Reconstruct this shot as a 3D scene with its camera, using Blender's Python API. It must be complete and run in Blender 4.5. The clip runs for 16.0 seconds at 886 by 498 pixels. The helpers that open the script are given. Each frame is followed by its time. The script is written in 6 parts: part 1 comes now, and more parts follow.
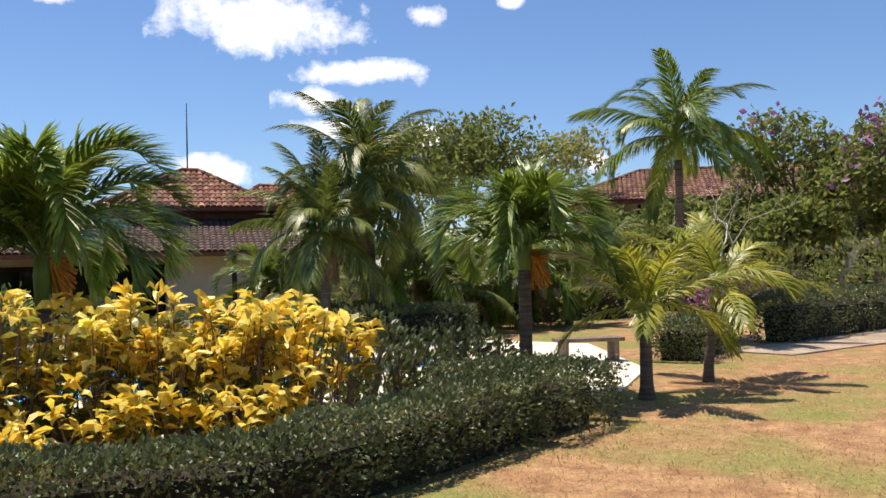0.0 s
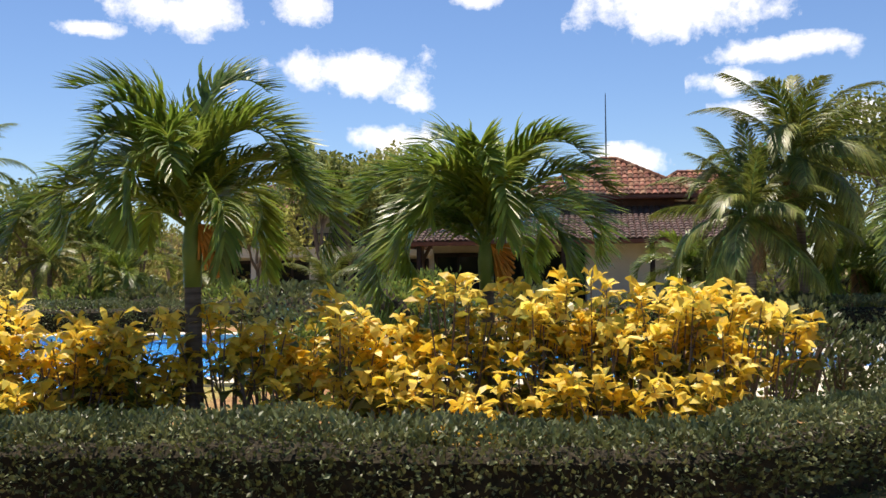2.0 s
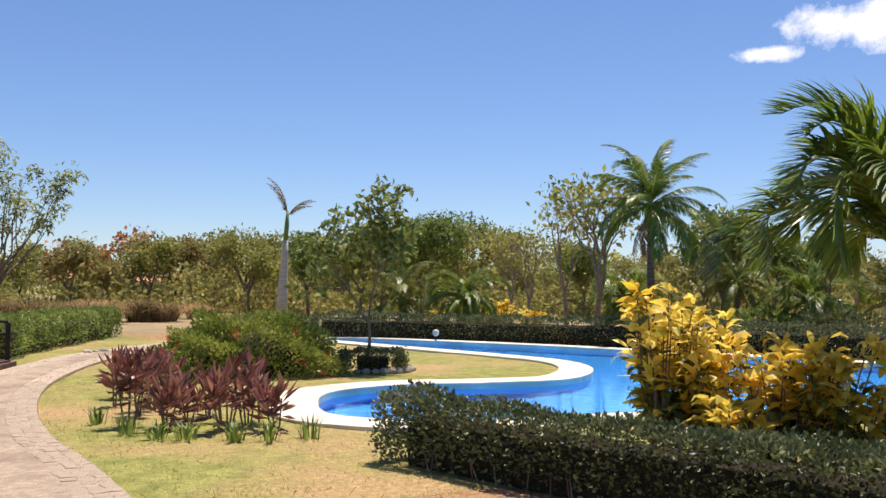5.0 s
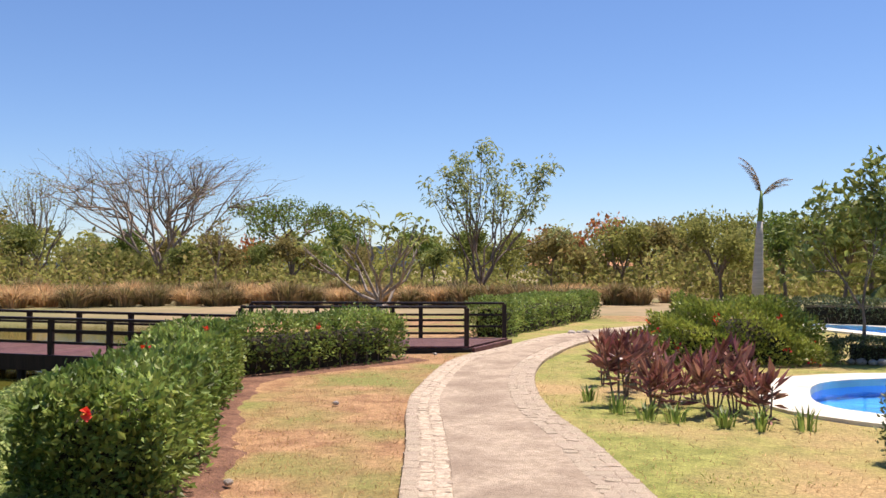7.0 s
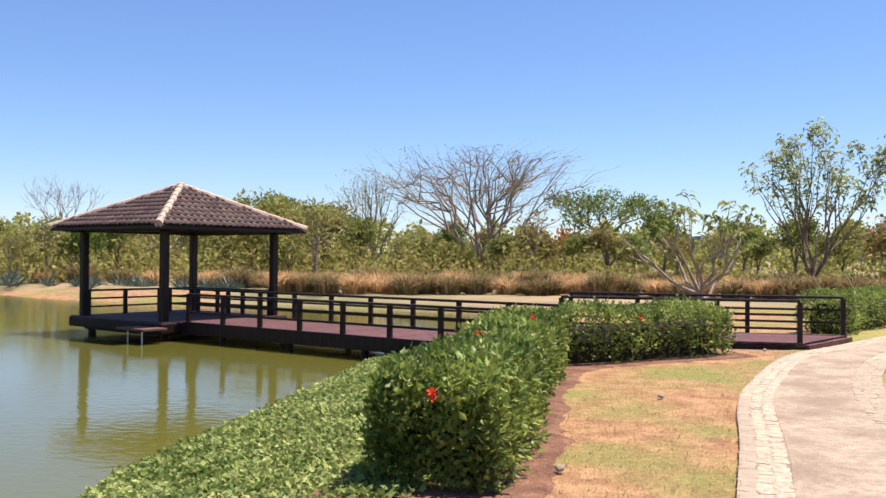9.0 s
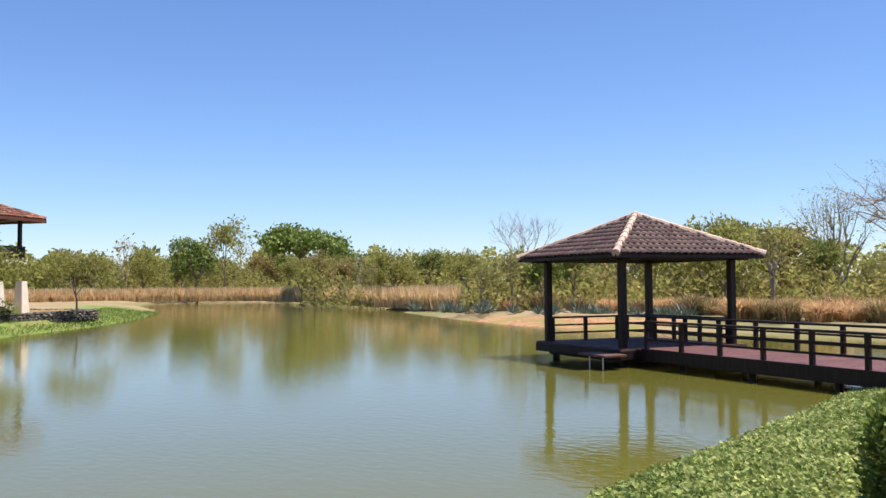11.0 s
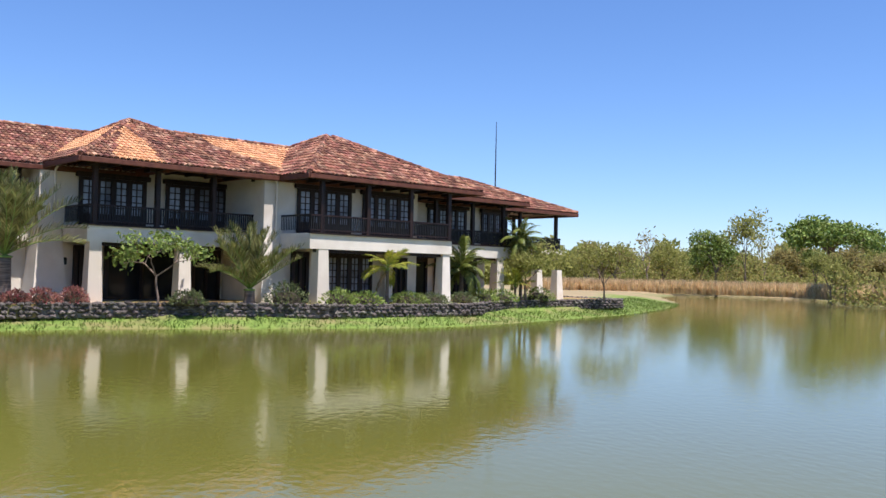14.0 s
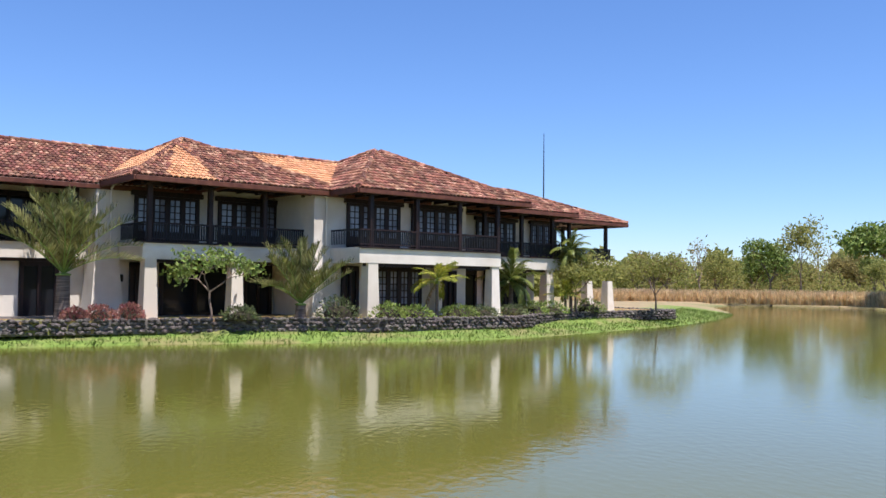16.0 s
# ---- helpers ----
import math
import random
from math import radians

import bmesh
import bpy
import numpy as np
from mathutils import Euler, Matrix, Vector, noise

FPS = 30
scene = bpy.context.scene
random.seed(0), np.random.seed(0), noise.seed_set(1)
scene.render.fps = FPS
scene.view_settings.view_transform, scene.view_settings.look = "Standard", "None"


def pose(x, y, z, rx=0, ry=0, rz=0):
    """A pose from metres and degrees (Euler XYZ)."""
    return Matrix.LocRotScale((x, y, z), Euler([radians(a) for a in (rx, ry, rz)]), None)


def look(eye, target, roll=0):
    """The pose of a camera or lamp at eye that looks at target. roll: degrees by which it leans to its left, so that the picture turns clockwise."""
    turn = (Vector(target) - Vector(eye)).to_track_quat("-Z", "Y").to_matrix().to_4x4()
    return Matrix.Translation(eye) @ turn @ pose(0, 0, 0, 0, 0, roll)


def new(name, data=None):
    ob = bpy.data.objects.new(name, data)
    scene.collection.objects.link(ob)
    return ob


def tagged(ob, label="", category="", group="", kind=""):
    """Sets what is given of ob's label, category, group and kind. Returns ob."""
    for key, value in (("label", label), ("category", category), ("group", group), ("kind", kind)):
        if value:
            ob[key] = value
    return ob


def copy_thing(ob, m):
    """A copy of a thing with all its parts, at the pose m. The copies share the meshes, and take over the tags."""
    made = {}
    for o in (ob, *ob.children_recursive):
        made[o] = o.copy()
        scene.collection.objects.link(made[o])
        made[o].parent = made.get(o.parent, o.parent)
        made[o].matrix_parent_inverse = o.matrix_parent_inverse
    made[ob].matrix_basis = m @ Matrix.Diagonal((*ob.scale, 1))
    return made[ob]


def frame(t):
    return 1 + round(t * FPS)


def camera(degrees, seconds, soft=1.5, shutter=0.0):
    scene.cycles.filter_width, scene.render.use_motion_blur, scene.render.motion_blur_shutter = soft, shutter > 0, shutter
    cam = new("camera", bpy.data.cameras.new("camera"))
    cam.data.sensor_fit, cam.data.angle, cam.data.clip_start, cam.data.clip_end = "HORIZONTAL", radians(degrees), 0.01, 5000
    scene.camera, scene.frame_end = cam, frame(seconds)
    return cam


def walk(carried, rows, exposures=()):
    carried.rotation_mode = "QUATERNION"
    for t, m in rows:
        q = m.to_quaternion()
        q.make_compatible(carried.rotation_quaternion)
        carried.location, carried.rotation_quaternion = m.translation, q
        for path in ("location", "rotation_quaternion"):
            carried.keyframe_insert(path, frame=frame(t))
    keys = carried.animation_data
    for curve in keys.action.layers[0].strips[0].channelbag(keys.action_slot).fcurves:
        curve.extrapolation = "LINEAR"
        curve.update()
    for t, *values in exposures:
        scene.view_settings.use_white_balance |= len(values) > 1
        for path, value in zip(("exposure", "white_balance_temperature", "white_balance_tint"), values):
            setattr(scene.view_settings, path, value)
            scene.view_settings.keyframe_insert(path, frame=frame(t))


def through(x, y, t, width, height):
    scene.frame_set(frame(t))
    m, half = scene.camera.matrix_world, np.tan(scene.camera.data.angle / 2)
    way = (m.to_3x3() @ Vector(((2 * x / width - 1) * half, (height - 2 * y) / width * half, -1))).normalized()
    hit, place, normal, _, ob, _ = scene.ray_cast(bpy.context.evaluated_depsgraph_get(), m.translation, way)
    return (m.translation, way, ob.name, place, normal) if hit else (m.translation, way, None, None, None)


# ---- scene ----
cam = camera(51.9, 16.0)
EYE = 1.80


def held(yaw, pitch, roll):
    """The phone at arm's length, 0.4 m out from the turning body."""
    a, p = radians(yaw), radians(pitch)
    eye = Vector((-0.4 * math.sin(a), 0.4 * math.cos(a), EYE))
    way = Vector((-math.sin(a) * math.cos(p), math.cos(a) * math.cos(p), math.sin(p)))
    return look(eye, eye + way, roll)


PATH = [
    (0, -95.29, 1.45, -1.35), (0.5, -89.43, 1.29, -1.32), (1, -83.19, 1.21, -0.94), (1.5, -76.09, 1.43, -0.73),
    (2, -69.64, 1.10, -0.60), (2.5, -62.77, 1.14, -0.73), (3, -54.88, 1.36, -0.34), (3.2, -51.83, 1.83, -0.22),
    (5.3, -23.98, 2.48, 0.33), (5.5, -20.42, 2.47, 0.08), (6, -12.16, 2.03, 0.16), (6.5, -5.93, 2.41, 0.30),
    (7, 0.00, 1.28, 0.25), (7.5, 4.71, 1.02, 0.11), (8, 9.77, 1.78, -0.03), (8.5, 14.48, 0.91, -0.02),
    (9, 19.54, 0.56, 0.47), (9.5, 25.78, 1.48, 0.58), (10, 34.14, 1.87, 0.36), (10.2, 37.30, 2.08, 0.03),
    (12.5, 61.85, 0.80, 1.13), (13, 68.14, 0.51, 1.59), (13.5, 74.90, 0.75, 1.14), (14, 78.98, 1.59, 1.27),
    (14.5, 81.40, 2.29, 1.19), (15, 81.43, 2.53, 1.21), (15.5, 82.00, 2.40, 0.74), (16, 82.05, 2.34, 0.59),
]
walk(cam, [(t, held(y, p, r)) for t, y, p, r in PATH], exposures=[(0, 0.42, 6450, 13), (1.5, 0.48, 6550, 14), (3.2, 0.39, 6750, 16), (5.3, 0.36, 6350, 18), (6.0, 0.28, 6320, 18), (6.5, 0.46, 6300, 18), (8.3, 0.54, 6250, 18), (9, 0.70, 6250, 18), (12.5, 0.68, 5850, 17), (16, 0.69, 5650, 17)])

# ---- daylight ----
TO_SUN = Vector((0.40, 0.32, 1.5)).normalized()
world = bpy.data.worlds.new("sky")
scene.world = world
world.use_nodes = True
_n = world.node_tree.nodes
_sky = _n.new("ShaderNodeTexSky")
_sky.sky_type = "NISHITA"
_sky.sun_disc = False
_sky.sun_elevation = math.asin(TO_SUN.z)
_sky.sun_rotation = math.atan2(TO_SUN.x, TO_SUN.y)
_sky.altitude, _sky.air_density, _sky.dust_density, _sky.ozone_density = 200, 1.0, 0.1, 7.0
_n["Background"].inputs["Strength"].default_value = 0.095
_deep = _n.new("ShaderNodeHueSaturation")
_deep.inputs["Hue"].default_value, _deep.inputs["Saturation"].default_value = 0.502, 1.03
world.node_tree.links.new(_sky.outputs["Color"], _deep.inputs["Color"])
world.node_tree.links.new(_deep.outputs["Color"], _n["Background"].inputs["Color"])
_sun = bpy.data.lights.new("sun", "SUN")
_sun.energy, _sun.angle, _sun.color = 5.0, radians(0.5), (1.0, 0.90, 0.77)
_ob = new("sun", _sun)
_ob.rotation_euler = (-TO_SUN).to_track_quat("-Z", "Y").to_euler()

# ---- materials ----


def surf(name, c1, c2, scale=6.0, rough=0.8, bump=0.3, bscale=None, c3=None, s3=0.4, k3=0.5, rand="", vary=0.25, hue=0.08, metal=0.0,
         through=0.0, spec=0.3, detail=5.0, stretch=None, trans_col=None, grain=0.0, gscale=60.0):
    m = bpy.data.materials.new(name)
    m.use_nodes = True
    nt = m.node_tree
    N, L = nt.nodes, nt.links
    b = N["Principled BSDF"]
    b.inputs["Roughness"].default_value = rough
    b.inputs["Metallic"].default_value = metal
    b.inputs["Specular IOR Level"].default_value = spec
    tc = N.new("ShaderNodeTexCoord")
    vec = tc.outputs["Object"]
    if stretch:
        mp = N.new("ShaderNodeMapping")
        mp.inputs["Scale"].default_value = stretch
        L.new(vec, mp.inputs["Vector"])
        vec = mp.outputs["Vector"]
    no = N.new("ShaderNodeTexNoise")
    no.inputs["Scale"].default_value, no.inputs["Detail"].default_value = scale, detail
    L.new(vec, no.inputs["Vector"])
    rp = N.new("ShaderNodeValToRGB")
    rp.color_ramp.elements[0].position, rp.color_ramp.elements[1].position = 0.36, 0.64
    rp.color_ramp.elements[0].color, rp.color_ramp.elements[1].color = (*c1, 1), (*c2, 1)
    L.new(no.outputs["Fac"], rp.inputs["Fac"])
    col = rp.outputs["Color"]
    if c3:
        n3 = N.new("ShaderNodeTexNoise")
        n3.inputs["Scale"].default_value, n3.inputs["Detail"].default_value = s3, 4
        L.new(tc.outputs["Object"], n3.inputs["Vector"])
        r3 = N.new("ShaderNodeValToRGB")
        r3.color_ramp.elements[0].position, r3.color_ramp.elements[1].position = 0.5 - 0.08 + (0.5 - k3) * 0.3, 0.5 + 0.10 + (0.5 - k3) * 0.3
        L.new(n3.outputs["Fac"], r3.inputs["Fac"])
        mx = N.new("ShaderNodeMix")
        mx.data_type = "RGBA"
        L.new(r3.outputs["Color"], mx.inputs["Factor"])
        L.new(col, mx.inputs["A"])
        mx.inputs["B"].default_value = (*c3, 1)
        col = mx.outputs["Result"]
    if rand:
        if rand == "island":
            rn = N.new("ShaderNodeNewGeometry").outputs["Random Per Island"]
        else:
            rn = N.new("ShaderNodeObjectInfo").outputs["Random"]
        mr = N.new("ShaderNodeMapRange")
        mr.inputs["To Min"].default_value, mr.inputs["To Max"].default_value = 1 - vary, 1 + vary
        L.new(rn, mr.inputs["Value"])
        hs = N.new("ShaderNodeHueSaturation")
        L.new(mr.outputs["Result"], hs.inputs["Value"])
        L.new(col, hs.inputs["Color"])
        mh = N.new("ShaderNodeMapRange")
        mh.inputs["To Min"].default_value, mh.inputs["To Max"].default_value = 0.5 - vary * hue, 0.5 + vary * hue
        ml = N.new("ShaderNodeMath")
        ml.operation = "FRACT"
        mm = N.new("ShaderNodeMath")
        mm.operation = "MULTIPLY"
        mm.inputs[1].default_value = 7.31
        L.new(rn, mm.inputs[0])
        L.new(mm.outputs[0], ml.inputs[0])
        L.new(ml.outputs[0], mh.inputs["Value"])
        L.new(mh.outputs["Result"], hs.inputs["Hue"])
        col = hs.outputs["Color"]
    if grain:
        # fine speckle: coarse and fine grains multiplied into the colour
        for gs, ga in ((gscale, grain), (gscale * 0.28, grain * 0.7)):
            ng = N.new("ShaderNodeTexNoise")
            ng.inputs["Scale"].default_value, ng.inputs["Detail"].default_value, ng.inputs["Roughness"].default_value = gs, 3, 0.7
            L.new(tc.outputs["Object"], ng.inputs["Vector"])
            mg = N.new("ShaderNodeMapRange")
            mg.inputs["From Min"].default_value, mg.inputs["From Max"].default_value = 0.3, 0.7
            mg.inputs["To Min"].default_value, mg.inputs["To Max"].default_value = 1 - ga, 1 + ga
            L.new(ng.outputs["Fac"], mg.inputs["Value"])
            hg = N.new("ShaderNodeHueSaturation")
            L.new(mg.outputs["Result"], hg.inputs["Value"])
            L.new(col, hg.inputs["Color"])
            col = hg.outputs["Color"]
    L.new(col, b.inputs["Base Color"])
    if bump:
        bn = N.new("ShaderNodeTexNoise")
        bn.inputs["Scale"].default_value, bn.inputs["Detail"].default_value = bscale or scale * 4, 6
        L.new(vec, bn.inputs["Vector"])
        bp = N.new("ShaderNodeBump")
        bp.inputs["Strength"].default_value = bump
        bp.inputs["Distance"].default_value = 0.03
        L.new(bn.outputs["Fac"], bp.inputs["Height"])
        L.new(bp.outputs["Normal"], b.inputs["Normal"])
    if through:
        tr = N.new("ShaderNodeBsdfTranslucent")
        L.new(col, tr.inputs["Color"])
        ms = N.new("ShaderNodeMixShader")
        ms.inputs["Fac"].default_value = through
        L.new(b.outputs[0], ms.inputs[1])
        L.new(tr.outputs[0], ms.inputs[2])
        L.new(ms.outputs[0], N["Material Output"].inputs["Surface"])
    return m


def leafm(name, c1, c2, rough=0.45, through=0.3, vary=0.35, scale=1.5, spec=0.4):
    return surf(name, c1, c2, scale=scale, rough=rough, bump=0, rand="island", vary=vary, hue=0.045, through=through, spec=spec, detail=2)


M_lawn = surf("dry_lawn", (0.29, 0.155, 0.072), (0.46, 0.275, 0.13), 3.0, 0.95, 0.8, 60, c3=(0.23, 0.225, 0.06), s3=0.45, k3=0.40, detail=8, grain=0.38, gscale=42)
M_green = surf("yellow_green_lawn", (0.215, 0.225, 0.05), (0.34, 0.325, 0.085), 3.0, 0.95, 0.8, 60, c3=(0.44, 0.30, 0.13), s3=0.4, k3=0.38, detail=8, grain=0.38, gscale=42)
M_bank = surf("bank_grass", (0.12, 0.19, 0.028), (0.20, 0.27, 0.05), 3.0, 0.95, 0.8, 50, c3=(0.22, 0.20, 0.07), s3=0.5, k3=0.3)
M_far = surf("dry_field", (0.36, 0.26, 0.14), (0.26, 0.20, 0.10), 0.6, 0.95, 0.5, 8, c3=(0.16, 0.17, 0.06), s3=0.08, k3=0.4)
M_soil = surf("red_soil", (0.145, 0.07, 0.042), (0.25, 0.13, 0.075), 3.0, 0.95, 0.9, 40, grain=0.35, gscale=35)
M_conc = surf("worn_concrete", (0.42, 0.325, 0.22), (0.53, 0.415, 0.295), 9.0, 0.92, 0.7, 120, c3=(0.34, 0.255, 0.175), s3=1.1, k3=0.42, detail=9, grain=0.22, gscale=48)
M_cobble = surf("cobble_edge", (0.43, 0.34, 0.235), (0.53, 0.425, 0.305), 14.0, 0.9, 0.6, 30, rand="object", vary=0.07, grain=0.2, gscale=50)
M_coping = surf("cream_coping", (0.70, 0.64, 0.50), (0.78, 0.72, 0.58), 3.0, 0.8, 0.1, c3=(0.60, 0.55, 0.44), s3=0.9, k3=0.4)
M_plaster = surf("blue_pool_plaster", (0.012, 0.25, 0.66), (0.02, 0.31, 0.74), 2.0, 0.6, 0.05)
M_stucco = surf("cream_stucco", (0.74, 0.67, 0.54), (0.80, 0.73, 0.60), 1.5, 0.9, 0.25, 60, c3=(0.66, 0.58, 0.45), s3=0.5, k3=0.35)
M_darkwood = surf("dark_stained_wood", (0.012, 0.007, 0.006), (0.03, 0.015, 0.011), 8.0, 0.5, 0.25, 30, stretch=(1, 1, 0.15))
M_deck = surf("red_brown_decking", (0.10, 0.045, 0.04), (0.17, 0.08, 0.065), 7.0, 0.65, 0.3, 40, rand="object", vary=0.18)
M_tile_dark = surf("weathered_brown_tile", (0.075, 0.05, 0.042), (0.14, 0.09, 0.075), 5.0, 0.85, 0.3, 30, rand="object", vary=0.3)
M_tile_dark_i = surf("weathered_brown_tile_rows", (0.075, 0.05, 0.042), (0.14, 0.09, 0.075), 5.0, 0.85, 0.3, 30, rand="island", vary=0.3)
M_tile_red = surf("old_red_tile", (0.115, 0.046, 0.028), (0.25, 0.105, 0.062), 1.6, 0.9, 0.3, 20, rand="island", vary=0.5, hue=0.025, c3=(0.42, 0.25, 0.155), s3=2.6, k3=0.2)
M_tile_new = surf("new_orange_tile", (0.50, 0.24, 0.105), (0.62, 0.34, 0.17), 2.0, 0.9, 0.2, 20, rand="island", vary=0.25, hue=0.02)
# old red tile for the wings, with tree shade put into its colour
M_tile_shaded = surf("shaded_old_red_tile", (0.13, 0.06, 0.042), (0.26, 0.13, 0.085), 1.6, 0.9, 0.3, 20, rand="island", vary=0.3, hue=0.025, c3=(0.34, 0.20, 0.13), s3=2.2, k3=0.25)
M_cap = surf("pale_ridge_mortar", (0.50, 0.36, 0.26), (0.62, 0.47, 0.36), 6.0, 0.9, 0.4, 30, rand="object", vary=0.15)
M_fascia = surf("brown_fascia", (0.10, 0.035, 0.02), (0.15, 0.055, 0.03), 3.0, 0.5, 0.1)
M_lava = surf("black_lava_stone", (0.06, 0.05, 0.044), (0.17, 0.145, 0.12), 7.0, 0.95, 0.8, 25, rand="object", vary=0.4)
M_mortar = surf("grey_mortar", (0.16, 0.14, 0.12), (0.24, 0.21, 0.18), 9.0, 0.95, 0.4)
M_stone = surf("pale_field_stone", (0.34, 0.29, 0.23), (0.52, 0.46, 0.38), 8.0, 0.9, 0.5, 30, rand="object", vary=0.2)
M_bark = surf("grey_brown_bark", (0.14, 0.10, 0.075), (0.26, 0.20, 0.15), 7.0, 0.95, 0.7, 25, stretch=(1, 1, 0.3))
M_palmbark = surf("ringed_palm_trunk", (0.10, 0.075, 0.055), (0.21, 0.165, 0.125), 5.0, 0.9, 0.7, 12, stretch=(0.3, 0.3, 4.0))
M_pale_trunk = surf("pale_royal_trunk", (0.42, 0.38, 0.32), (0.55, 0.50, 0.43), 4.0, 0.85, 0.4, 12, stretch=(0.3, 0.3, 3.0))
M_shaft = surf("green_crownshaft", (0.13, 0.20, 0.04), (0.20, 0.28, 0.06), 3.0, 0.5, 0.1)
M_iron = surf("black_metal", (0.01, 0.01, 0.01), (0.02, 0.018, 0.016), 10.0, 0.5, 0.05)
M_white = surf("white_painted_wood", (0.62, 0.58, 0.50), (0.70, 0.66, 0.57), 5.0, 0.6, 0.05)
# near-black: the shade deep inside hedges and shrubs, put into the colour
M_core = surf("painted_shade_core", (0.02, 0.018, 0.01), (0.05, 0.04, 0.022), 12.0, 1.0, 0.6, 40)
M_twig = surf("bare_grey_twig", (0.24, 0.18, 0.13), (0.36, 0.29, 0.22), 9.0, 0.9, 0.2)

L_hedge = leafm("hedge_leaf", (0.08, 0.105, 0.036), (0.195, 0.22, 0.088), 0.46, 0.22, 0.45, spec=0.36)
L_hib = leafm("hibiscus_leaf", (0.13, 0.19, 0.034), (0.32, 0.395, 0.09), 0.46, 0.32, 0.45, spec=0.3)
M_limb = surf("pale_bare_limb", (0.22, 0.18, 0.14), (0.36, 0.30, 0.24), 9.0, 0.9, 0.2)
L_yel = leafm("yellow_croton_leaf", (0.83, 0.58, 0.04), (0.95, 0.82, 0.19), 0.42, 0.42, 0.26, spec=0.35)
L_yelg = leafm("green_croton_leaf", (0.12, 0.14, 0.02), (0.34, 0.31, 0.05), 0.4, 0.35, 0.4)
L_cord = leafm("dark_red_ti_leaf", (0.21, 0.065, 0.06), (0.40, 0.20, 0.14), 0.4, 0.3, 0.5)
L_palm = leafm("palm_leaflet", (0.115, 0.185, 0.02), (0.27, 0.345, 0.055), 0.38, 0.36, 0.4, spec=0.42)
L_palmy = leafm("yellow_green_leaflet", (0.24, 0.28, 0.03), (0.46, 0.44, 0.06), 0.4, 0.4, 0.3)
L_palmd = leafm("dry_palm_leaflet", (0.25, 0.15, 0.065), (0.38, 0.24, 0.11), 0.7, 0.3, 0.3)
L_date = leafm("date_palm_leaflet", (0.13, 0.14, 0.04), (0.29, 0.28, 0.10), 0.5, 0.25, 0.45, spec=0.25)
L_tree = leafm("tree_leaf", (0.15, 0.185, 0.04), (0.29, 0.315, 0.085), 0.6, 0.42, 0.35, spec=0.25)
L_wood = leafm("scrub_leaf", (0.235, 0.245, 0.06), (0.40, 0.39, 0.125), 0.85, 0.55, 0.22, spec=0.06)
L_woodd = leafm("dull_scrub_leaf", (0.24, 0.205, 0.07), (0.39, 0.33, 0.125), 0.85, 0.52, 0.25, spec=0.06)
L_bright = leafm("bright_tree_leaf", (0.13, 0.19, 0.03), (0.24, 0.30, 0.06), 0.6, 0.3, 0.35)
L_flame = leafm("orange_blossom", (0.45, 0.13, 0.04), (0.60, 0.22, 0.08), 0.6, 0.3, 0.3)
L_straw = leafm("dry_grass_blade", (0.47, 0.30, 0.135), (0.64, 0.45, 0.23), 0.8, 0.5, 0.3, spec=0.1)
L_tus = leafm("tussock_blade", (0.19, 0.16, 0.06), (0.36, 0.25, 0.12), 0.8, 0.3, 0.45)
L_grass = leafm("grass_blade", (0.19, 0.24, 0.045), (0.34, 0.37, 0.09), 0.7, 0.55, 0.3, spec=0.1)
L_reed = leafm("pale_reed_blade", (0.60, 0.44, 0.22), (0.80, 0.63, 0.36), 0.8, 0.4, 0.25, spec=0.1)
L_pale = leafm("pale_tree_leaf", (0.19, 0.225, 0.075), (0.36, 0.395, 0.16), 0.5, 0.35, 0.35, spec=0.3)
L_ixora = leafm("ixora_leaf", (0.17, 0.22, 0.03), (0.38, 0.41, 0.08), 0.4, 0.3, 0.4, spec=0.35)
L_coco = leafm("coconut_leaflet", (0.10, 0.135, 0.02), (0.25, 0.27, 0.055), 0.42, 0.34, 0.4, spec=0.35)
L_agave = leafm("blue_grey_agave_leaf", (0.10, 0.14, 0.10), (0.19, 0.23, 0.17), 0.5, 0.1, 0.25)
L_red = leafm("red_petal", (0.70, 0.02, 0.015), (0.85, 0.05, 0.03), 0.5, 0.3, 0.2)
L_purple = leafm("purple_bract", (0.26, 0.08, 0.22), (0.38, 0.15, 0.32), 0.5, 0.3, 0.3)


def water(name, col, rough, bump, scale, spec=0.5, clear=0.0):
    m = bpy.data.materials.new(name)
    m.use_nodes = True
    N, L = m.node_tree.nodes, m.node_tree.links
    b = N["Principled BSDF"]
    b.inputs["Base Color"].default_value = (*col, 1)
    b.inputs["Roughness"].default_value, b.inputs["IOR"].default_value = rough, 1.33
    b.inputs["Specular IOR Level"].default_value = spec
    b.inputs["Transmission Weight"].default_value = clear
    tc = N.new("ShaderNodeTexCoord")
    mp = N.new("ShaderNodeMapping")
    mp.inputs["Scale"].default_value = (1.0, 1.6, 1.0)
    no = N.new("ShaderNodeTexNoise")
    no.inputs["Scale"].default_value, no.inputs["Detail"].default_value = scale, 4
    bp = N.new("ShaderNodeBump")
    bp.inputs["Strength"].default_value, bp.inputs["Distance"].default_value = bump, 0.02
    L.new(tc.outputs["Object"], mp.inputs["Vector"])
    L.new(mp.outputs["Vector"], no.inputs["Vector"])
    L.new(no.outputs["Fac"], bp.inputs["Height"])
    L.new(bp.outputs["Normal"], b.inputs["Normal"])
    return m


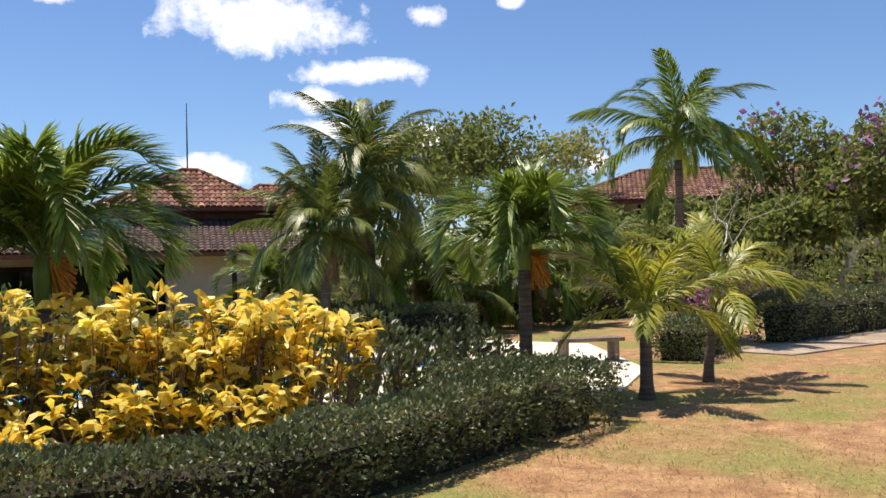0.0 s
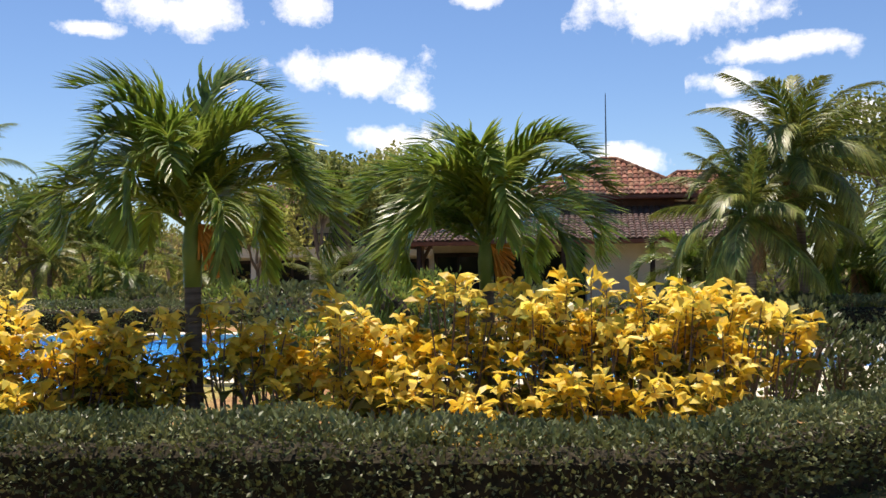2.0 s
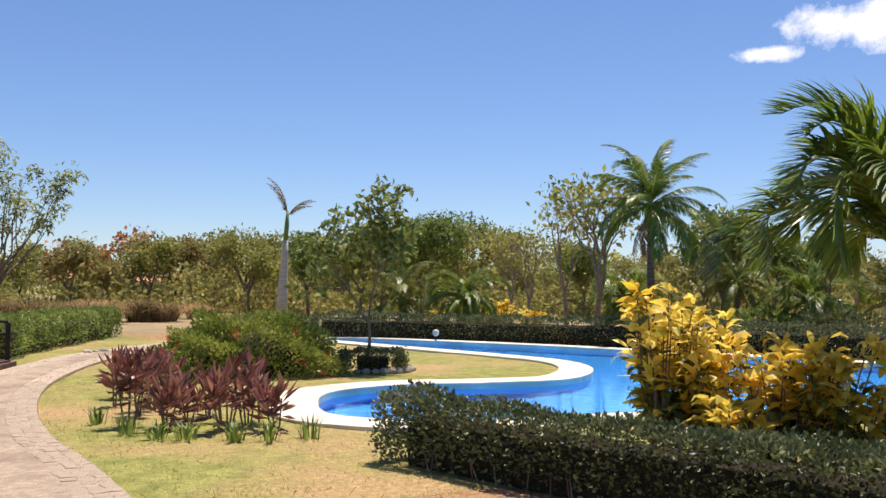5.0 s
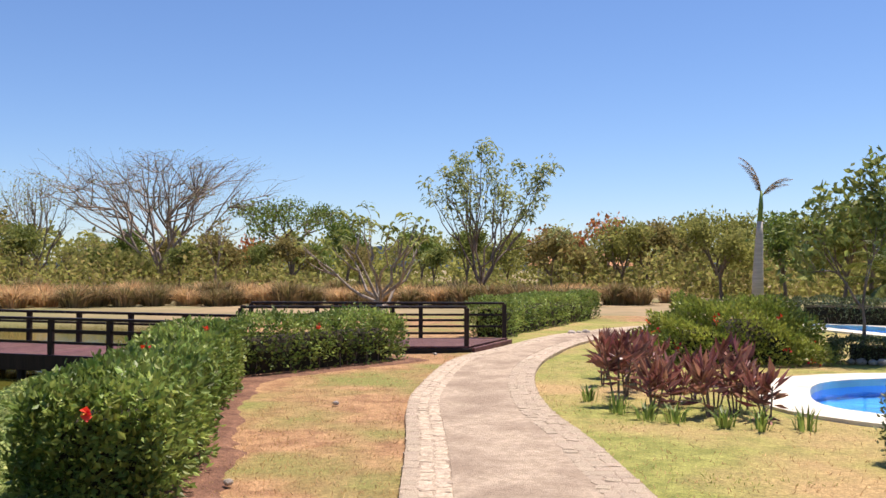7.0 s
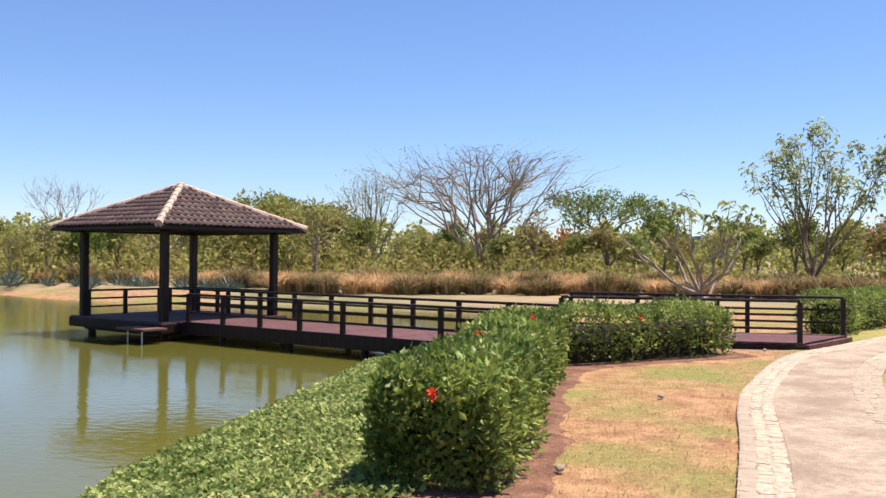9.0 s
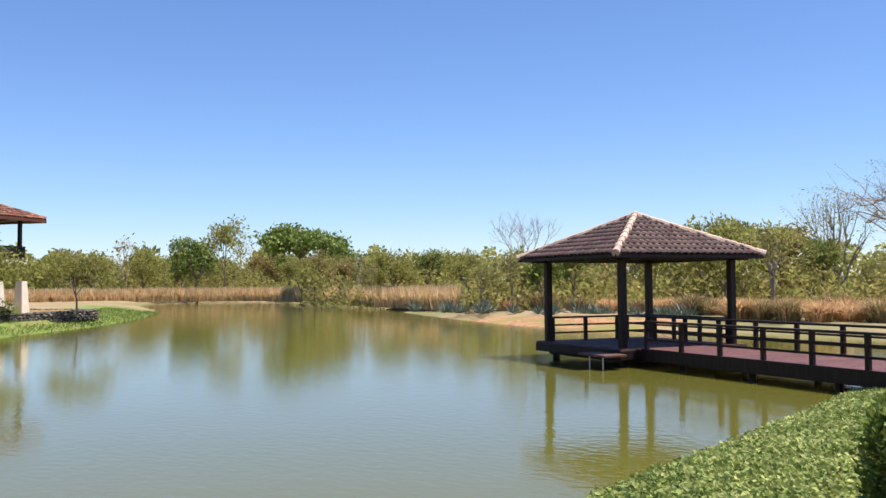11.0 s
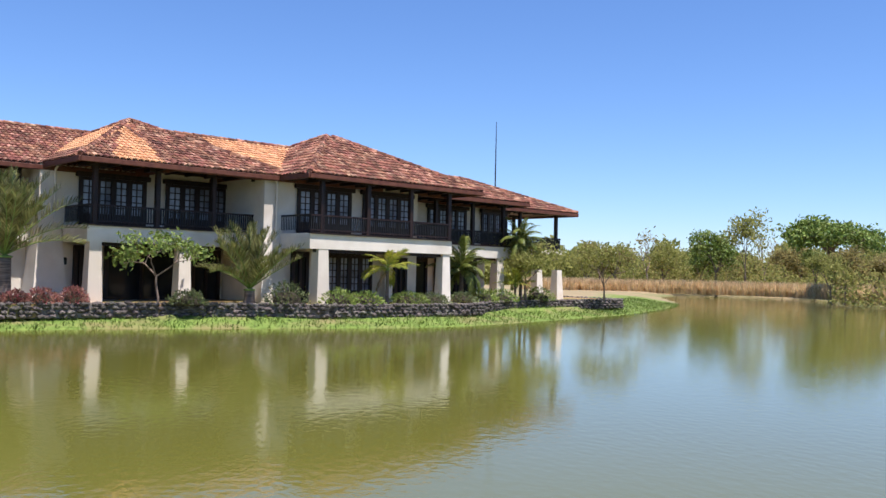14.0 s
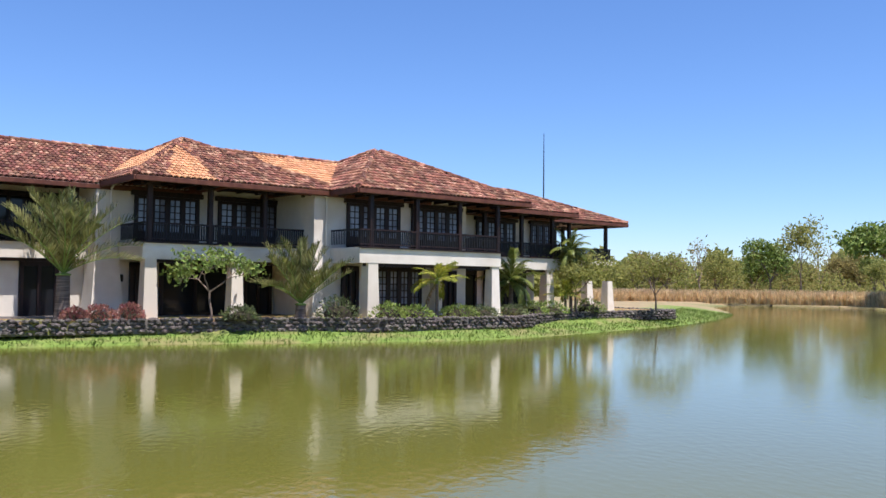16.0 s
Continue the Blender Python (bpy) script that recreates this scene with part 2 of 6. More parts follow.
M_pond = water("olive_pond_water", (0.128, 0.125, 0.022), 0.05, 0.2, 4.5, spec=0.9)
M_poolwater = water("clear_pool_water", (0.75, 0.92, 1.0), 0.02, 0.25, 2.5, clear=1.0)
M_curtain = surf("curtained_glass", (0.11, 0.12, 0.145), (0.30, 0.315, 0.36), 1.2, 0.12, 0.0, spec=0.6)
M_glass = water("dark_window_glass", (0.015, 0.017, 0.02), 0.05, 0.0, 1.0)

# ---- geometry helpers ----
rng = np.random.default_rng(7)


class Geo:
    """Collects vertices and faces for one mesh."""

    def __init__(self):
        self.v, self.f, self.n = [], [], 0

    def add(self, verts, faces):
        verts = np.asarray(verts, float).reshape(-1, 3)
        self.v.append(verts)
        self.f.append([[i + self.n for i in fc] for fc in faces])
        self.n += len(verts)
        return self

    def quads(self, verts):
        """(n, 4, 3) corner array."""
        verts = np.asarray(verts, float)
        k = len(verts)
        idx = (np.arange(k * 4) + self.n).reshape(k, 4)
        self.v.append(verts.reshape(-1, 3))
        self.f.append(idx.tolist())
        self.n += k * 4
        return self

    def box(self, c, s, rz=0.0, b=0.0):
        x, y, z = s[0] / 2, s[1] / 2, s[2] / 2
        b = min(b, x * 0.9, y * 0.9, z * 0.9)
        if b <= 0:
            p = np.array([(sx * x, sy * y, sz * z) for sz in (-1, 1) for sx, sy in ((-1, -1), (1, -1), (1, 1), (-1, 1))])
            f = [(3, 2, 1, 0), (4, 5, 6, 7), (0, 1, 5, 4), (1, 2, 6, 5), (2, 3, 7, 6), (3, 0, 4, 7)]
        else:
            def ring(ix, z0):
                X, Y = x - ix, y - ix
                return [(-X + b, -Y, z0), (X - b, -Y, z0), (X, -Y + b, z0), (X, Y - b, z0), (X - b, Y, z0), (-X + b, Y, z0), (-X, Y - b, z0), (-X, -Y + b, z0)]
            p = np.array(ring(b * 0.7, -z) + ring(0, -z + b) + ring(0, z - b) + ring(b * 0.7, z))
            f = [tuple(range(7, -1, -1)), tuple(range(24, 32))]
            f += [(r * 8 + i, r * 8 + (i + 1) % 8, r * 8 + 8 + (i + 1) % 8, r * 8 + 8 + i) for r in range(3) for i in range(8)]
        ca, sa = math.cos(rz), math.sin(rz)
        q = p.copy()
        q[:, 0], q[:, 1] = p[:, 0] * ca - p[:, 1] * sa, p[:, 0] * sa + p[:, 1] * ca
        return self.add(q + np.array(c), f)

    def beam(self, a, b, w, h, bev=0.0):
        """A rectangular bar from a to b, w wide and h high."""
        a, b = Vector(a), Vector(b)
        d = b - a
        q = d.to_track_quat("X", "Z").to_matrix()
        g = Geo().box((0, 0, 0), (d.length, w, h), 0, bev)
        v = np.vstack(g.v) @ np.array(q).T + np.array((a + b) / 2)
        return self.add(v, g.f[0])

    def tube(self, pts, radii, n=8, cap=True):
        pts = np.asarray(pts, float)
        k = len(pts)
        radii = np.broadcast_to(np.asarray(radii, float), (k,))
        t = np.gradient(pts, axis=0)
        t /= np.linalg.norm(t, axis=1)[:, None] + 1e-9
        ref = np.array([0, 0, 1.0]) if abs(t[0][2]) < 0.9 else np.array([1.0, 0, 0])
        out = []
        for i in range(k):
            u = np.cross(ref, t[i])
            u /= np.linalg.norm(u) + 1e-9
            w = np.cross(t[i], u)
            ref = w if abs(np.dot(w, t[min(i + 1, k - 1)])) < 0.9 else ref
            ref = np.cross(t[i], u)
            a = np.arange(n) * 2 * math.pi / n
            out.append(pts[i] + radii[i] * (np.cos(a)[:, None] * u + np.sin(a)[:, None] * w))
            ref = w
        f = [(r * n + i, r * n + (i + 1) % n, (r + 1) * n + (i + 1) % n, (r + 1) * n + i) for r in range(k - 1) for i in range(n)]
        if cap:
            f += [tuple(range(n - 1, -1, -1)), tuple(range((k - 1) * n, k * n))]
        return self.add(np.vstack(out), f)

    def sheet(self, outline, z, thick):
        """A flat slab with that outline (counter-clockwise), top at z."""
        p = np.array([(x, y, z) for x, y in outline] + [(x, y, z - thick) for x, y in outline])
        n = len(outline)
        return self.add(p, [tuple(range(n)), tuple(range(2 * n - 1, n - 1, -1))] + [(n + i, n + (i + 1) % n, (i + 1) % n, i) for i in range(n)])

    def mesh(self, name, mat, smooth=False):
        me = bpy.data.meshes.new(name)
        me.from_pydata(np.vstack(self.v).tolist() if self.v else [], [], [f for fs in self.f for f in fs])
        if mat:
            me.materials.append(mat)
        if smooth:
            me.polygons.foreach_set("use_smooth", [True] * len(me.polygons))
        me.update()
        return me


def part(name, geo, mat, parent=None, label="", smooth=False, kind=""):
    me = geo if isinstance(geo, bpy.types.Mesh) else geo.mesh(name, mat, smooth)
    ob = new(name, me)
    if parent is not None:
        ob.parent = parent
    return tagged(ob, label=label, kind=kind)


def thing(name, label, category, m=None, group="", kind=""):
    ob = new(name)
    ob.empty_display_size = 0.3
    if m is not None:
        ob.matrix_basis = m
    return tagged(ob, label, category, group, kind)


def unit(v):
    return v / (np.linalg.norm(v, axis=-1, keepdims=True) + 1e-9)


def leaves(P, size, width=0.5, normal=None, spread=1.0, droop=0.0, fold=0.25, r=None):
    """Corner array of folded leaf blades at the points P."""
    r = r or rng
    P = np.asarray(P, float)
    n = len(P)
    d = r.normal(size=(n, 3))
    if normal is not None:
        d = unit(d) * spread + np.asarray(normal)
    d[:, 2] -= droop
    d = unit(d)
    side = unit(np.cross(d, r.normal(size=(n, 3))))
    up = np.cross(side, d)
    s = np.asarray(size) * r.uniform(0.7, 1.3, n)
    s = s[:, None]
    a = P
    l = P + d * s * 0.5 + side * s * width * 0.5 + up * s * fold * 0.3
    t = P + d * s
    g = P + d * s * 0.5 - side * s * width * 0.5 + up * s * fold * 0.3
    return np.stack([a, l, t, g], 1)


def arched(P, size, width, normal, spread, r, hang_by=(0.25, 0.75)):
    """Corner array of broad leaves that rise, bend over and hang: three blades each."""
    P = np.asarray(P, float)
    n = len(P)
    d = unit(unit(r.normal(size=(n, 3))) * spread + np.asarray(normal))
    side = unit(np.cross(d, np.array([0, 0, 1.0])) + r.normal(0, 0.35, (n, 3)))
    s = (size * r.uniform(0.65, 1.3, n))[:, None]
    bend = r.uniform(*hang_by, n)[:, None]
    hang = np.array([0, 0, -1.0])
    d2 = unit(d * (1 - bend * 0.6) * np.array([1, 1, 0.7]) + hang * bend * 0.6)
    d3 = unit(d * (1 - bend) * np.array([1, 1, 0.4]) + hang * bend * 1.3)
    m1 = P + d * s * 0.34
    m2 = m1 + d2 * s * 0.36
    t = m2 + d3 * s * 0.34
    w = side * s * width * 0.5
    cup = np.cross(side, d) * s * 0.07
    q1 = np.stack([P - w * 0.18, m1 - w + cup, m1 + w - cup * 0.4, P + w * 0.18], 1)
    q2 = np.stack([m1 - w + cup, m2 - w * 0.85, m2 + w * 0.85, m1 + w - cup * 0.4], 1)
    q3 = np.stack([m2 - w * 0.85, t - w * 0.15, t + w * 0.15, m2 + w * 0.85], 1)
    return np.concatenate([q1, q2, q3])


def inside(poly, X, Y):
    poly = np.asarray(poly)
    res = np.zeros(np.shape(X), bool)
    j = len(poly) - 1
    for i in range(len(poly)):
        xi, yi, xj, yj = *poly[i], *poly[j]
        with np.errstate(divide="ignore", invalid="ignore"):
            res ^= ((yi > Y) != (yj > Y)) & (X < (xj - xi) * (Y - yi) / (yj - yi + 1e-12) + xi)
        j = i
    return res


def edge_dist(poly, X, Y, closed=True):
    poly = np.asarray(poly, float)
    best = np.full(np.shape(X), 1e9)
    for i in range(len(poly) if closed else len(poly) - 1):
        a, b = poly[i], poly[(i + 1) % len(poly)]
        d = b - a
        t = np.clip(((X - a[0]) * d[0] + (Y - a[1]) * d[1]) / (d @ d + 1e-12), 0, 1)
        best = np.minimum(best, np.hypot(X - a[0] - t * d[0], Y - a[1] - t * d[1]))
    return best


def smooth_line(pts, per=8, closed=False):
    """Catmull-Rom through the points."""
    p = np.asarray(pts, float)
    n = len(p)
    out = []
    for i in range(n if closed else n - 1):
        g = (lambda k: p[k % n]) if closed else (lambda k: p[min(max(k, 0), n - 1)])
        a, b, c, d = g(i - 1), g(i), g(i + 1), g(i + 2)
        for t in np.arange(per) / per:
            out.append(0.5 * (2 * b + (c - a) * t + (2 * a - 5 * b + 4 * c - d) * t * t + (3 * b - a - 3 * c + d) * t ** 3))
    if not closed:
        out.append(p[-1])
    return np.array(out)


def offset(line, d, closed=False):
    """The line moved d to its left."""
    line = np.asarray(line, float)
    t = (np.roll(line, -1, 0) - np.roll(line, 1, 0)) if closed else np.gradient(line, axis=0)
    t = unit(t)
    return line + d * np.stack([-t[:, 1], t[:, 0]], 1)

# ---- plan ----
WATER_Z, POOL_Z = -0.40, -0.06
POND = smooth_line([(-5.5, 5.5), (-6.2, 8.0), (-6.5, 9.8), (-7.3, 14.6), (-8.0, 18.4), (-8.2, 24), (-8.8, 32), (-12, 37.2), (-20, 37.0), (-30.5, 36.0),
                    (-38.4, 38.4), (-62, 51), (-92, 69), (-112, 72), (-118, 60), (-104, 48), (-76.7, 36.8), (-56, 24.2), (-46, 15.8), (-38.2, 8.2), (-35.8, 2.1),
                    (-34.3, -5.0), (-32.4, -10.2), (-29.5, -19.5), (-24, -30), (-12, -28), (-6, -15), (-4.8, 0)], 6, True)
POOL = smooth_line([(11.7, 29.6), (12.9, 24.4), (13.8, 20.6), (13.9, 18.7), (13.0, 16.7), (11.2, 15.1), (9.2, 15.1), (7.6, 15.4), (6.1, 14.9), (5.3, 13.7),
                    (5.0, 12.1), (6.4, 10.9), (9.0, 10.6), (12.5, 9.2), (13.6, 6.0), (14.6, 2.4), (16.6, -0.6), (18.3, -1.7), (19.6, -0.6), (20.4, 3.5),
                    (21.3, 9.0), (21.0, 15.0), (18.3, 21.4), (16.8, 24.5), (14.0, 28.9), (12.6, 30.2)], 6, True)
BLD_U, BLD_N = Vector((-0.53, 0.848, 0)).normalized(), Vector((0.848, 0.53, 0)).normalized()

# ---- ground ----


def axis(lo, hi, step, far):
    a = np.arange(lo, hi + step, step)
    grow = step * 1.3 ** np.arange(1, 60)
    up, dn = hi + np.cumsum(grow), lo - np.cumsum(grow)
    return np.concatenate([dn[dn > -far][::-1], a, up[up < far]])


def land(X, Y):
    """Height of the ground."""
    d = edge_dist(POND, X, Y)
    w = inside(POND, X, Y)
    z = np.where(w, -0.42 - np.clip(d * 0.35, 0, 1.2), -0.40 + 0.40 * np.clip(d / 2.6, 0, 1) ** 0.8)
    s = X * BLD_U.x + Y * BLD_U.y
    n = X * BLD_N.x + Y * BLD_N.y
    back = (X < -20) & ~w
    z = np.where(back, -0.40 + 0.5 * np.clip(d / 4.0, 0, 1), z)
    z = np.where((n < -33.0) & (s < 52) & (X < -20) & ~w & (d > 2.2), np.maximum(z, 0.05), z)
    p = inside(POOL, X, Y) | (edge_dist(POOL, X, Y) < 0.30)
    z = np.where(p, -1.5, z)
    # the lawn behind the pool climbs gently
    z += np.where(~w & ~p, 0.012 * np.sin(X * 1.9) * np.cos(Y * 1.6) * (d > 3), 0)
    return z


def build_ground():
    xs, ys = axis(-60, 24, 0.42, 2600), axis(-14, 46, 0.42, 2600)
    X, Y = np.meshgrid(xs, ys)
    Z = land(X, Y)
    nx, ny = len(xs), len(ys)
    V = np.stack([X, Y, Z], -1).reshape(-1, 3)
    i = np.arange(nx * ny).reshape(ny, nx)
    F = np.stack([i[:-1, :-1], i[:-1, 1:], i[1:, 1:], i[1:, :-1]], -1).reshape(-1, 4)
    me = bpy.data.meshes.new("ground")
    me.from_pydata(V.tolist(), [], F.tolist())
    for m in (M_lawn, M_bank, M_far, M_green):
        me.materials.append(m)
    cx, cy = V[F].mean(1)[:, 0], V[F].mean(1)[:, 1]
    d = edge_dist(POND, cx, cy)
    idx = np.zeros(len(F), int)
    far = (np.hypot(cx, cy) > 37) & (cx > -25) | (cy > 40) | (np.hypot(cx, cy) > 60)
    idx[far] = 2
    near_bank = ((cx < -3.1) & (d < 3.8) & (cy < 19)) | ((cx < -30) & (cy < 36) & (d < 7))
    idx[near_bank] = 1
    idx[(cx > 1.4) & (cy > 7.5) & (cx < 22) & (cy < 32) & ~far] = 3
    me.polygons.foreach_set("material_index", idx.tolist())
    me.polygons.foreach_set("use_smooth", [True] * len(F))
    return tagged(new("ground", me), "dry straw-coloured lawn with green patches", "ground", kind="structure")


ground = build_ground()

g = Geo()
g.add([(x, y, WATER_Z) for x, y in offset(POND, -1.0, True)], [tuple(range(len(POND)))])
pond = part("water", g, M_pond, None, "still olive-green pond water with faint ripples", kind="structure")
tagged(pond, category="pond")

# pool: basin walls, water, coping in slabs
g = Geo()
n = len(POOL)
g.add([(x, y, -0.02) for x, y in POOL] + [(x, y, -1.3) for x, y in POOL], [(i, (i + 1) % n, n + (i + 1) % n, n + i) for i in range(n)] + [tuple(range(n, 2 * n))])
basin = part("pool_basin", g, M_plaster, None, "blue plastered curved swimming pool basin", kind="structure")
tagged(basin, category="pool")
g = Geo()
g.add([(x, y, POOL_Z) for x, y in POOL], [tuple(range(n))])
pw = part("pool_water", g, M_poolwater, None, "clear bright blue swimming pool water", kind="structure")
pw.visible_shadow = False
tagged(pw, category="water")
coping = thing("pool_coping", "cream stone coping curving round the pool", "coping", kind="structure")
area = 0.5 * np.sum(POOL[:, 0] * np.roll(POOL[:, 1], -1) - np.roll(POOL[:, 0], -1) * POOL[:, 1])
out_sign = -1 if area > 0 else 1
c_in, c_out = offset(POOL, -out_sign * 0.05, True), offset(POOL, out_sign * 0.72, True)
for i in range(n):
    j = (i + 1) % n
    e = 0.004
    g = Geo()
    a, b, c, d = c_in[i], c_in[j], c_out[j], c_out[i]
    b2, c2 = b + (a - b) * e, c + (d - c) * e
    g.sheet([tuple(q) for q in (a, d, c2, b2)], 0.05 + 0.002 * (i % 2), 0.14)
    part("coping_slab", g, M_coping, coping)
# sun deck beyond the pool
g = Geo()
g.sheet([(12.9, -3.6), (16.0, -5.0), (21.6, -5.4), (23.5, -3.2), (24.2, 4), (23, 8), (21.5, 8), (20.8, 3.0), (20.0, -0.9), (18.4, -2.5), (16.4, -1.4), (14.2, 1.8), (13.2, 1.0)], 0.035, 0.1)
tagged(part("pool_deck", g, M_coping, None, "pale cream pool deck", kind="structure"), category="deck")

# ---- path ----
PL = smooth_line([(0.55, -6), (-0.05, 0), (-0.28, 5), (-0.36, 9.4), (-0.45, 12), (-0.36, 14.05), (0.2, 18.2), (1.38, 21.2), (2.75, 24.5), (4.4, 27.0), (5.8, 28.6), (9.5, 31.3)], 6)
PR = smooth_line([(2.5, -6), (1.9, 0), (1.75, 5), (1.56, 9.6), (1.36, 12.0), (1.46, 14.9), (1.98, 18.1), (3.05, 21.6), (4.1, 23.9), (5.5, 26.2), (6.9, 27.5), (10.4, 29.9)], 6)
path = thing("footpath", "worn concrete footpath with cobbled edging", "path", kind="structure")
g = Geo()
W = 0.42
nl = offset(PL, -W)
nr = offset(PR, W)
k = len(PL)
V = [(x, y, 0.06) for x, y in nl] + [(x, y, 0.06) for x, y in nr] + [(x, y, -0.1) for x, y in nl] + [(x, y, -0.1) for x, y in nr]
g.add(V, [(i, k + i, k + i + 1, i + 1) for i in range(k - 1)] + [(i, i + 1, 2 * k + i + 1, 2 * k + i) for i in range(k - 1)] + [(k + i + 1, k + i, 3 * k + i, 3 * k + i + 1) for i in range(k - 1)])
part("path_slab", g, M_conc, path)
g = Geo()
for line, sgn in ((PL, -1), (PR, 1)):
    a, b = line, offset(line, sgn * W)
    V = [(x, y, 0.054) for x, y in a] + [(x, y, 0.054) for x, y in b] + [(x, y, -0.1) for x, y in a]
    g.add(V, [(i, i + 1, k + i + 1, k + i) if sgn < 0 else (i, k + i, k + i + 1, i + 1) for i in range(k - 1)] + [(i, 2 * k + i, 2 * k + i + 1, i + 1) for i in range(k - 1)])
part("edging_bed", g, M_conc, path)

# soil bed along the hibiscus hedge, feathering out into the lawn
right = smooth_line([(-1.95, 5.5), (-1.62, 7.4), (-1.9, 9.2), (-2.45, 12), (-2.72, 14.7), (-2.0, 16.0), (-0.7, 17.6), (-0.25, 18.4)], 16)
left = smooth_line([(-3.3, 5.5), (-3.4, 7.4), (-3.5, 9.2), (-3.8, 12), (-4.0, 15.0), (-3.1, 17.0), (-1.6, 18.7), (-0.9, 19.2)], 16)
rs = np.random.default_rng(23)
right = right + 0.05 * np.sin(right[:, ::-1] * 2.9) + 0.03 * np.sin(right[:, ::-1] * 9.7) + rs.normal(0, 0.02, right.shape)
brow = right + (left - right) * 0.1
k = len(right)
g = Geo().add([(x, y, -0.03) for x, y in right] + [(x, y, 0.02) for x, y in brow] + [(x, y, 0.02) for x, y in left],
              [(r_ * k + i, r_ * k + i + 1, (r_ + 1) * k + i + 1, (r_ + 1) * k + i) for r_ in (0, 1) for i in range(k - 1)])
tagged(part("soil_bed", g, M_soil, None, "bare reddish-brown planting soil", kind="structure"), category="soil")

# ---- hedges ----


def hedge(name, label, line, half, top, leafmat, size, dens, group="", base=0.0, seed=1, loose=1.0):
    """A clipped hedge along a line: a twiggy core, painted dark as inner shade, under a shell of leaves."""
    r = np.random.default_rng(seed)
    line = np.asarray(line, float)
    root = thing(name, label, "hedge", group=group)
    seg = np.hypot(*np.diff(line, axis=0).T)
    cum = np.concatenate([[0], np.cumsum(seg)])
    total = cum[-1]
    m = max(3, int(total / 0.4))
    s = np.linspace(0, total, m)
    cx, cy = np.interp(s, cum, line[:, 0]), np.interp(s, cum, line[:, 1])
    c = np.stack([cx, cy], 1)
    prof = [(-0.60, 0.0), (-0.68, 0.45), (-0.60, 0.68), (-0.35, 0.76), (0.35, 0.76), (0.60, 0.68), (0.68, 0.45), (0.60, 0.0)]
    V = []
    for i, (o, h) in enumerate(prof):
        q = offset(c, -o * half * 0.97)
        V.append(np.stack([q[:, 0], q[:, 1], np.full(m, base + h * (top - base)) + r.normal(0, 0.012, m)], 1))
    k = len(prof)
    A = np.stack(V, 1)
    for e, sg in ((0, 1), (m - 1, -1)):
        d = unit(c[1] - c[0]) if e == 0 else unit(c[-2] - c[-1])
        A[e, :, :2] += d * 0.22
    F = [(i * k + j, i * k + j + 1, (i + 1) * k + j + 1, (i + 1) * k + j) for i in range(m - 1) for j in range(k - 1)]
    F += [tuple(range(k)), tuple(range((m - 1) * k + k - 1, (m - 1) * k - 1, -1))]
    part("shade_core", Geo().add(A.reshape(-1, 3), F), M_core, root)
    hgt = top - base
    per = 2 * hgt + 2 * half
    cnt = int(dens * 1.9 * total * per)
    u = r.uniform(-0.12, total + 0.12, cnt)
    x, y = np.interp(u, cum, line[:, 0]), np.interp(u, cum, line[:, 1])
    tx, ty = np.gradient(cx), np.gradient(cy)
    dx, dy = np.interp(u, s, tx), np.interp(u, s, ty)
    L = np.hypot(dx, dy)
    dx, dy = dx / L, dy / L
    over = np.where(u < 0, u, np.where(u > total, u - total, 0))
    x, y = x + dx * over, y + dy * over
    w = r.uniform(0, per, cnt)
    side = np.where(w < hgt, -1, np.where(w < hgt + 2 * half, 0, 1))
    o = np.where(side == 0, w - hgt - half, side * half)
    h = np.where(side == -1, w, np.where(side == 0, hgt, w - hgt - 2 * half))
    lump = loose * (0.06 * np.sin(x * 2.3 + y * 1.7) + 0.06 * np.sin(x * 5.1 - y * 3.3 + 1) + 0.04 * np.sin(x * 11.3 + y * 9.1))
    o = o * (1 + lump) - np.sign(o) * np.abs(r.normal(0, 0.09, cnt)) * (side != 0) + r.normal(0, 0.025 * loose, cnt)
    h = h * (1 + 0.8 * lump) + np.abs(r.normal(0, 0.03 * loose, cnt)) * (side == 0) - np.abs(r.normal(0, 0.06, cnt)) * (side == 0) * (r.uniform(size=cnt) < 0.5)
    # shoulders rounded over
    h = h - 0.16 * hgt * np.abs(np.clip(o / half, -1, 1)) ** 4 * (side == 0)
    o = o * (1 - 0.14 * np.clip(h / hgt, 0, 1) ** 5 * (side != 0))
    P = np.stack([x + dy * o, y - dx * o, base + np.maximum(h, 0.03)], 1)
    nx, ny = dy * np.sign(o) * (side != 0), -dx * np.sign(o) * (side != 0)
    N = np.stack([nx, ny, np.where(side == 0, 1.0, 0.35)], 1)
    keep = r.uniform(size=cnt) < np.where((side != 0) & (h < 0.25 * hgt), 0.35, 1.0)
    G = Geo().quads(leaves(P[keep], size, 0.55, N[keep], 0.9, 0.0, 0.3, r))
    # end faces
    for e in (0, -1):
        d = (c[0] - c[1]) if e == 0 else (c[-1] - c[-2])
        d = unit(d)
        ne = int(dens * 2 * half * hgt * 3.6)
        o, h = r.uniform(-half, half, ne) * 0.94, r.uniform(0.05, hgt * 0.97, ne)
        P = np.stack([c[e, 0] + d[0] * 0.08 - d[1] * o, c[e, 1] + d[1] * 0.08 + d[0] * o, base + h], 1) + r.normal(0, 0.06, (ne, 3))
        G.quads(leaves(P, size, 0.55, np.tile((d[0], d[1], 0.35), (ne, 1)), 0.9, 0.0, 0.3, r))
    part("foliage", G, leafmat, root)
    # bare stems at the foot
    G = Geo()
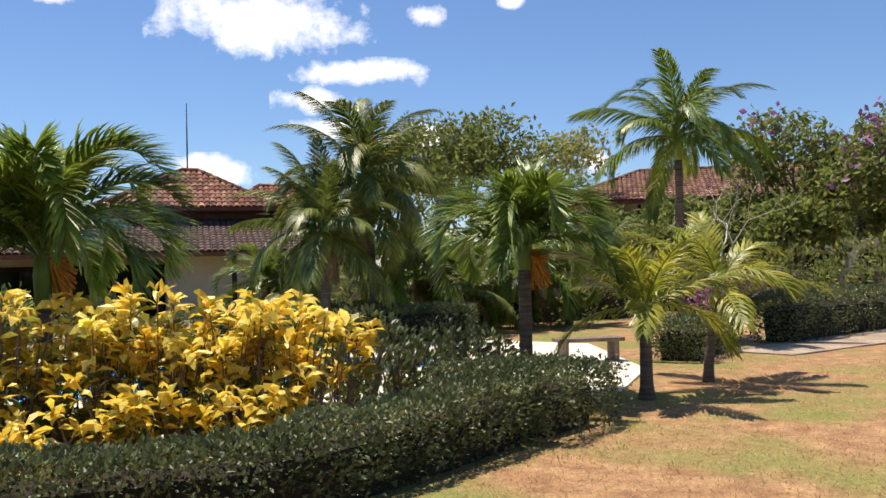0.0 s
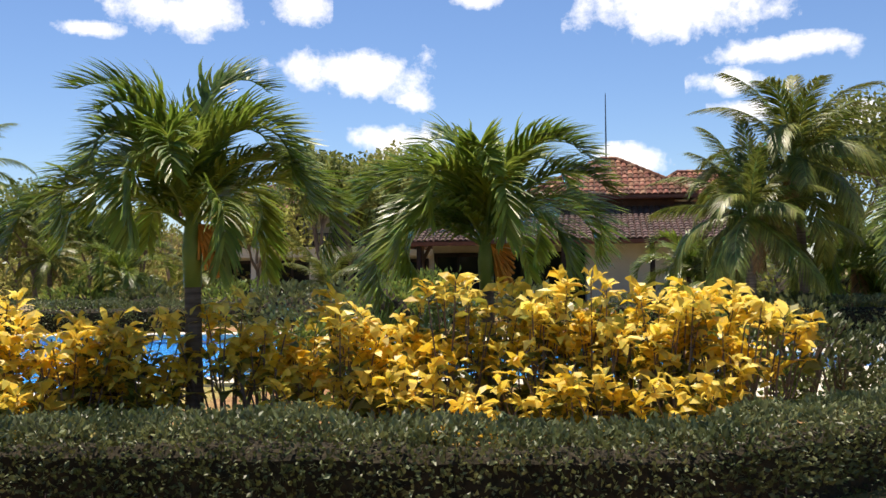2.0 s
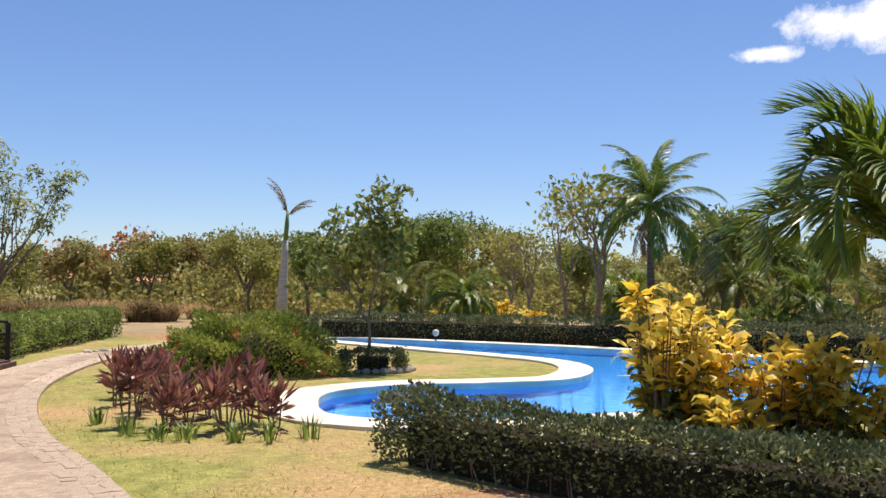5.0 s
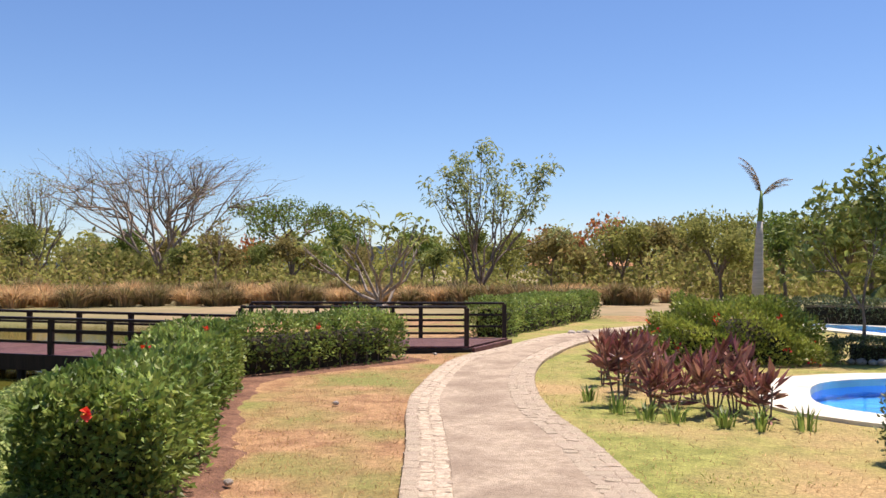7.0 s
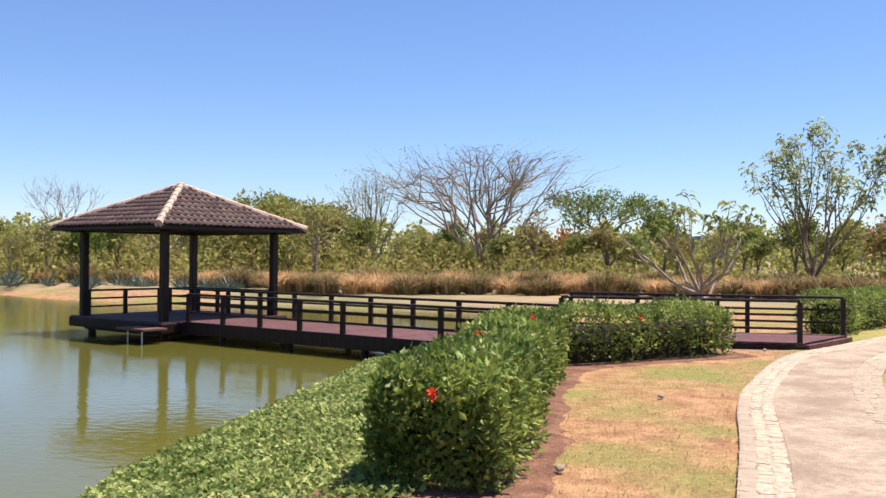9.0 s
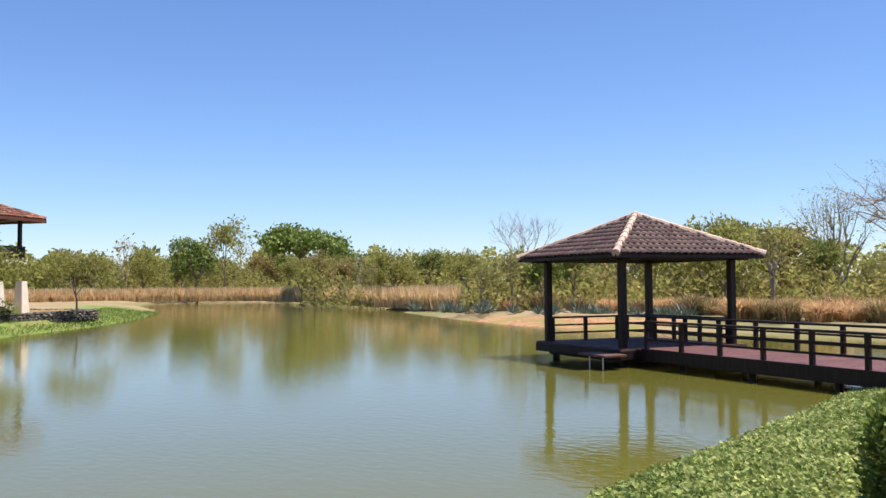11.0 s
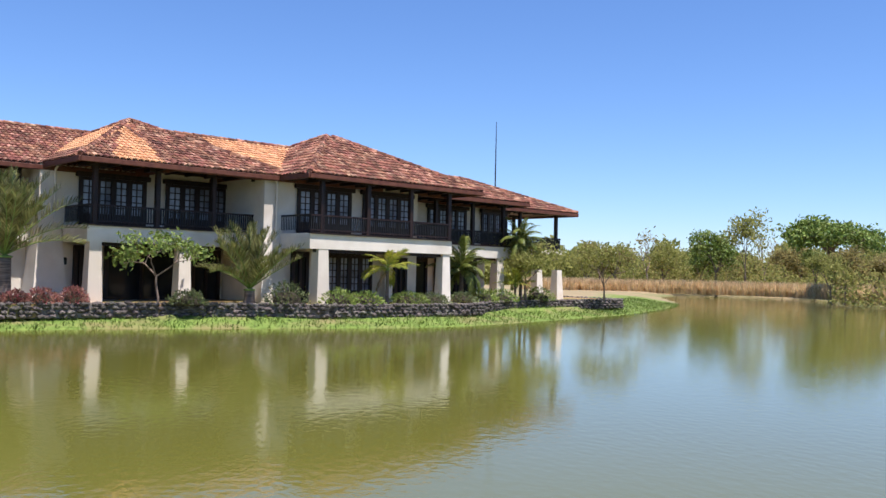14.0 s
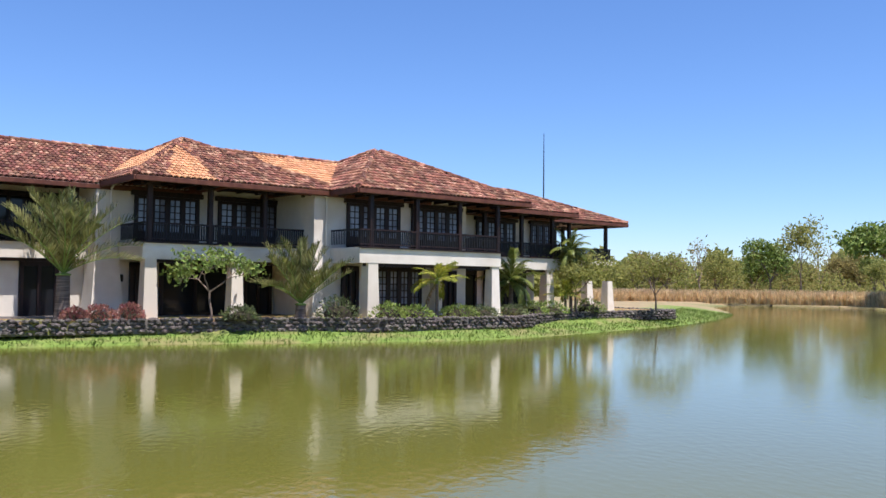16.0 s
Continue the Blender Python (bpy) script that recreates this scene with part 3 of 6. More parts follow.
    for _ in range(int(total * 5)):
        uu = r.uniform(0, total)
        bx, by = np.interp(uu, cum, line[:, 0]), np.interp(uu, cum, line[:, 1])
        i = min(int(uu / total * (m - 1)), m - 1)
        sd = r.choice([-1, 1]) * half * r.uniform(0.7, 1.0)
        px, py = bx + ty[i] / np.hypot(tx[i], ty[i]) * sd, by - tx[i] / np.hypot(tx[i], ty[i]) * sd
        G.tube([(px, py, base - 0.05), (px + r.normal(0, 0.05), py + r.normal(0, 0.05), base + 0.32 * hgt)], [0.010, 0.005], 4, False)
    part("stem_clump", G, M_bark, root, kind="stuff")
    return root


hedge("clipped_hedge", "low clipped dark green hedge with bare stems", smooth_line([(4.58, 9.0), (5.0, 7.5), (6.05, 4.4), (6.45, 2.3), (6.95, 0.9), (8.2, -0.15), (9.95, -1.6)], 6), 0.38, 0.66, L_hedge, 0.056, 700, seed=2)
hedge("clipped_hedge", "broad clipped hedge block round a palm", smooth_line([(10.15, -1.45), (10.75, -1.98), (11.3, -2.45)], 5), 0.78, 0.70, L_hedge, 0.055, 560, seed=12)
hedge("hibiscus_hedge", "bushy bright green hibiscus hedge beside the lawn", smooth_line([(-2.56, 7.1), (-2.78, 9), (-3.38, 12.2), (-3.68, 14.7)], 6), 0.52, 0.86, L_hib, 0.078, 640, seed=3, loose=1.4)
hedge("clipped_hedge", "clipped green hedge beside the boardwalk landing", smooth_line([(-3.7, 15.6), (-2.6, 16.8), (-1.2, 18.6)], 5), 0.50, 0.84, L_hib, 0.075, 420, seed=4, loose=1.6)
hedge("clipped_hedge", "long clipped hedge following the path", smooth_line([(1.2, 24.6), (2.5, 28.2), (5.2, 34.2)], 5), 0.6, 0.95, L_hib, 0.075, 240, seed=5)
hedge("clipped_hedge", "dark clipped hedge behind the pool", smooth_line([(12.2, 31.6), (15.6, 29.2), (18.2, 25.6), (20.4, 21.6), (23, 16)], 5), 0.6, 0.85, L_hedge, 0.08, 200, seed=6)
hedge("clipped_hedge", "open hedge of thin shrubs along the walkway", smooth_line([(20.5, -9.5), (24, -14), (27, -19)], 5), 0.6, 1.1, L_hedge, 0.08, 160, seed=7)
hedge("clipped_hedge", "rounded dark green hedge by the pool deck", smooth_line([(17.2, -6.0), (19.6, -7.6)], 4), 0.6, 0.75, L_hedge, 0.07, 260, seed=8)
hedge("clipped_hedge", "green shrub hedge across the pool", smooth_line([(24.5, 4.5), (24.8, 1.0), (23.8, -2.8)], 4), 0.6, 0.95, L_hedge, 0.08, 200, seed=9)

# ---- gazebo on the pond ----
GC = Vector((-15.93, 22.42, 0))
E1, E2 = Vector((0.951, -0.309, 0)), Vector((0.309, 0.951, 0))
RZ = math.atan2(E1.y, E1.x)
GM = Matrix.Translation(GC) @ Matrix.Rotation(RZ, 4, "Z")
DECK = 0.08


def gazebo():
    root = thing("gazebo", "dark wooden gazebo with brown tiled hip roof over the pond", "gazebo", GM)
    H = 2.36
    part("platform", Geo().box((0, 0, DECK - 0.14), (4.3, 4.3, 0.26), 0, 0.02).box((0, 0, DECK - 0.3), (3.7, 3.7, 0.12)), M_darkwood, root, "dark timber platform edge")
    for sx in (-1, 1):
        for sy in (-1, 1):
            part("post", Geo().box((sx * 1.86, sy * 1.86, (DECK + H + DECK) / 2), (0.19, 0.19, H), 0, 0.015), M_darkwood, root)
            part("pile", Geo().tube([(sx * 1.7, sy * 1.7, -1.6), (sx * 1.7, sy * 1.7, -0.1)], 0.11, 8), M_darkwood, root)
    for s in (-1, 1):
        part("roof_beam", Geo().box((0, s * 1.86, DECK + H + 0.07), (4.9, 0.12, 0.16)), M_darkwood, root)
        part("roof_beam", Geo().box((s * 1.86, 0, DECK + H + 0.075), (0.12, 4.9, 0.15)), M_darkwood, root)
    R, Z0, Z1 = 2.52, DECK + H + 0.12, DECK + H + 1.32
    g = Geo()
    g.add([(-R, -R, Z0), (R, -R, Z0), (R, R, Z0), (-R, R, Z0), (0, 0, Z1), (0, 0, Z1 - 0.1), (-R, -R, Z0 - 0.09), (R, -R, Z0 - 0.09), (R, R, Z0 - 0.09), (-R, R, Z0 - 0.09)],
          [(0, 1, 4), (1, 2, 4), (2, 3, 4), (3, 0, 4), (7, 6, 5), (8, 7, 5), (9, 8, 5), (6, 9, 5), (0, 6, 7, 1), (1, 7, 8, 2), (2, 8, 9, 3), (3, 9, 6, 0)])
    roof = part("roof", g, M_darkwood, root, "brown barrel-tile hip roof with pale ridges")
    # tiles: one mesh for all, laid course by course
    tw, tl = 0.21, 0.30
    a = np.linspace(0, math.pi, 6)
    g = Geo()
    ring = lambda x, s, dz: np.stack([np.full(6, x), np.cos(a) * tw * 0.5 * s, np.sin(a) * 0.055 * s + dz], 1)
    v = np.vstack([ring(0, 1.0, 0.018), ring(tl * 1.12, 0.86, 0.0), ring(0, 0.84, 0.006)])
    f = [(i, i + 1, 7 + i, 6 + i) for i in range(5)] + [(i + 1, i, 12 + i, 13 + i) for i in range(5)]
    tile = g.add(v, f).mesh("tile", M_tile_dark, True)
    slope = math.hypot(R, Z1 - Z0)
    pitch = math.atan2(Z1 - Z0, R)
    rest = Geo()
    base_v = v
    for side in range(4):
        ang = side * math.pi / 2
        for row in range(int(slope / tl)):
            s0 = row * tl
            half = R * (1 - s0 / slope)
            cols = int(2 * half / tw)
            for c in range(cols):
                y = (c - (cols - 1) / 2) * tw
                if abs(y) > R * (1 - (s0 + tl * 0.7) / slope) + 0.05:
                    continue
                x = R - s0 * math.cos(pitch) + 0.03
                z = Z0 + s0 * math.sin(pitch) + 0.012
                m = Matrix.Rotation(ang, 4, "Z") @ Matrix.Translation((x, y, z)) @ Matrix.Rotation(math.pi, 4, "Z") @ Matrix.Rotation(-pitch, 4, "Y") @ Matrix.Rotation(random.uniform(-0.03, 0.03), 4, "Z")
                if side in (0, 3):
                    ob = part("tile", tile, None, roof)
                    ob.matrix_basis = m
                else:
                    rest.add(base_v @ np.array(m.to_3x3()).T + np.array(m.translation), f)
    part("tile_courses", rest, M_tile_dark_i, roof, kind="stuff", smooth=True)
    for sx, sy in ((-1, -1), (1, -1), (1, 1), (-1, 1)):
        p0, p1 = Vector((sx * R, sy * R, Z0 + 0.03)), Vector((0, 0, Z1 + 0.04))
        n = 9
        for i in range(n):
            q0, q1 = p0.lerp(p1, i / n), p0.lerp(p1, (i + 1.12) / n)
            part("ridge_cap", Geo().tube([q0, q1], [0.105, 0.085], 8), M_cap, roof)
    part("finial", Geo().tube([(0, 0, Z1 - 0.05), (0, 0, Z1 + 0.10), (0, 0, Z1 + 0.15)], [0.16, 0.12, 0.03], 8), M_cap, roof)
    # floor boards
    for i in range(26):
        part("board", Geo().box((0, -2.1 + (i + 0.5) * 4.2 / 26, DECK + 0.005), (4.28, 4.2 / 26 - 0.012, 0.03)), M_deck, root)
    # small step at the near corner
    part("step", Geo().box((1.9, -2.55, DECK - 0.12), (1.2, 0.7, 0.06), 0, 0.01), M_deck, root, "pale wooden landing step")
    for s in (-0.3, 0.3):
        part("ladder_rail", Geo().tube([(2.0 + s, -2.8, -0.9), (2.0 + s, -2.8, DECK - 0.1)], 0.02, 6), M_white, root)
    return root


gazebo()


def railing(label, a, b, posts, top, base, mats=M_darkwood, group="boardwalk railings"):
    """Posts, a broad top rail and two thin rails from a to b."""
    root = thing("railing", label, "railing", group=group)
    a, b = Vector((*a, 0)), Vector((*b, 0))
    rz = math.atan2((b - a).y, (b - a).x)
    for i in range(posts):
        p = a.lerp(b, i / (posts - 1))
        part("post", Geo().box((p.x, p.y, (top + base) / 2 - 0.02), (0.1, 0.1, top - base), rz, 0.008), mats, root)
    up = Vector((0, 0, 1))
    part("top_rail", Geo().beam(a + up * (top + 0.0), b + up * (top + 0.0), 0.15, 0.055, 0.008), mats, root)
    for k in (0.36, 0.68):
        part("rail", Geo().beam(a + up * (base + k * (top - base)), b + up * (base + k * (top - base)), 0.035, 0.05), mats, root)
    return root


def loc(x, y):
    p = GC + E1 * x + E2 * y
    return (p.x, p.y)


def boardwalk():
    root = thing("boardwalk", "red-brown timber boardwalk over the pond", "boardwalk", GM)
    L0, L1, Y0, Y1 = 2.16, 12.2, -1.45, 0.95
    for i in range(int((L1 - L0) / 0.15)):
        part("board", Geo().box((L0 + 0.075 + i * 0.15, (Y0 + Y1) / 2, DECK), (0.138, Y1 - Y0, 0.035)), M_deck, root)
    for y in (Y0 - 0.03, Y1 + 0.03):
        part("edge_beam", Geo().box(((L0 + L1) / 2, y, DECK - 0.14), (L1 - L0, 0.07, 0.32), 0, 0.01), M_darkwood, root)
    for x in np.arange(3.5, 12, 2.4):
        for y in (Y0 + 0.2, Y1 - 0.2):
            part("pile", Geo().tube([(x, y, -1.6), (x, y, -0.05)], 0.09, 8), M_darkwood, root)
    return root


boardwalk()
railing("low dark wooden boardwalk railing", loc(2.3, -1.42), loc(11.9, -1.42), 8, 0.80, 0.08)
railing("low dark wooden boardwalk railing", loc(-1.75, 0.92), loc(12.0, 0.92), 11, 0.80, 0.08)
railing("low dark wooden gazebo railing", loc(-1.8, -1.75), loc(-1.8, 1.75), 4, 0.80, 0.08)
railing("low dark wooden gazebo railing", loc(-1.75, 1.8), loc(1.75, 1.8), 4, 0.80, 0.08)


def landing():
    root = thing("boardwalk_landing", "red-brown timber landing joining the footpath", "landing")
    for i in range(16):
        y = 20.15 + i * 0.158
        part("board", Geo().beam((-4.9, y - 0.35, 0.12), (0.62 + i * 0.063, y + 0.05, 0.12), 0.146, 0.04), M_deck, root)
    part("edge_beam", Geo().beam((0.66, 20.1, 0.02), (1.66, 22.62, 0.02), 0.08, 0.17, 0.01), M_deck, root)
    part("edge_beam", Geo().beam((-4.9, 19.72, 0.0), (0.62, 20.1, 0.0), 0.07, 0.18, 0.01), M_darkwood, root)
    return root


landing()
railing("dark wooden landing railing", (-4.3, 19.8), (0.52, 20.2), 4, 0.98, 0.1)
railing("dark wooden landing railing", (-4.6, 22.3), (1.5, 22.62), 4, 0.98, 0.1)


# cobbled edging of the path
bm = bmesh.new()
bmesh.ops.create_cube(bm, size=1.0)
bmesh.ops.bevel(bm, geom=bm.edges[:], offset=0.09, segments=1, affect="EDGES")
cob_me = bpy.data.meshes.new("cobble")
bm.to_mesh(cob_me)
bm.free()
cob_me.materials.append(M_cobble)
cv, cf = np.array([v.co for v in cob_me.vertices]), [tuple(p.vertices) for p in cob_me.polygons]
rest = Geo()
rc = np.random.default_rng(17)
made = 0
for line, sgn in ((PR, 1), (PL, -1)):
    seg = np.hypot(*np.diff(line, axis=0).T)
    cum = np.concatenate([[0], np.cumsum(seg)])
    for row in range(3):
        u = 8.0 + row * 0.07
        while u < cum[-1] - 0.3:
            w = rc.uniform(0.11, 0.20)
            q = np.array([np.interp(u, cum, line[:, i]) for i in (0, 1)])
            t = unit(np.array([np.interp(u + 0.1, cum, line[:, i]) - np.interp(u - 0.1, cum, line[:, i]) for i in (0, 1)]))
            o = q + sgn * np.array([-t[1], t[0]]) * (0.075 + row * 0.135 + rc.normal(0, 0.006))
            m = pose(o[0], o[1], 0.032 + rc.uniform(-0.002, 0.005), rc.uniform(-3, 3), rc.uniform(-3, 3), math.degrees(math.atan2(t[1], t[0])) + rc.uniform(-22, 22)) @ Matrix.Diagonal((w * 1.0, rc.uniform(0.115, 0.15), 0.05, 1))
            if 11.5 < u < 24 and made < 290:
                ob = part("cobble", cob_me, None, path)
                ob.matrix_basis = m
                made += 1
            else:
                rest.add(cv @ np.array(m.to_3x3()).T + np.array(m.translation), cf)
            u += w
part("cobbles", rest, surf("cobble_edge_rest", (0.43, 0.34, 0.235), (0.53, 0.425, 0.305), 14.0, 0.9, 0.6, 30, rand="island", vary=0.07, grain=0.2, gscale=50), path, kind="stuff")

g = Geo().sheet([(17.5, -8.4), (19.5, -11.6), (24.0, -18.0), (26.5, -22.0), (28.2, -21.2), (25.4, -16.8), (20.9, -10.4), (18.8, -7.6)], 0.03, 0.1)
tagged(part("walkway", g, M_conc, None, "tan paved walkway beside a shrub hedge", kind="structure"), category="walkway")

# ---- plants: builders ----


def frond(length, pairs, leaf, curve, droop=0.35, wid=0.035, ang=0.9, vee=0.25, seed=0, late=1.4):
    """A feather leaf along +x that bends down by `curve` radians; returns rachis and leaflet Geo."""
    r = np.random.default_rng(seed)
    n = 16
    t = np.linspace(0, 1, n)
    a = -curve * t ** late
    step = length / (n - 1)
    x = np.concatenate([[0], np.cumsum(np.cos(a[:-1]) * step)])
    z = np.concatenate([[0], np.cumsum(np.sin(a[:-1]) * step)])
    y = 0.04 * length * np.sin(t * 2 + seed) * t
    pts = np.stack([x, y, z], 1)
    rach = Geo().tube(pts, np.linspace(0.022, 0.004, n) * (0.6 + length * 0.25), 5, False)
    s = np.clip(np.repeat(np.linspace(0.10, 1.0, pairs), 2) + r.normal(0, 0.006, pairs * 2), 0, 1)
    sd = np.tile([-1.0, 1.0], pairs)
    P = np.stack([np.interp(s, t, pts[:, i]) for i in range(3)], 1)
    T = unit(np.stack([np.interp(s, t, np.gradient(pts[:, i])) for i in range(3)], 1))
    side = np.stack([np.zeros_like(s), sd, np.zeros_like(s)], 1)
    up = unit(np.cross(T, np.tile((0, 1.0, 0), (len(s), 1))))
    fa = ang * (1 - 0.40 * s)[:, None] + r.normal(0, 0.09, (len(s), 1))
    D = unit(np.sin(fa) * side + np.cos(fa) * T + vee * up * r.uniform(0.2, 1.8, (len(s), 1)))
    L = (leaf * (np.sin(np.clip(s, 0.05, 1) * math.pi * 0.84 + 0.28) ** 0.6 + 0.14) * r.uniform(0.82, 1.1, len(s)))[:, None]
    fall = droop * r.uniform(0.7, 1.35, (len(s), 1))
    rows, p = [], P
    for k in range(4):
        u = (k + 0.5) / 4
        w = unit(np.cross(D, up)) * wid * 0.5 * (0.55, 1.0, 0.92, 0.6)[k]
        rows += [p - w, p + w]
        d = unit(D + np.array([0, 0, -1.0]) * fall * 1.7 * u ** 1.5)
        p = p + d * L * 0.25
    V = np.stack(rows + [p], 1)
    m = len(V)
    b = np.arange(m)[:, None] * 9
    G = Geo()
    G.v.append(V.reshape(-1, 3))
    G.f.append((b + [0, 1, 3, 2]).tolist() + (b + [2, 3, 5, 4]).tolist() + (b + [4, 5, 7, 6]).tolist() + (b + [6, 7, 8]).tolist())
    G.n = m * 9
    return rach, G


def frond_set(length, pairs, leaf, mat, curves, **kw):
    out = []
    for i, c in enumerate(curves):
        rach, G = frond(length, pairs, leaf, c, seed=i + int(length * 10), **kw)
        me = G.mesh("frond", mat)
        rm = rach.mesh("midrib", M_shaft)
        out.append((me, rm))
    return out


def palm(name, label, pos, height, trunk, crown, sets, n, el=(80, -25), lean=(0, 0), bark=None, shaft=0.5, scale=1.0, seed=0, dead=None, ndead=0, category="palm tree", hanging=None, group=""):
    """height: where the leaves spring; trunk: radii at foot and top."""
    r = np.random.default_rng(seed)
    root = thing(name, label, category, pose(*pos), group=group)
    z = np.linspace(-0.15, height - shaft, 9)
    k = np.clip(z / height, 0, 1)
    pts = np.stack([lean[0] * k ** 1.5, lean[1] * k ** 1.5, z], 1)
    rad = trunk[0] + (trunk[1] - trunk[0]) * k ** 0.6 + trunk[0] * 0.35 * np.exp(-k * 14)
    part("trunk", Geo().tube(pts, rad, 10), bark or M_palmbark, root, smooth=True)
    top = np.array([lean[0], lean[1], height])
    if shaft > 0.05:
        part("crownshaft", Geo().tube([pts[-1], pts[-1] * 0.5 + top * 0.5, top], [trunk[1] * 1.15, trunk[1] * 1.25, trunk[1] * 0.6], 10), M_shaft, root, smooth=True)
    for i in range(n):
        f = (i + 0.5) / n
        az = i * 137.5 + r.uniform(-12, 12)
        e = el[0] + (el[1] - el[0]) * f ** 0.9 + r.uniform(-6, 6)
        me, rm = sets[int(r.integers(len(sets)))]
        sc = scale * r.uniform(0.88, 1.08)
        m = Matrix.Translation(top - np.array([0, 0, 0.25 * shaft * f])) @ Matrix.Rotation(radians(az), 4, "Z") @ Matrix.Rotation(-radians(e), 4, "Y") @ Matrix.Rotation(r.uniform(-0.4, 0.4), 4, "X") @ Matrix.Scale(sc, 4)
        o = part("frond", me, None, root)
        o.matrix_basis = m
        q = part("midrib", rm, None, o)
    for i in range(ndead):
        me, rm = dead[i % len(dead)]
        m = Matrix.Translation(top - np.array([0, 0, 0.5 * shaft])) @ Matrix.Rotation(radians(i * 83 + seed * 40), 4, "Z") @ Matrix.Rotation(radians(55 + 10 * r.uniform(-1, 1)), 4, "Y") @ Matrix.Scale(scale * 0.8, 4)
        o = part("dry_frond", me, None, root, "dry tan hanging frond")
        o.matrix_basis = m
        part("midrib", rm, None, o)
    if hanging:
        g = Geo()
        for _ in range(90):
            a, d, zz = r.uniform(0, 6.28), r.uniform(0.02, 0.2), r.uniform(0, 0.6)
            g.tube([top + (0.03, -0.08, -0.16), top + (0.08 + d * math.cos(a) * 0.9, -0.24 + d * math.sin(a) * 0.9, -0.16 - zz)], [0.009, 0.018], 4, False)
        part("flower_stalk", g, hanging, root, "orange-brown hanging flower stalks", kind="stuff")
    return root


def skeleton_tree(r, height, spread, r0, levels, forks, first=0.35, wander=0.25, up=0.35, radius=0, flat=1.0):
    """Tapered limbs from a recursive fork; returns Geo and tip points."""
    G, tips = Geo(), []

    def grow(p, d, length, rad, lev):
        n = 4
        pts = [p]
        for i in range(n):
            d = unit(d + r.normal(0, wander, 3) * 0.5 + np.array([0, 0, 0.04 * up]))
            p = p + d * length / n
            pts.append(p)
        G.tube(pts, np.linspace(rad, rad * 0.62, n + 1), 7 if lev == 0 else (5 if lev < 3 else 3), False)
        if lev >= levels:
            tips.append(p)
            return
        if lev >= levels - 1:
            tips.append(pts[2])
        k = forks if lev else max(forks, 3)
        a0 = r.uniform(0, 6.28)
        for i in range(k):
            a = a0 + i * 6.28 / k + r.normal(0, 0.35)
            o = r.uniform(0.45, 0.95) * spread
            ref = np.array([1.0, 0, 0]) if abs(d[0]) < 0.8 else np.array([0, 1.0, 0])
            u = unit(np.cross(d, ref))
            w = np.cross(d, u)
            nd = unit(d * math.cos(o) + (u * math.cos(a) + w * math.sin(a)) * math.sin(o) + np.array([0, 0, up * 0.5]))
            grow(pts[-1] if i else pts[-1], nd, length * r.uniform(0.62, 0.9), rad * 0.66 * r.uniform(0.8, 1.0), lev + 1)

    grow(np.array([0, 0, -0.1]), np.array([r.normal(0, 0.05), r.normal(0, 0.05), 1.0]), height * first, r0, 0)
    tips = np.array(tips)
    mid = tips.mean(0)
    tips[:, :2] -= mid[:2] * (tips[:, 2:] / mid[2])
    for v in G.v:
        v[:, :2] -= mid[:2] * (v[:, 2:] / mid[2])
    zmax = tips[:, 2].max()
    s = height / zmax
    w = radius / np.quantile(np.hypot(tips[:, 0], tips[:, 1]), 0.9) if radius else 1.0
    def shape(v):
        v = v * np.array([1, 1, s])
        v[:, :2] *= 1 + (w - 1) * np.clip(v[:, 2:] / (0.35 * height), 0, 1)
        v[:, 2] = np.where(v[:, 2] > 0, height * (np.maximum(v[:, 2], 0) / height) ** flat, v[:, 2])
        return v
    G.v = [shape(v) for v in G.v]
    return G, shape(tips)


def tree(name, label, m, height, spread, r0, levels, forks, leafmat, per, lsize, cl, seed, first=0.35, bark=None, category="tree", group="", flowers=None, width=0.5, up=0.35, droop=0.2, radius=0, flat=1.0):
    r = np.random.default_rng(seed)
    root = thing(name, label, category, m, group=group)
    G, tips = skeleton_tree(r, height, spread, r0, levels, forks, first, up=up, radius=radius, flat=flat)
    part("trunk", G, bark or M_bark, root, smooth=True)
    if per:
        P = np.repeat(tips, per, 0) + unit(r.normal(size=(len(tips) * per, 3))) * cl * 1.7 * r.uniform(0, 1, (len(tips) * per, 1)) ** 0.4 * np.array([1, 1, 0.7])
        part("crown", Geo().quads(leaves(P, lsize, width, None, 1, droop, 0.3, r)), leafmat, root)
    if flowers:
        q = tips[r.uniform(size=len(tips)) < (0.35 if flowers is L_flame else 0.10)]
        P = np.repeat(q, 8, 0) + r.normal(0, cl * 0.6, (len(q) * 8, 3)) + np.array([0, 0, cl * 0.5])
        part("blossom", Geo().quads(leaves(P, lsize, 0.7, None, 1, 0, 0.3, r)), flowers, root)
    return root


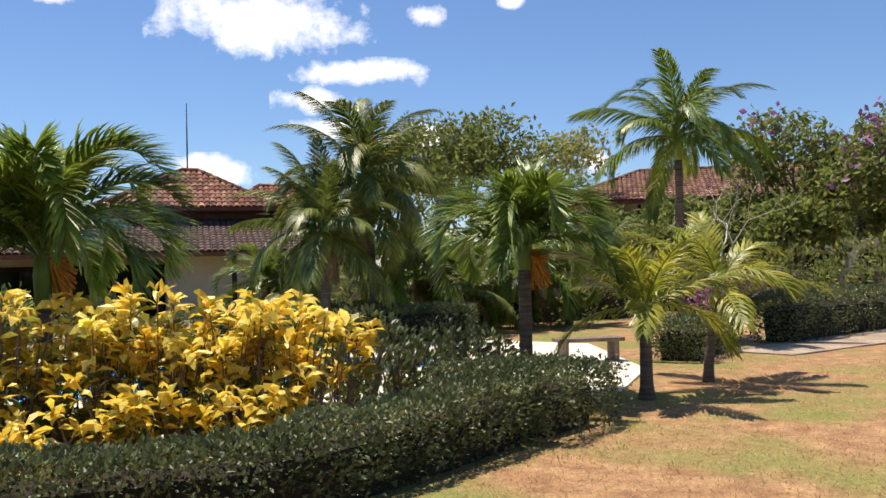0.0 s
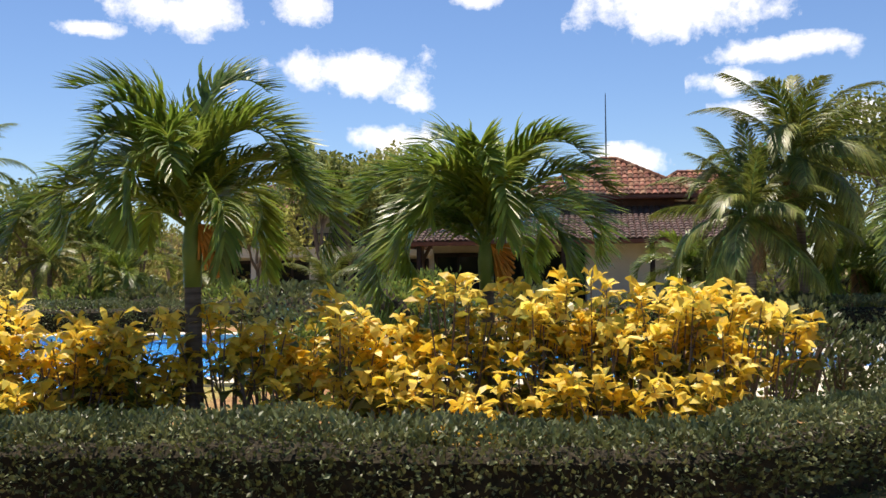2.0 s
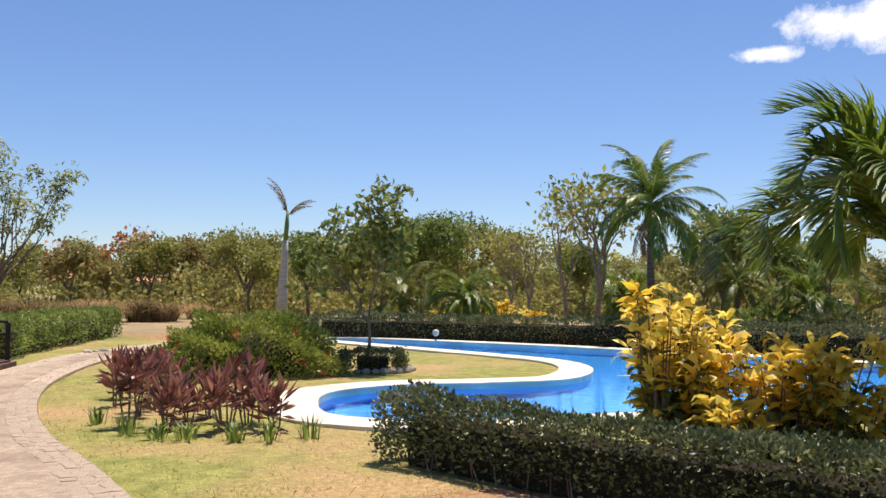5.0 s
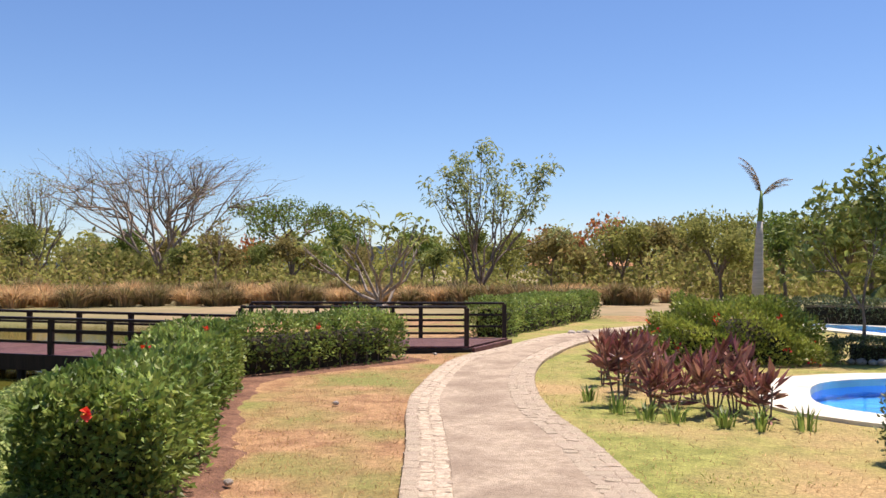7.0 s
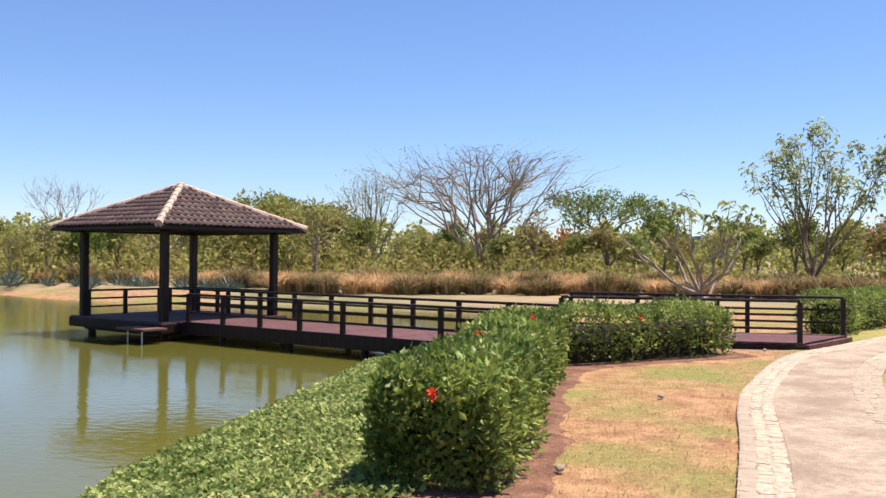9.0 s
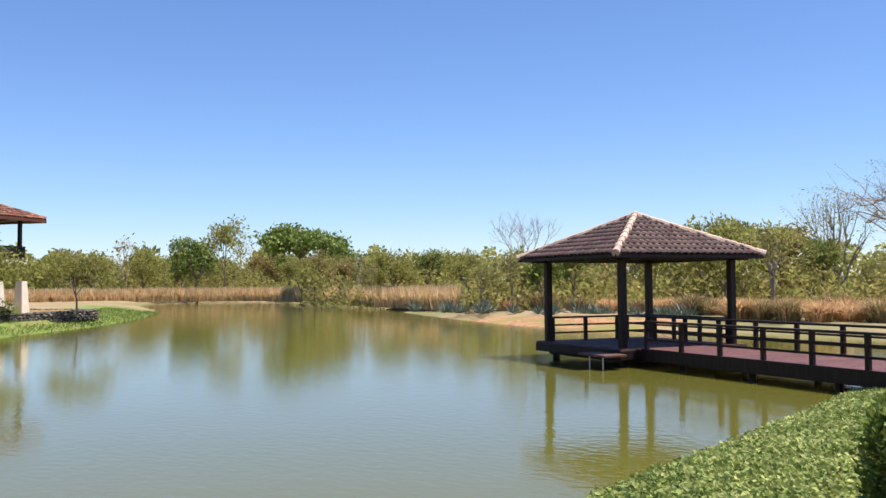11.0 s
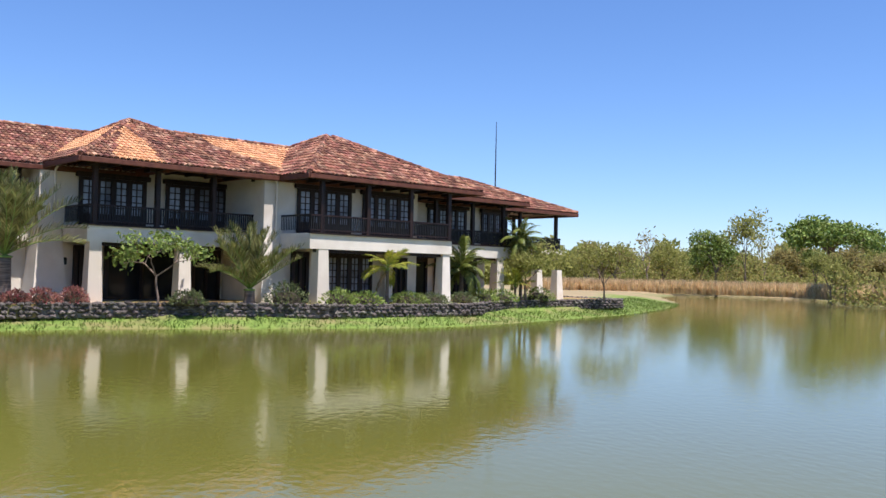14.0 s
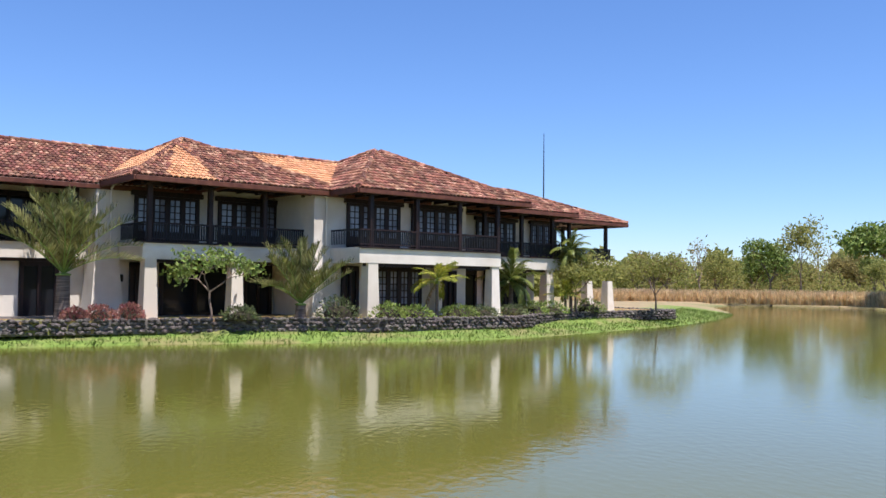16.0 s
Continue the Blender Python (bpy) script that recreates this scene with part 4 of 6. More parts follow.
def shrub(name, label, m, rx, ry, h, leafmat, n, size, seed, category="shrub", group="", flowers=None, nf=0, width=0.5, core=True, boxy=1.0):
    r = np.random.default_rng(seed)
    root = thing(name, label, category, m, group=group)
    d = unit(r.normal(size=(n, 3)))
    d[:, 2] = np.abs(d[:, 2])
    lump = 1 + 0.13 * np.sin(d[:, 0] * 7 + seed) * np.cos(d[:, 1] * 6) + 0.08 * np.sin(d[:, 2] * 13 + d[:, 0] * 9)
    q = r.uniform(0.72, 1.03, n) ** 0.6 * lump
    P = np.sign(d) * np.abs(d) ** boxy * q[:, None] * np.array([rx, ry, h])
    P[:, 2] = np.maximum(P[:, 2], 0.04)
    part("foliage", Geo().quads(leaves(P, size, width, d + np.array([0, 0, 0.3]), 0.9, 0, 0.3, r)), leafmat, root)
    g = Geo()
    for i in range(14):
        a = r.uniform(0, 6.28)
        k = r.uniform(0.35, 0.8)
        g.tube([(0.12 * rx * math.cos(a), 0.12 * ry * math.sin(a), -0.05), (0.5 * k * rx * math.cos(a), 0.5 * k * ry * math.sin(a), 0.45 * h), (k * rx * math.cos(a), k * ry * math.sin(a), 0.8 * h)], [0.025, 0.015, 0.006], 5, False)
    part("branch_frame", g, M_bark, root)
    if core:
        # solid dark core that paints the shade between the leaves
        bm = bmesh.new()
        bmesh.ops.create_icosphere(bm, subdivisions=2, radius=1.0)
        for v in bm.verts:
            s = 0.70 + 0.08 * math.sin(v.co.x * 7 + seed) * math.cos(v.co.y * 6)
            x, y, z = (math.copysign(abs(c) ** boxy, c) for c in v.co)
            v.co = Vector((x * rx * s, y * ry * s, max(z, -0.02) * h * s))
        me = bpy.data.meshes.new("shade_core")
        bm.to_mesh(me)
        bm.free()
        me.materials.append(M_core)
        part("shade_core", me, None, root)
    if flowers:
        k = unit(r.normal(size=(nf, 3)))
        k[:, 2] = np.abs(k[:, 2])
        k = np.sign(k) * np.abs(k) ** boxy
        P = np.repeat(k * np.array([rx, ry, h]) * 1.02, 5, 0) + r.normal(0, 0.03, (nf * 5, 3))
        part("flower_clusters", Geo().quads(leaves(P, 0.06, 0.8, None, 1, 0, 0.3, r)), flowers, root, kind="stuff")
    return root


def tuft(n, h, spread, wid, r, bend=0.4):
    """Corner arrays of n two-piece grass blades round the origin."""
    a = r.uniform(0, 6.283, n)
    rad = r.uniform(0, 1, n) ** 0.7 * spread * 0.35
    b = np.stack([np.cos(a) * rad, np.sin(a) * rad, np.full(n, -0.03)], 1)
    out = r.uniform(0.1, 1.0, n)
    L = h * r.uniform(0.75, 1.1, n) * (1.08 - 0.55 * out ** 2)
    o = np.stack([np.cos(a), np.sin(a), np.zeros(n)], 1)
    lean = out[:, None] * spread * 0.5
    mid = b + o * lean * 0.35 + np.array([0, 0, 1.0]) * (L * 0.6)[:, None]
    tip = b + o * lean * (0.8 + bend) + np.array([0, 0, 1.0]) * (L * (1 - 0.25 * bend))[:, None]
    w = np.stack([-np.sin(a), np.cos(a), np.zeros(n)], 1) * wid * 0.5
    return np.concatenate([np.stack([b - w, b + w, mid + w * 0.9, mid - w * 0.9], 1), np.stack([mid - w * 0.9, mid + w * 0.9, tip + w * 0.1, tip - w * 0.1], 1)])


def polar(az, d, z=0.0):
    a = radians(az)
    return (-d * math.sin(a), d * math.cos(a), z)


def yaw_m(az, d, z=0.0, rz=0.0, s=1.0):
    return Matrix.Translation(polar(az, d, z)) @ Matrix.Rotation(radians(rz), 4, "Z") @ Matrix.Scale(s, 4)


# ---- palms ----
F_xmas = frond_set(2.2, 96, 0.54, L_palm, (2.2, 2.6, 3.0, 3.3), droop=0.95, wid=0.038, vee=0.5, ang=0.85, late=1.8)
F_royal = frond_set(2.6, 100, 0.60, L_palm, (1.0, 1.5, 2.0), droop=1.7, wid=0.030, vee=0.15, late=1.7)
F_coco = frond_set(3.0, 100, 0.74, L_coco, (0.8, 1.3, 1.9), droop=1.6, wid=0.036, vee=0.1, late=1.6)
F_young = frond_set(1.9, 46, 0.52, L_palmy, (0.7, 1.1, 1.6), droop=0.9, wid=0.04, vee=0.25)
F_dead = frond_set(2.0, 60, 0.5, L_palmd, (0.5, 0.9), droop=1.6, wid=0.03)
F_date = frond_set(2.6, 58, 0.42, L_date, (0.2, 0.4, 0.65, 0.95), droop=0.3, wid=0.034, vee=0.8, ang=0.8)

M_orange = surf("orange_brown_stalk", (0.55, 0.22, 0.03), (0.68, 0.33, 0.06), 6, 0.8, 0.2)
palm("adonidia_palm", "dense arching green palm behind the clipped hedge", polar(-54.9, 10.75), 2.45, (0.10, 0.085), None, F_xmas, 23, (88, 30), (0.02, 0.05), shaft=0.85, seed=1, hanging=M_orange, scale=1.0, group="adonidia palms")
palm("adonidia_palm", "dense arching green palm behind the yellow crotons", polar(-72.4, 12.6), 2.25, (0.11, 0.09), None, F_xmas, 23, (86, 26), (0.0, 0.05), shaft=0.75, seed=2, hanging=M_orange, scale=1.08, group="adonidia palms")
palm("adonidia_palm", "green palm standing in the hedge end", polar(-100.2, 13.4), 2.25, (0.10, 0.085), None, F_xmas, 21, (86, 16), (0.0, 0.0), shaft=0.45, seed=3, hanging=M_orange, scale=0.80, group="adonidia palms")
palm("young_coconut_palm", "small yellow-green palm on the brown lawn", polar(-107.3, 13.2), 1.25, (0.10, 0.08), None, F_young, 12, (78, 5), (0, 0), shaft=0.1, seed=4, scale=0.82)
palm("young_coconut_palm", "small yellow-green palm leaning over the lawn", polar(-110.9, 15.2), 1.5, (0.08, 0.07), None, F_young, 10, (75, -5), (0, -0.2), shaft=0.1, seed=5, scale=0.9)
palm("royal_palm", "tall royal palm with drooping fronds", polar(-109.7, 23.4), 5.1, (0.13, 0.095), None, F_royal, 22, (86, -14), (0, 0), M_palmbark, 0.7, 1.0, seed=6)
palm("coconut_palm", "tall coconut palm with wind-swept fronds", polar(-91.0, 25.5), 4.5, (0.14, 0.10), None, F_coco, 26, (88, -42), (0, 0.2), None, 0.15, 1.02, seed=7, dead=F_dead, ndead=4)
palm("coconut_palm", "shorter coconut palm with brown lower fronds", polar(-88.0, 24.0), 3.0, (0.15, 0.11), None, F_coco, 24, (86, -45), (0, 0), None, 0.15, 0.86, seed=8, dead=F_dead, ndead=5)
palm("royal_palm", "tall royal palm beyond the pool", polar(-41.5, 33.0), 4.9, (0.17, 0.11), None, F_royal, 24, (86, -25), (0, 0), M_palmbark, 0.5, 1.05, seed=9, dead=F_dead, ndead=3)
for az, d, h, sc, sd in ((-95.5, 30, 1.9, 0.9, 11), (-98.5, 33, 2.4, 0.9, 12), (-103, 30, 2.0, 0.8, 13), (-105.5, 36, 2.6, 0.9, 14), (-50.5, 36, 1.5, 0.9, 15), (-46.5, 38, 2.2, 0.8, 16), (-30.2, 35, 1.5, 0.75, 17), (-26.2, 38, 1.4, 1.1, 18), (-84.5, 30, 1.6, 0.8, 19), (-93.6, 28, 1.8, 0.95, 23), (-97, 27, 1.3, 0.9, 24), (-100.5, 29, 1.7, 1.0, 25), (-86.3, 29, 1.2, 0.8, 26), (-62.5, 34, 1.2, 0.9, 20), (-40.2, 39, 1.4, 0.9, 21), (-55, 42, 1.6, 1.0, 22)):
    palm("garden_palm", "green feathery garden palm", polar(az, d), h, (0.11, 0.08), None, F_coco if sd % 2 == 0 else F_xmas, 17, (84, -25), (0, 0), None, 0.2, sc * (0.75 if sd % 2 == 0 else 1.2), seed=sd, dead=F_dead, ndead=1, group="garden palms")
# palm with only two wind-torn leaves left
r_ = thing("damaged_palm", "bare pale palm trunk with two brown torn leaves", "palm tree", pose(*polar(-18.9, 47.3)))
part("trunk", Geo().tube([(0, 0, -0.1), (0.02, 0, 1.5), (0.1, 0, 3.6), (0.12, 0, 4.2)], [0.30, 0.26, 0.17, 0.13], 10), M_pale_trunk, r_, smooth=True)
part("crownshaft", Geo().tube([(0.12, 0, 4.2), (0.18, 0, 5.0), (0.2, 0, 5.7)], [0.13, 0.12, 0.05], 8), M_shaft, r_, smooth=True)
for az_, el_, sc_ in ((170, 84, 0.92), (182, 80, 0.80), (10, 58, 0.62), (2, 52, 0.66), (18, 46, 0.58)):
    o_ = part("dry_frond", F_dead[1][0], None, r_, "brown wind-torn frond")
    o_.matrix_basis = Matrix.Translation((0.2, 0, 5.4)) @ Matrix.Rotation(radians(az_ - 20), 4, "Z") @ Matrix.Rotation(-radians(el_), 4, "Y") @ Matrix.Scale(sc_ * 1.2, 4)
    part("midrib", F_dead[1][1], None, o_)

# ---- yellow crotons ----


def croton(m, h, n, seed, label, full=0.45, size=0.215):
    r = np.random.default_rng(seed)
    root = thing("croton", label, "croton shrub", m, group="yellow crotons")
    S, Y, Gn = Geo(), [], []
    for i in range(n):
        a, d = r.uniform(0, 6.28), r.uniform(0.1, 1.0) ** 0.7 * 0.52
        hh = h * r.uniform(0.5, 1.0)
        b = np.array([0.3 * d * math.cos(a), 0.3 * d * math.sin(a), -0.05])
        t = np.array([d * math.cos(a), d * math.sin(a), hh - 0.12])
        S.tube([b, (b + t) / 2 + r.normal(0, 0.03, 3), t], [0.014, 0.010, 0.007], 5, False)
        tiers = [(t, 1.0)]
        if r.uniform() < full:
            q = r.uniform(0.35, 0.7)
            tiers.append((b + (t - b) * q, 0.45))
        for c, bright in tiers:
            k = int(r.integers(9, 14))
            z = r.uniform(0, 0.22, k)
            P = c + np.stack([r.normal(0, 0.02, k), r.normal(0, 0.02, k), -z + 0.03], 1)
            aa = r.uniform(0, 6.28, k)
            nrm = np.stack([np.cos(aa), np.sin(aa), 1.5 - z * 6], 1)
            q = arched(P, size, 0.42, nrm, 0.4, r, (0.08, 0.6))
            low = np.tile((z > 0.20) | (r.uniform(size=k) > 0.95 * bright), 3)
            Y.append(q[~low])
            Gn.append(q[low])
    part("stem_clump", S, M_bark, root, kind="stuff")
    part("yellow_leaves", Geo().quads(np.concatenate(Y)), L_yel, root)
    part("green_leaves", Geo().quads(np.concatenate(Gn)), L_yelg, root, "older green leaves")
    return root


CROTONS = [(-42.0, 11.2, 1.98, 36), (-43.6, 11.5, 1.75, 26), (-46.0, 11.0, 1.15, 20), (-48.4, 11.2, 1.38, 28), (-50.8, 11.3, 1.42, 28), (-52.3, 11.2, 1.25, 14), (-56.8, 11.2, 1.6, 18), (-58.8, 11.0, 1.3, 16), (-61.2, 11.2, 1.2, 18),
           (-63.9, 11.0, 1.62, 18), (-66.0, 11.3, 1.45, 18), (-68.0, 11.0, 1.25, 16), (-70.4, 11.2, 1.78, 20), (-72.6, 11.5, 1.6, 18), (-74.8, 11.0, 1.62, 20), (-76.8, 11.3, 1.72, 22), (-78.7, 11.0, 1.8, 22),
           (-80.8, 11.3, 1.62, 20), (-82.8, 11.0, 1.66, 22), (-84.8, 11.3, 1.70, 22), (-86.6, 11.0, 1.6, 18), (-88.2, 11.4, 1.45, 14)]
for i, (az, d, h, n_) in enumerate(CROTONS):
    croton(pose(*polar(az, d - 0.55)), h, n_, 100 + i, "bushy yellow-leaved croton with bare lower stems" if h > 1.4 else "low yellow-leaved croton shrub", 0.95 if az > -54 else 0.32)
for az, d, h in ((-75, 9.7, 0.75), (-71.5, 9.7, 0.65), (-86.5, 9.9, 0.7), (-66.5, 9.9, 0.9), (-79, 9.8, 0.8), (-82.5, 9.9, 0.85), (-62.5, 9.9, 0.8), (-69, 9.8, 0.85), (-77, 9.8, 0.95), (-84.6, 9.8, 0.9)):
    croton(pose(*polar(az, d)), h, 6, int(200 - az), "small low yellow croton at the hedge")
for az, d, h in ((-32.6, 35.5, 1.5), (-31.0, 35.8, 1.1), (-34.3, 35.5, 1.1), (-28.2, 36, 1.1)):
    croton(Matrix.Translation(polar(az, d)), h, 22, int(300 - az), "distant yellow croton behind the hedge")
for i, (az, d, h) in enumerate(((-90.3, 12.4, 1.35), (-92.5, 12.8, 1.0), (-95, 13.6, 0.95), (-97.5, 14.2, 0.8), (-63, 15.0, 1.5), (-60, 15.6, 1.2), (-70, 15.4, 1.3), (-61.5, 12.3, 1.05), (-65, 12.5, 1.15), (-68.5, 12.2, 1.1), (-75.5, 12.5, 1.15), (-79.5, 12.4, 1.2), (-83.5, 12.5, 1.15), (-87, 12.4, 1.1))):
    shrub("leafy_shrub", "open dark green leafy shrub", yaw_m(az, d), 0.8, 0.8, h, L_hedge if i < 7 else L_hib, 900, 0.11, 400 + i, group="leafy shrubs", core=False)

# ---- path-side planting ----


def cordyline(m, h, seed, stems=3):
    r = np.random.default_rng(seed)
    root = thing("ti_plant", "dark red-leaved ti plant on a bare stem", "ti plant", m, group="ti plants")
    S, Q = Geo(), []
    for i in range(stems):
        a = r.uniform(0, 6.28)
        d = r.uniform(0.02, 0.22)
        hh = h * r.uniform(0.6, 1.0)
        t = np.array([d * math.cos(a), d * math.sin(a), hh * 0.66])
        S.tube([(0.3 * t[0], 0.3 * t[1], -0.05), t], [0.014, 0.010], 5, False)
        k = 20
        z = r.uniform(-0.24, 0.07, k)
        aa = r.uniform(0, 6.28, k)
        P = t + np.stack([np.zeros(k), np.zeros(k), z], 1)
        nrm = np.stack([np.cos(aa), np.sin(aa), 1.5 + z * 7], 1)
        Q.append(leaves(P, 0.28, 0.22, nrm, 0.25, 0, 0.3, r))
    part("stem_clump", S, M_bark, root, kind="stuff")
    part("foliage", Geo().quads(np.concatenate(Q)), L_cord, root)
    return root


rr = np.random.default_rng(55)
BED = [(2.35, 12.6), (2.7, 12.1), (2.6, 13.3), (2.95, 13.9), (2.5, 14.6), (3.1, 12.6), (3.3, 11.6), (3.55, 12.3), (3.5, 13.1), (3.9, 11.3), (3.7, 11.9), (3.05, 15.0), (3.3, 14.3), (2.75, 15.6), (3.95, 12.2)]
for i, (x, y) in enumerate(BED):
    cordyline(pose(x, y, 0.03), rr.uniform(0.6, 1.12), 500 + i, int(rr.integers(2, 5)))
for i, (x, y) in enumerate([(2.0, 12.9), (2.2, 11.9), (2.75, 11.2), (3.25, 10.9), (3.6, 10.7), (4.1, 10.7), (2.45, 11.4)]):
    rq = np.random.default_rng(530 + i)
    root = thing("bedding_plant", "small upright green bedding plant in the soil", "plant", pose(x, y, 0.03), group="bedding plants")
    part("foliage", Geo().quads(tuft(22, 0.28, 0.36, 0.028, rq)), L_hib, root)
shrub("ixora_bush", "rounded green bush with red flowers beside the path", pose(5.75, 18.7, 0), 1.72, 1.45, 1.22, L_ixora, 17000, 0.085, 61, flowers=L_red, nf=26, boxy=0.8)
tree("almond_tree", "small dark-leaved tree on the pool lawn", pose(8.3, 18.6, 0), 4.0, 0.75, 0.055, 4, 3, L_tree, 11, 0.2, 0.22, 62, 0.3, radius=1.05)
hedge("ring_hedge", "low clipped ring hedge round a young tree", [(7.85, 18.45), (8.35, 18.3), (8.85, 18.2)], 0.42, 0.44, L_hedge, 0.06, 700, seed=63)
bm = bmesh.new()
bmesh.ops.create_icosphere(bm, subdivisions=2, radius=1.0)
for v in bm.verts:
    v.co *= 1 + 0.16 * noise.noise(v.co * 1.7)
    v.co.z *= 0.7
stone_me = bpy.data.meshes.new("stone")
bm.to_mesh(stone_me)
bm.free()
stone_me.materials.append(M_stone)
for i in range(15):
    o = tagged(new("stone", stone_me), "rounded pale border stone on the lawn", "stone", "border stones")
    s = 0.08 + 0.05 * rr.uniform()
    if i < 9:
        o.matrix_basis = pose(7.9 + i * 0.17, 17.72 + 0.025 * (i - 4) ** 2 + rr.normal(0, 0.04), 0.05, rz=i * 57) @ Matrix.Scale(s, 4)
    elif i < 12:
        o.matrix_basis = pose(3.55 + (i - 9) * 0.22, 25.4 + rr.normal(0, 0.05) + (i - 9) * 0.2, 0.06, rz=i * 57) @ Matrix.Scale(s, 4)
    else:
        o.matrix_basis = pose(*[(-1.75, 7.9, 0.05), (-0.15, 18.85, 0.09), (-1.4, 12.4, 0.04)][i - 12], rz=i * 57) @ Matrix.Scale(0.042, 4)
# hibiscus flowers
for p in ((-2.50, 6.82, 0.78), (-2.9, 9.3, 1.02), (-3.1, 12.4, 1.0), (-2.15, 16.2, 0.8)):
    q = Geo()
    rq = np.random.default_rng(int(p[1] * 10))
    for k in range(5):
        a = k * 1.2566
        d = np.array([[math.cos(a), -0.7, math.sin(a)]])
        q.quads(leaves(np.array([p]), 0.068, 0.95, d, 0.08, 0, 0.2, rq))
    fl = thing("hibiscus_flower", "red hibiscus flower in the hedge", "flower", group="hibiscus flowers")
    part("petals", q, L_red, fl)
    part("stamen", Geo().tube([p, (p[0], p[1] - 0.08, p[2])], [0.006, 0.008], 5), M_orange, fl)

# ---- trees over the pond and field ----
def vase_tree(name, label, m, limbs, rx, ry, h, low, r0, seed, bark, subs, twigs, leafmat=None, per=0, lsize=0.3, fork=0.12, sag=-0.05, fine=1.0, clump=0.2):
    """A tree of many limbs that leave a short trunk and open like a vase."""
    r = np.random.default_rng(seed)
    root = thing(name, label, "tree", m)
    G = Geo()
    G.tube([(0, 0, -0.15), (0.02, 0, fork * h * 0.5), (0, 0, fork * h)], [r0 * 1.25, r0, r0 * 0.9], 8)
    tips = []

    def arc(a, b, ra, rb, sag, n, sides):
        q = np.linspace(0, 1, n)[:, None]
        p = a + (b - a) * q
        p[:, 2] += sag * (q[:, 0] * (1 - q[:, 0])) * 4
        p[1:-1] += r.normal(0, 0.028 * np.linalg.norm(b - a), (n - 2, 3))
        G.tube(p, np.linspace(ra, rb, n), sides, False)
        return p

    for i in range(limbs):
        az = 6.283 * i / limbs + r.normal(0, 0.25)
        e = r.uniform(0.15, 1.0) ** 0.6
        top = np.array([math.cos(az) * rx * e, math.sin(az) * ry * e, h * (low + (1 - low) * math.sqrt(max(0.05, 1 - 0.8 * e * e))) * r.uniform(0.9, 1.0)])
        p = arc(np.array([0, 0, fork * h * r.uniform(0.6, 1.0)]), top, r0 * 0.5, r0 * 0.07, sag * h, 7, 5)
        tips.append(top)
        for _ in range(subs):
            k = int(r.integers(2, 6))
            b = p[k]
            c = b + (top - b) * r.uniform(0.5, 0.95) + r.normal(0, 1, 3) * np.array([rx, ry, h * 0.5]) * 0.17
            c[2] = min(max(c[2], b[2] + 0.06 * h), h * 0.97)
            p2 = arc(b, c, r0 * 0.5 * (1 - k / 7.5), r0 * 0.07, -0.02 * h, 5, 4)
            tips.append(c)
            for _ in range(twigs):
                k2 = int(r.integers(1, 5))
                b2 = p2[k2]
                c2 = b2 + (c - p2[0]) * r.uniform(0.25, 0.5) + r.normal(0, 1, 3) * np.array([rx, ry, h * 0.6]) * 0.085
                c2[2] = min(max(c2[2], b2[2] + 0.02 * h), h)
                arc(b2, c2, r0 * 0.10 * fine, r0 * 0.03 * fine, 0.0, 4, 3)
                tips.append(c2)
    part("trunk", G, bark, root, smooth=True)
    if per:
        tips = np.array(tips)
        tips = tips[r.uniform(size=len(tips)) < 0.8]
        P = np.repeat(tips, per, 0) + r.normal(0, lsize * clump, (len(tips) * per, 3))
        nrm = unit(r.normal(size=(len(P), 3)) * np.array([1, 1, 0.4]) + np.array([0, 0, 0.25]))
        part("crown", Geo().quads(arched(P, lsize, 0.30, nrm, 0.2, r)), leafmat, root)
    return root


vase_tree("tall_garden_tree", "slender spreading tree with bright clustered leaves", pose(*polar(-2.4, 55)), 10, 4.3, 4.0, 8.8, 0.48, 0.15, 71, M_bark, 3, 2, L_pale, 22, 0.44, 0.10, -0.02, clump=0.6)
vase_tree("frangipani_tree", "open frangipani tree with thick bare branches", pose(*polar(3.9, 32.0)), 8, 2.9, 2.6, 4.0, 0.5, 0.15, 72, M_limb, 2, 1, L_tree, 8, 0.40, 0.16)
vase_tree("bare_rain_tree", "large wide-crowned nearly leafless tree", pose(*polar(16.9, 70)), 13, 8.4, 7.6, 9.9, 0.62, 0.24, 79, M_twig, 8, 13, L_bright, 1, 0.20, 0.10, 0.07, 0.62)
vase_tree("half_bare_tree", "thin half-bare tree with a few green leaves", pose(*polar(24.0, 74)), 8, 3.4, 3.2, 8.6, 0.55, 0.16, 171, M_twig, 6, 6, L_wood, 3, 0.24, 0.2, 0.0, 0.8, clump=0.9)
vase_tree("half_bare_tree", "thin half-bare tree with a few green leaves", pose(*polar(27.6, 76)), 7, 2.3, 2.2, 6.4, 0.6, 0.12, 172, M_twig, 5, 5, L_woodd, 2, 0.24, 0.25, 0.0, 0.8, clump=0.9)
tree("flat_topped_tree", "flat-topped feathery green tree", pose(*polar(9.4, 78)), 7.4, 1.0, 0.2, 5, 3, L_bright, 9, 0.30, 0.5, 173, 0.22, radius=4.8, flat=0.55)
tree("flat_topped_tree", "flat-topped feathery green tree", pose(*polar(-28.5, 66)), 7.2, 1.0, 0.2, 5, 3, L_bright, 8, 0.30, 0.5, 174, 0.22, radius=4.4, flat=0.6)
tree("tall_thin_tree", "tall thin-leaved tree beyond the pond", pose(*polar(60.6, 130)), 11.5, 0.7, 0.2, 5, 3, L_wood, 4, 0.45, 0.6, 175, 0.3, radius=2.6)
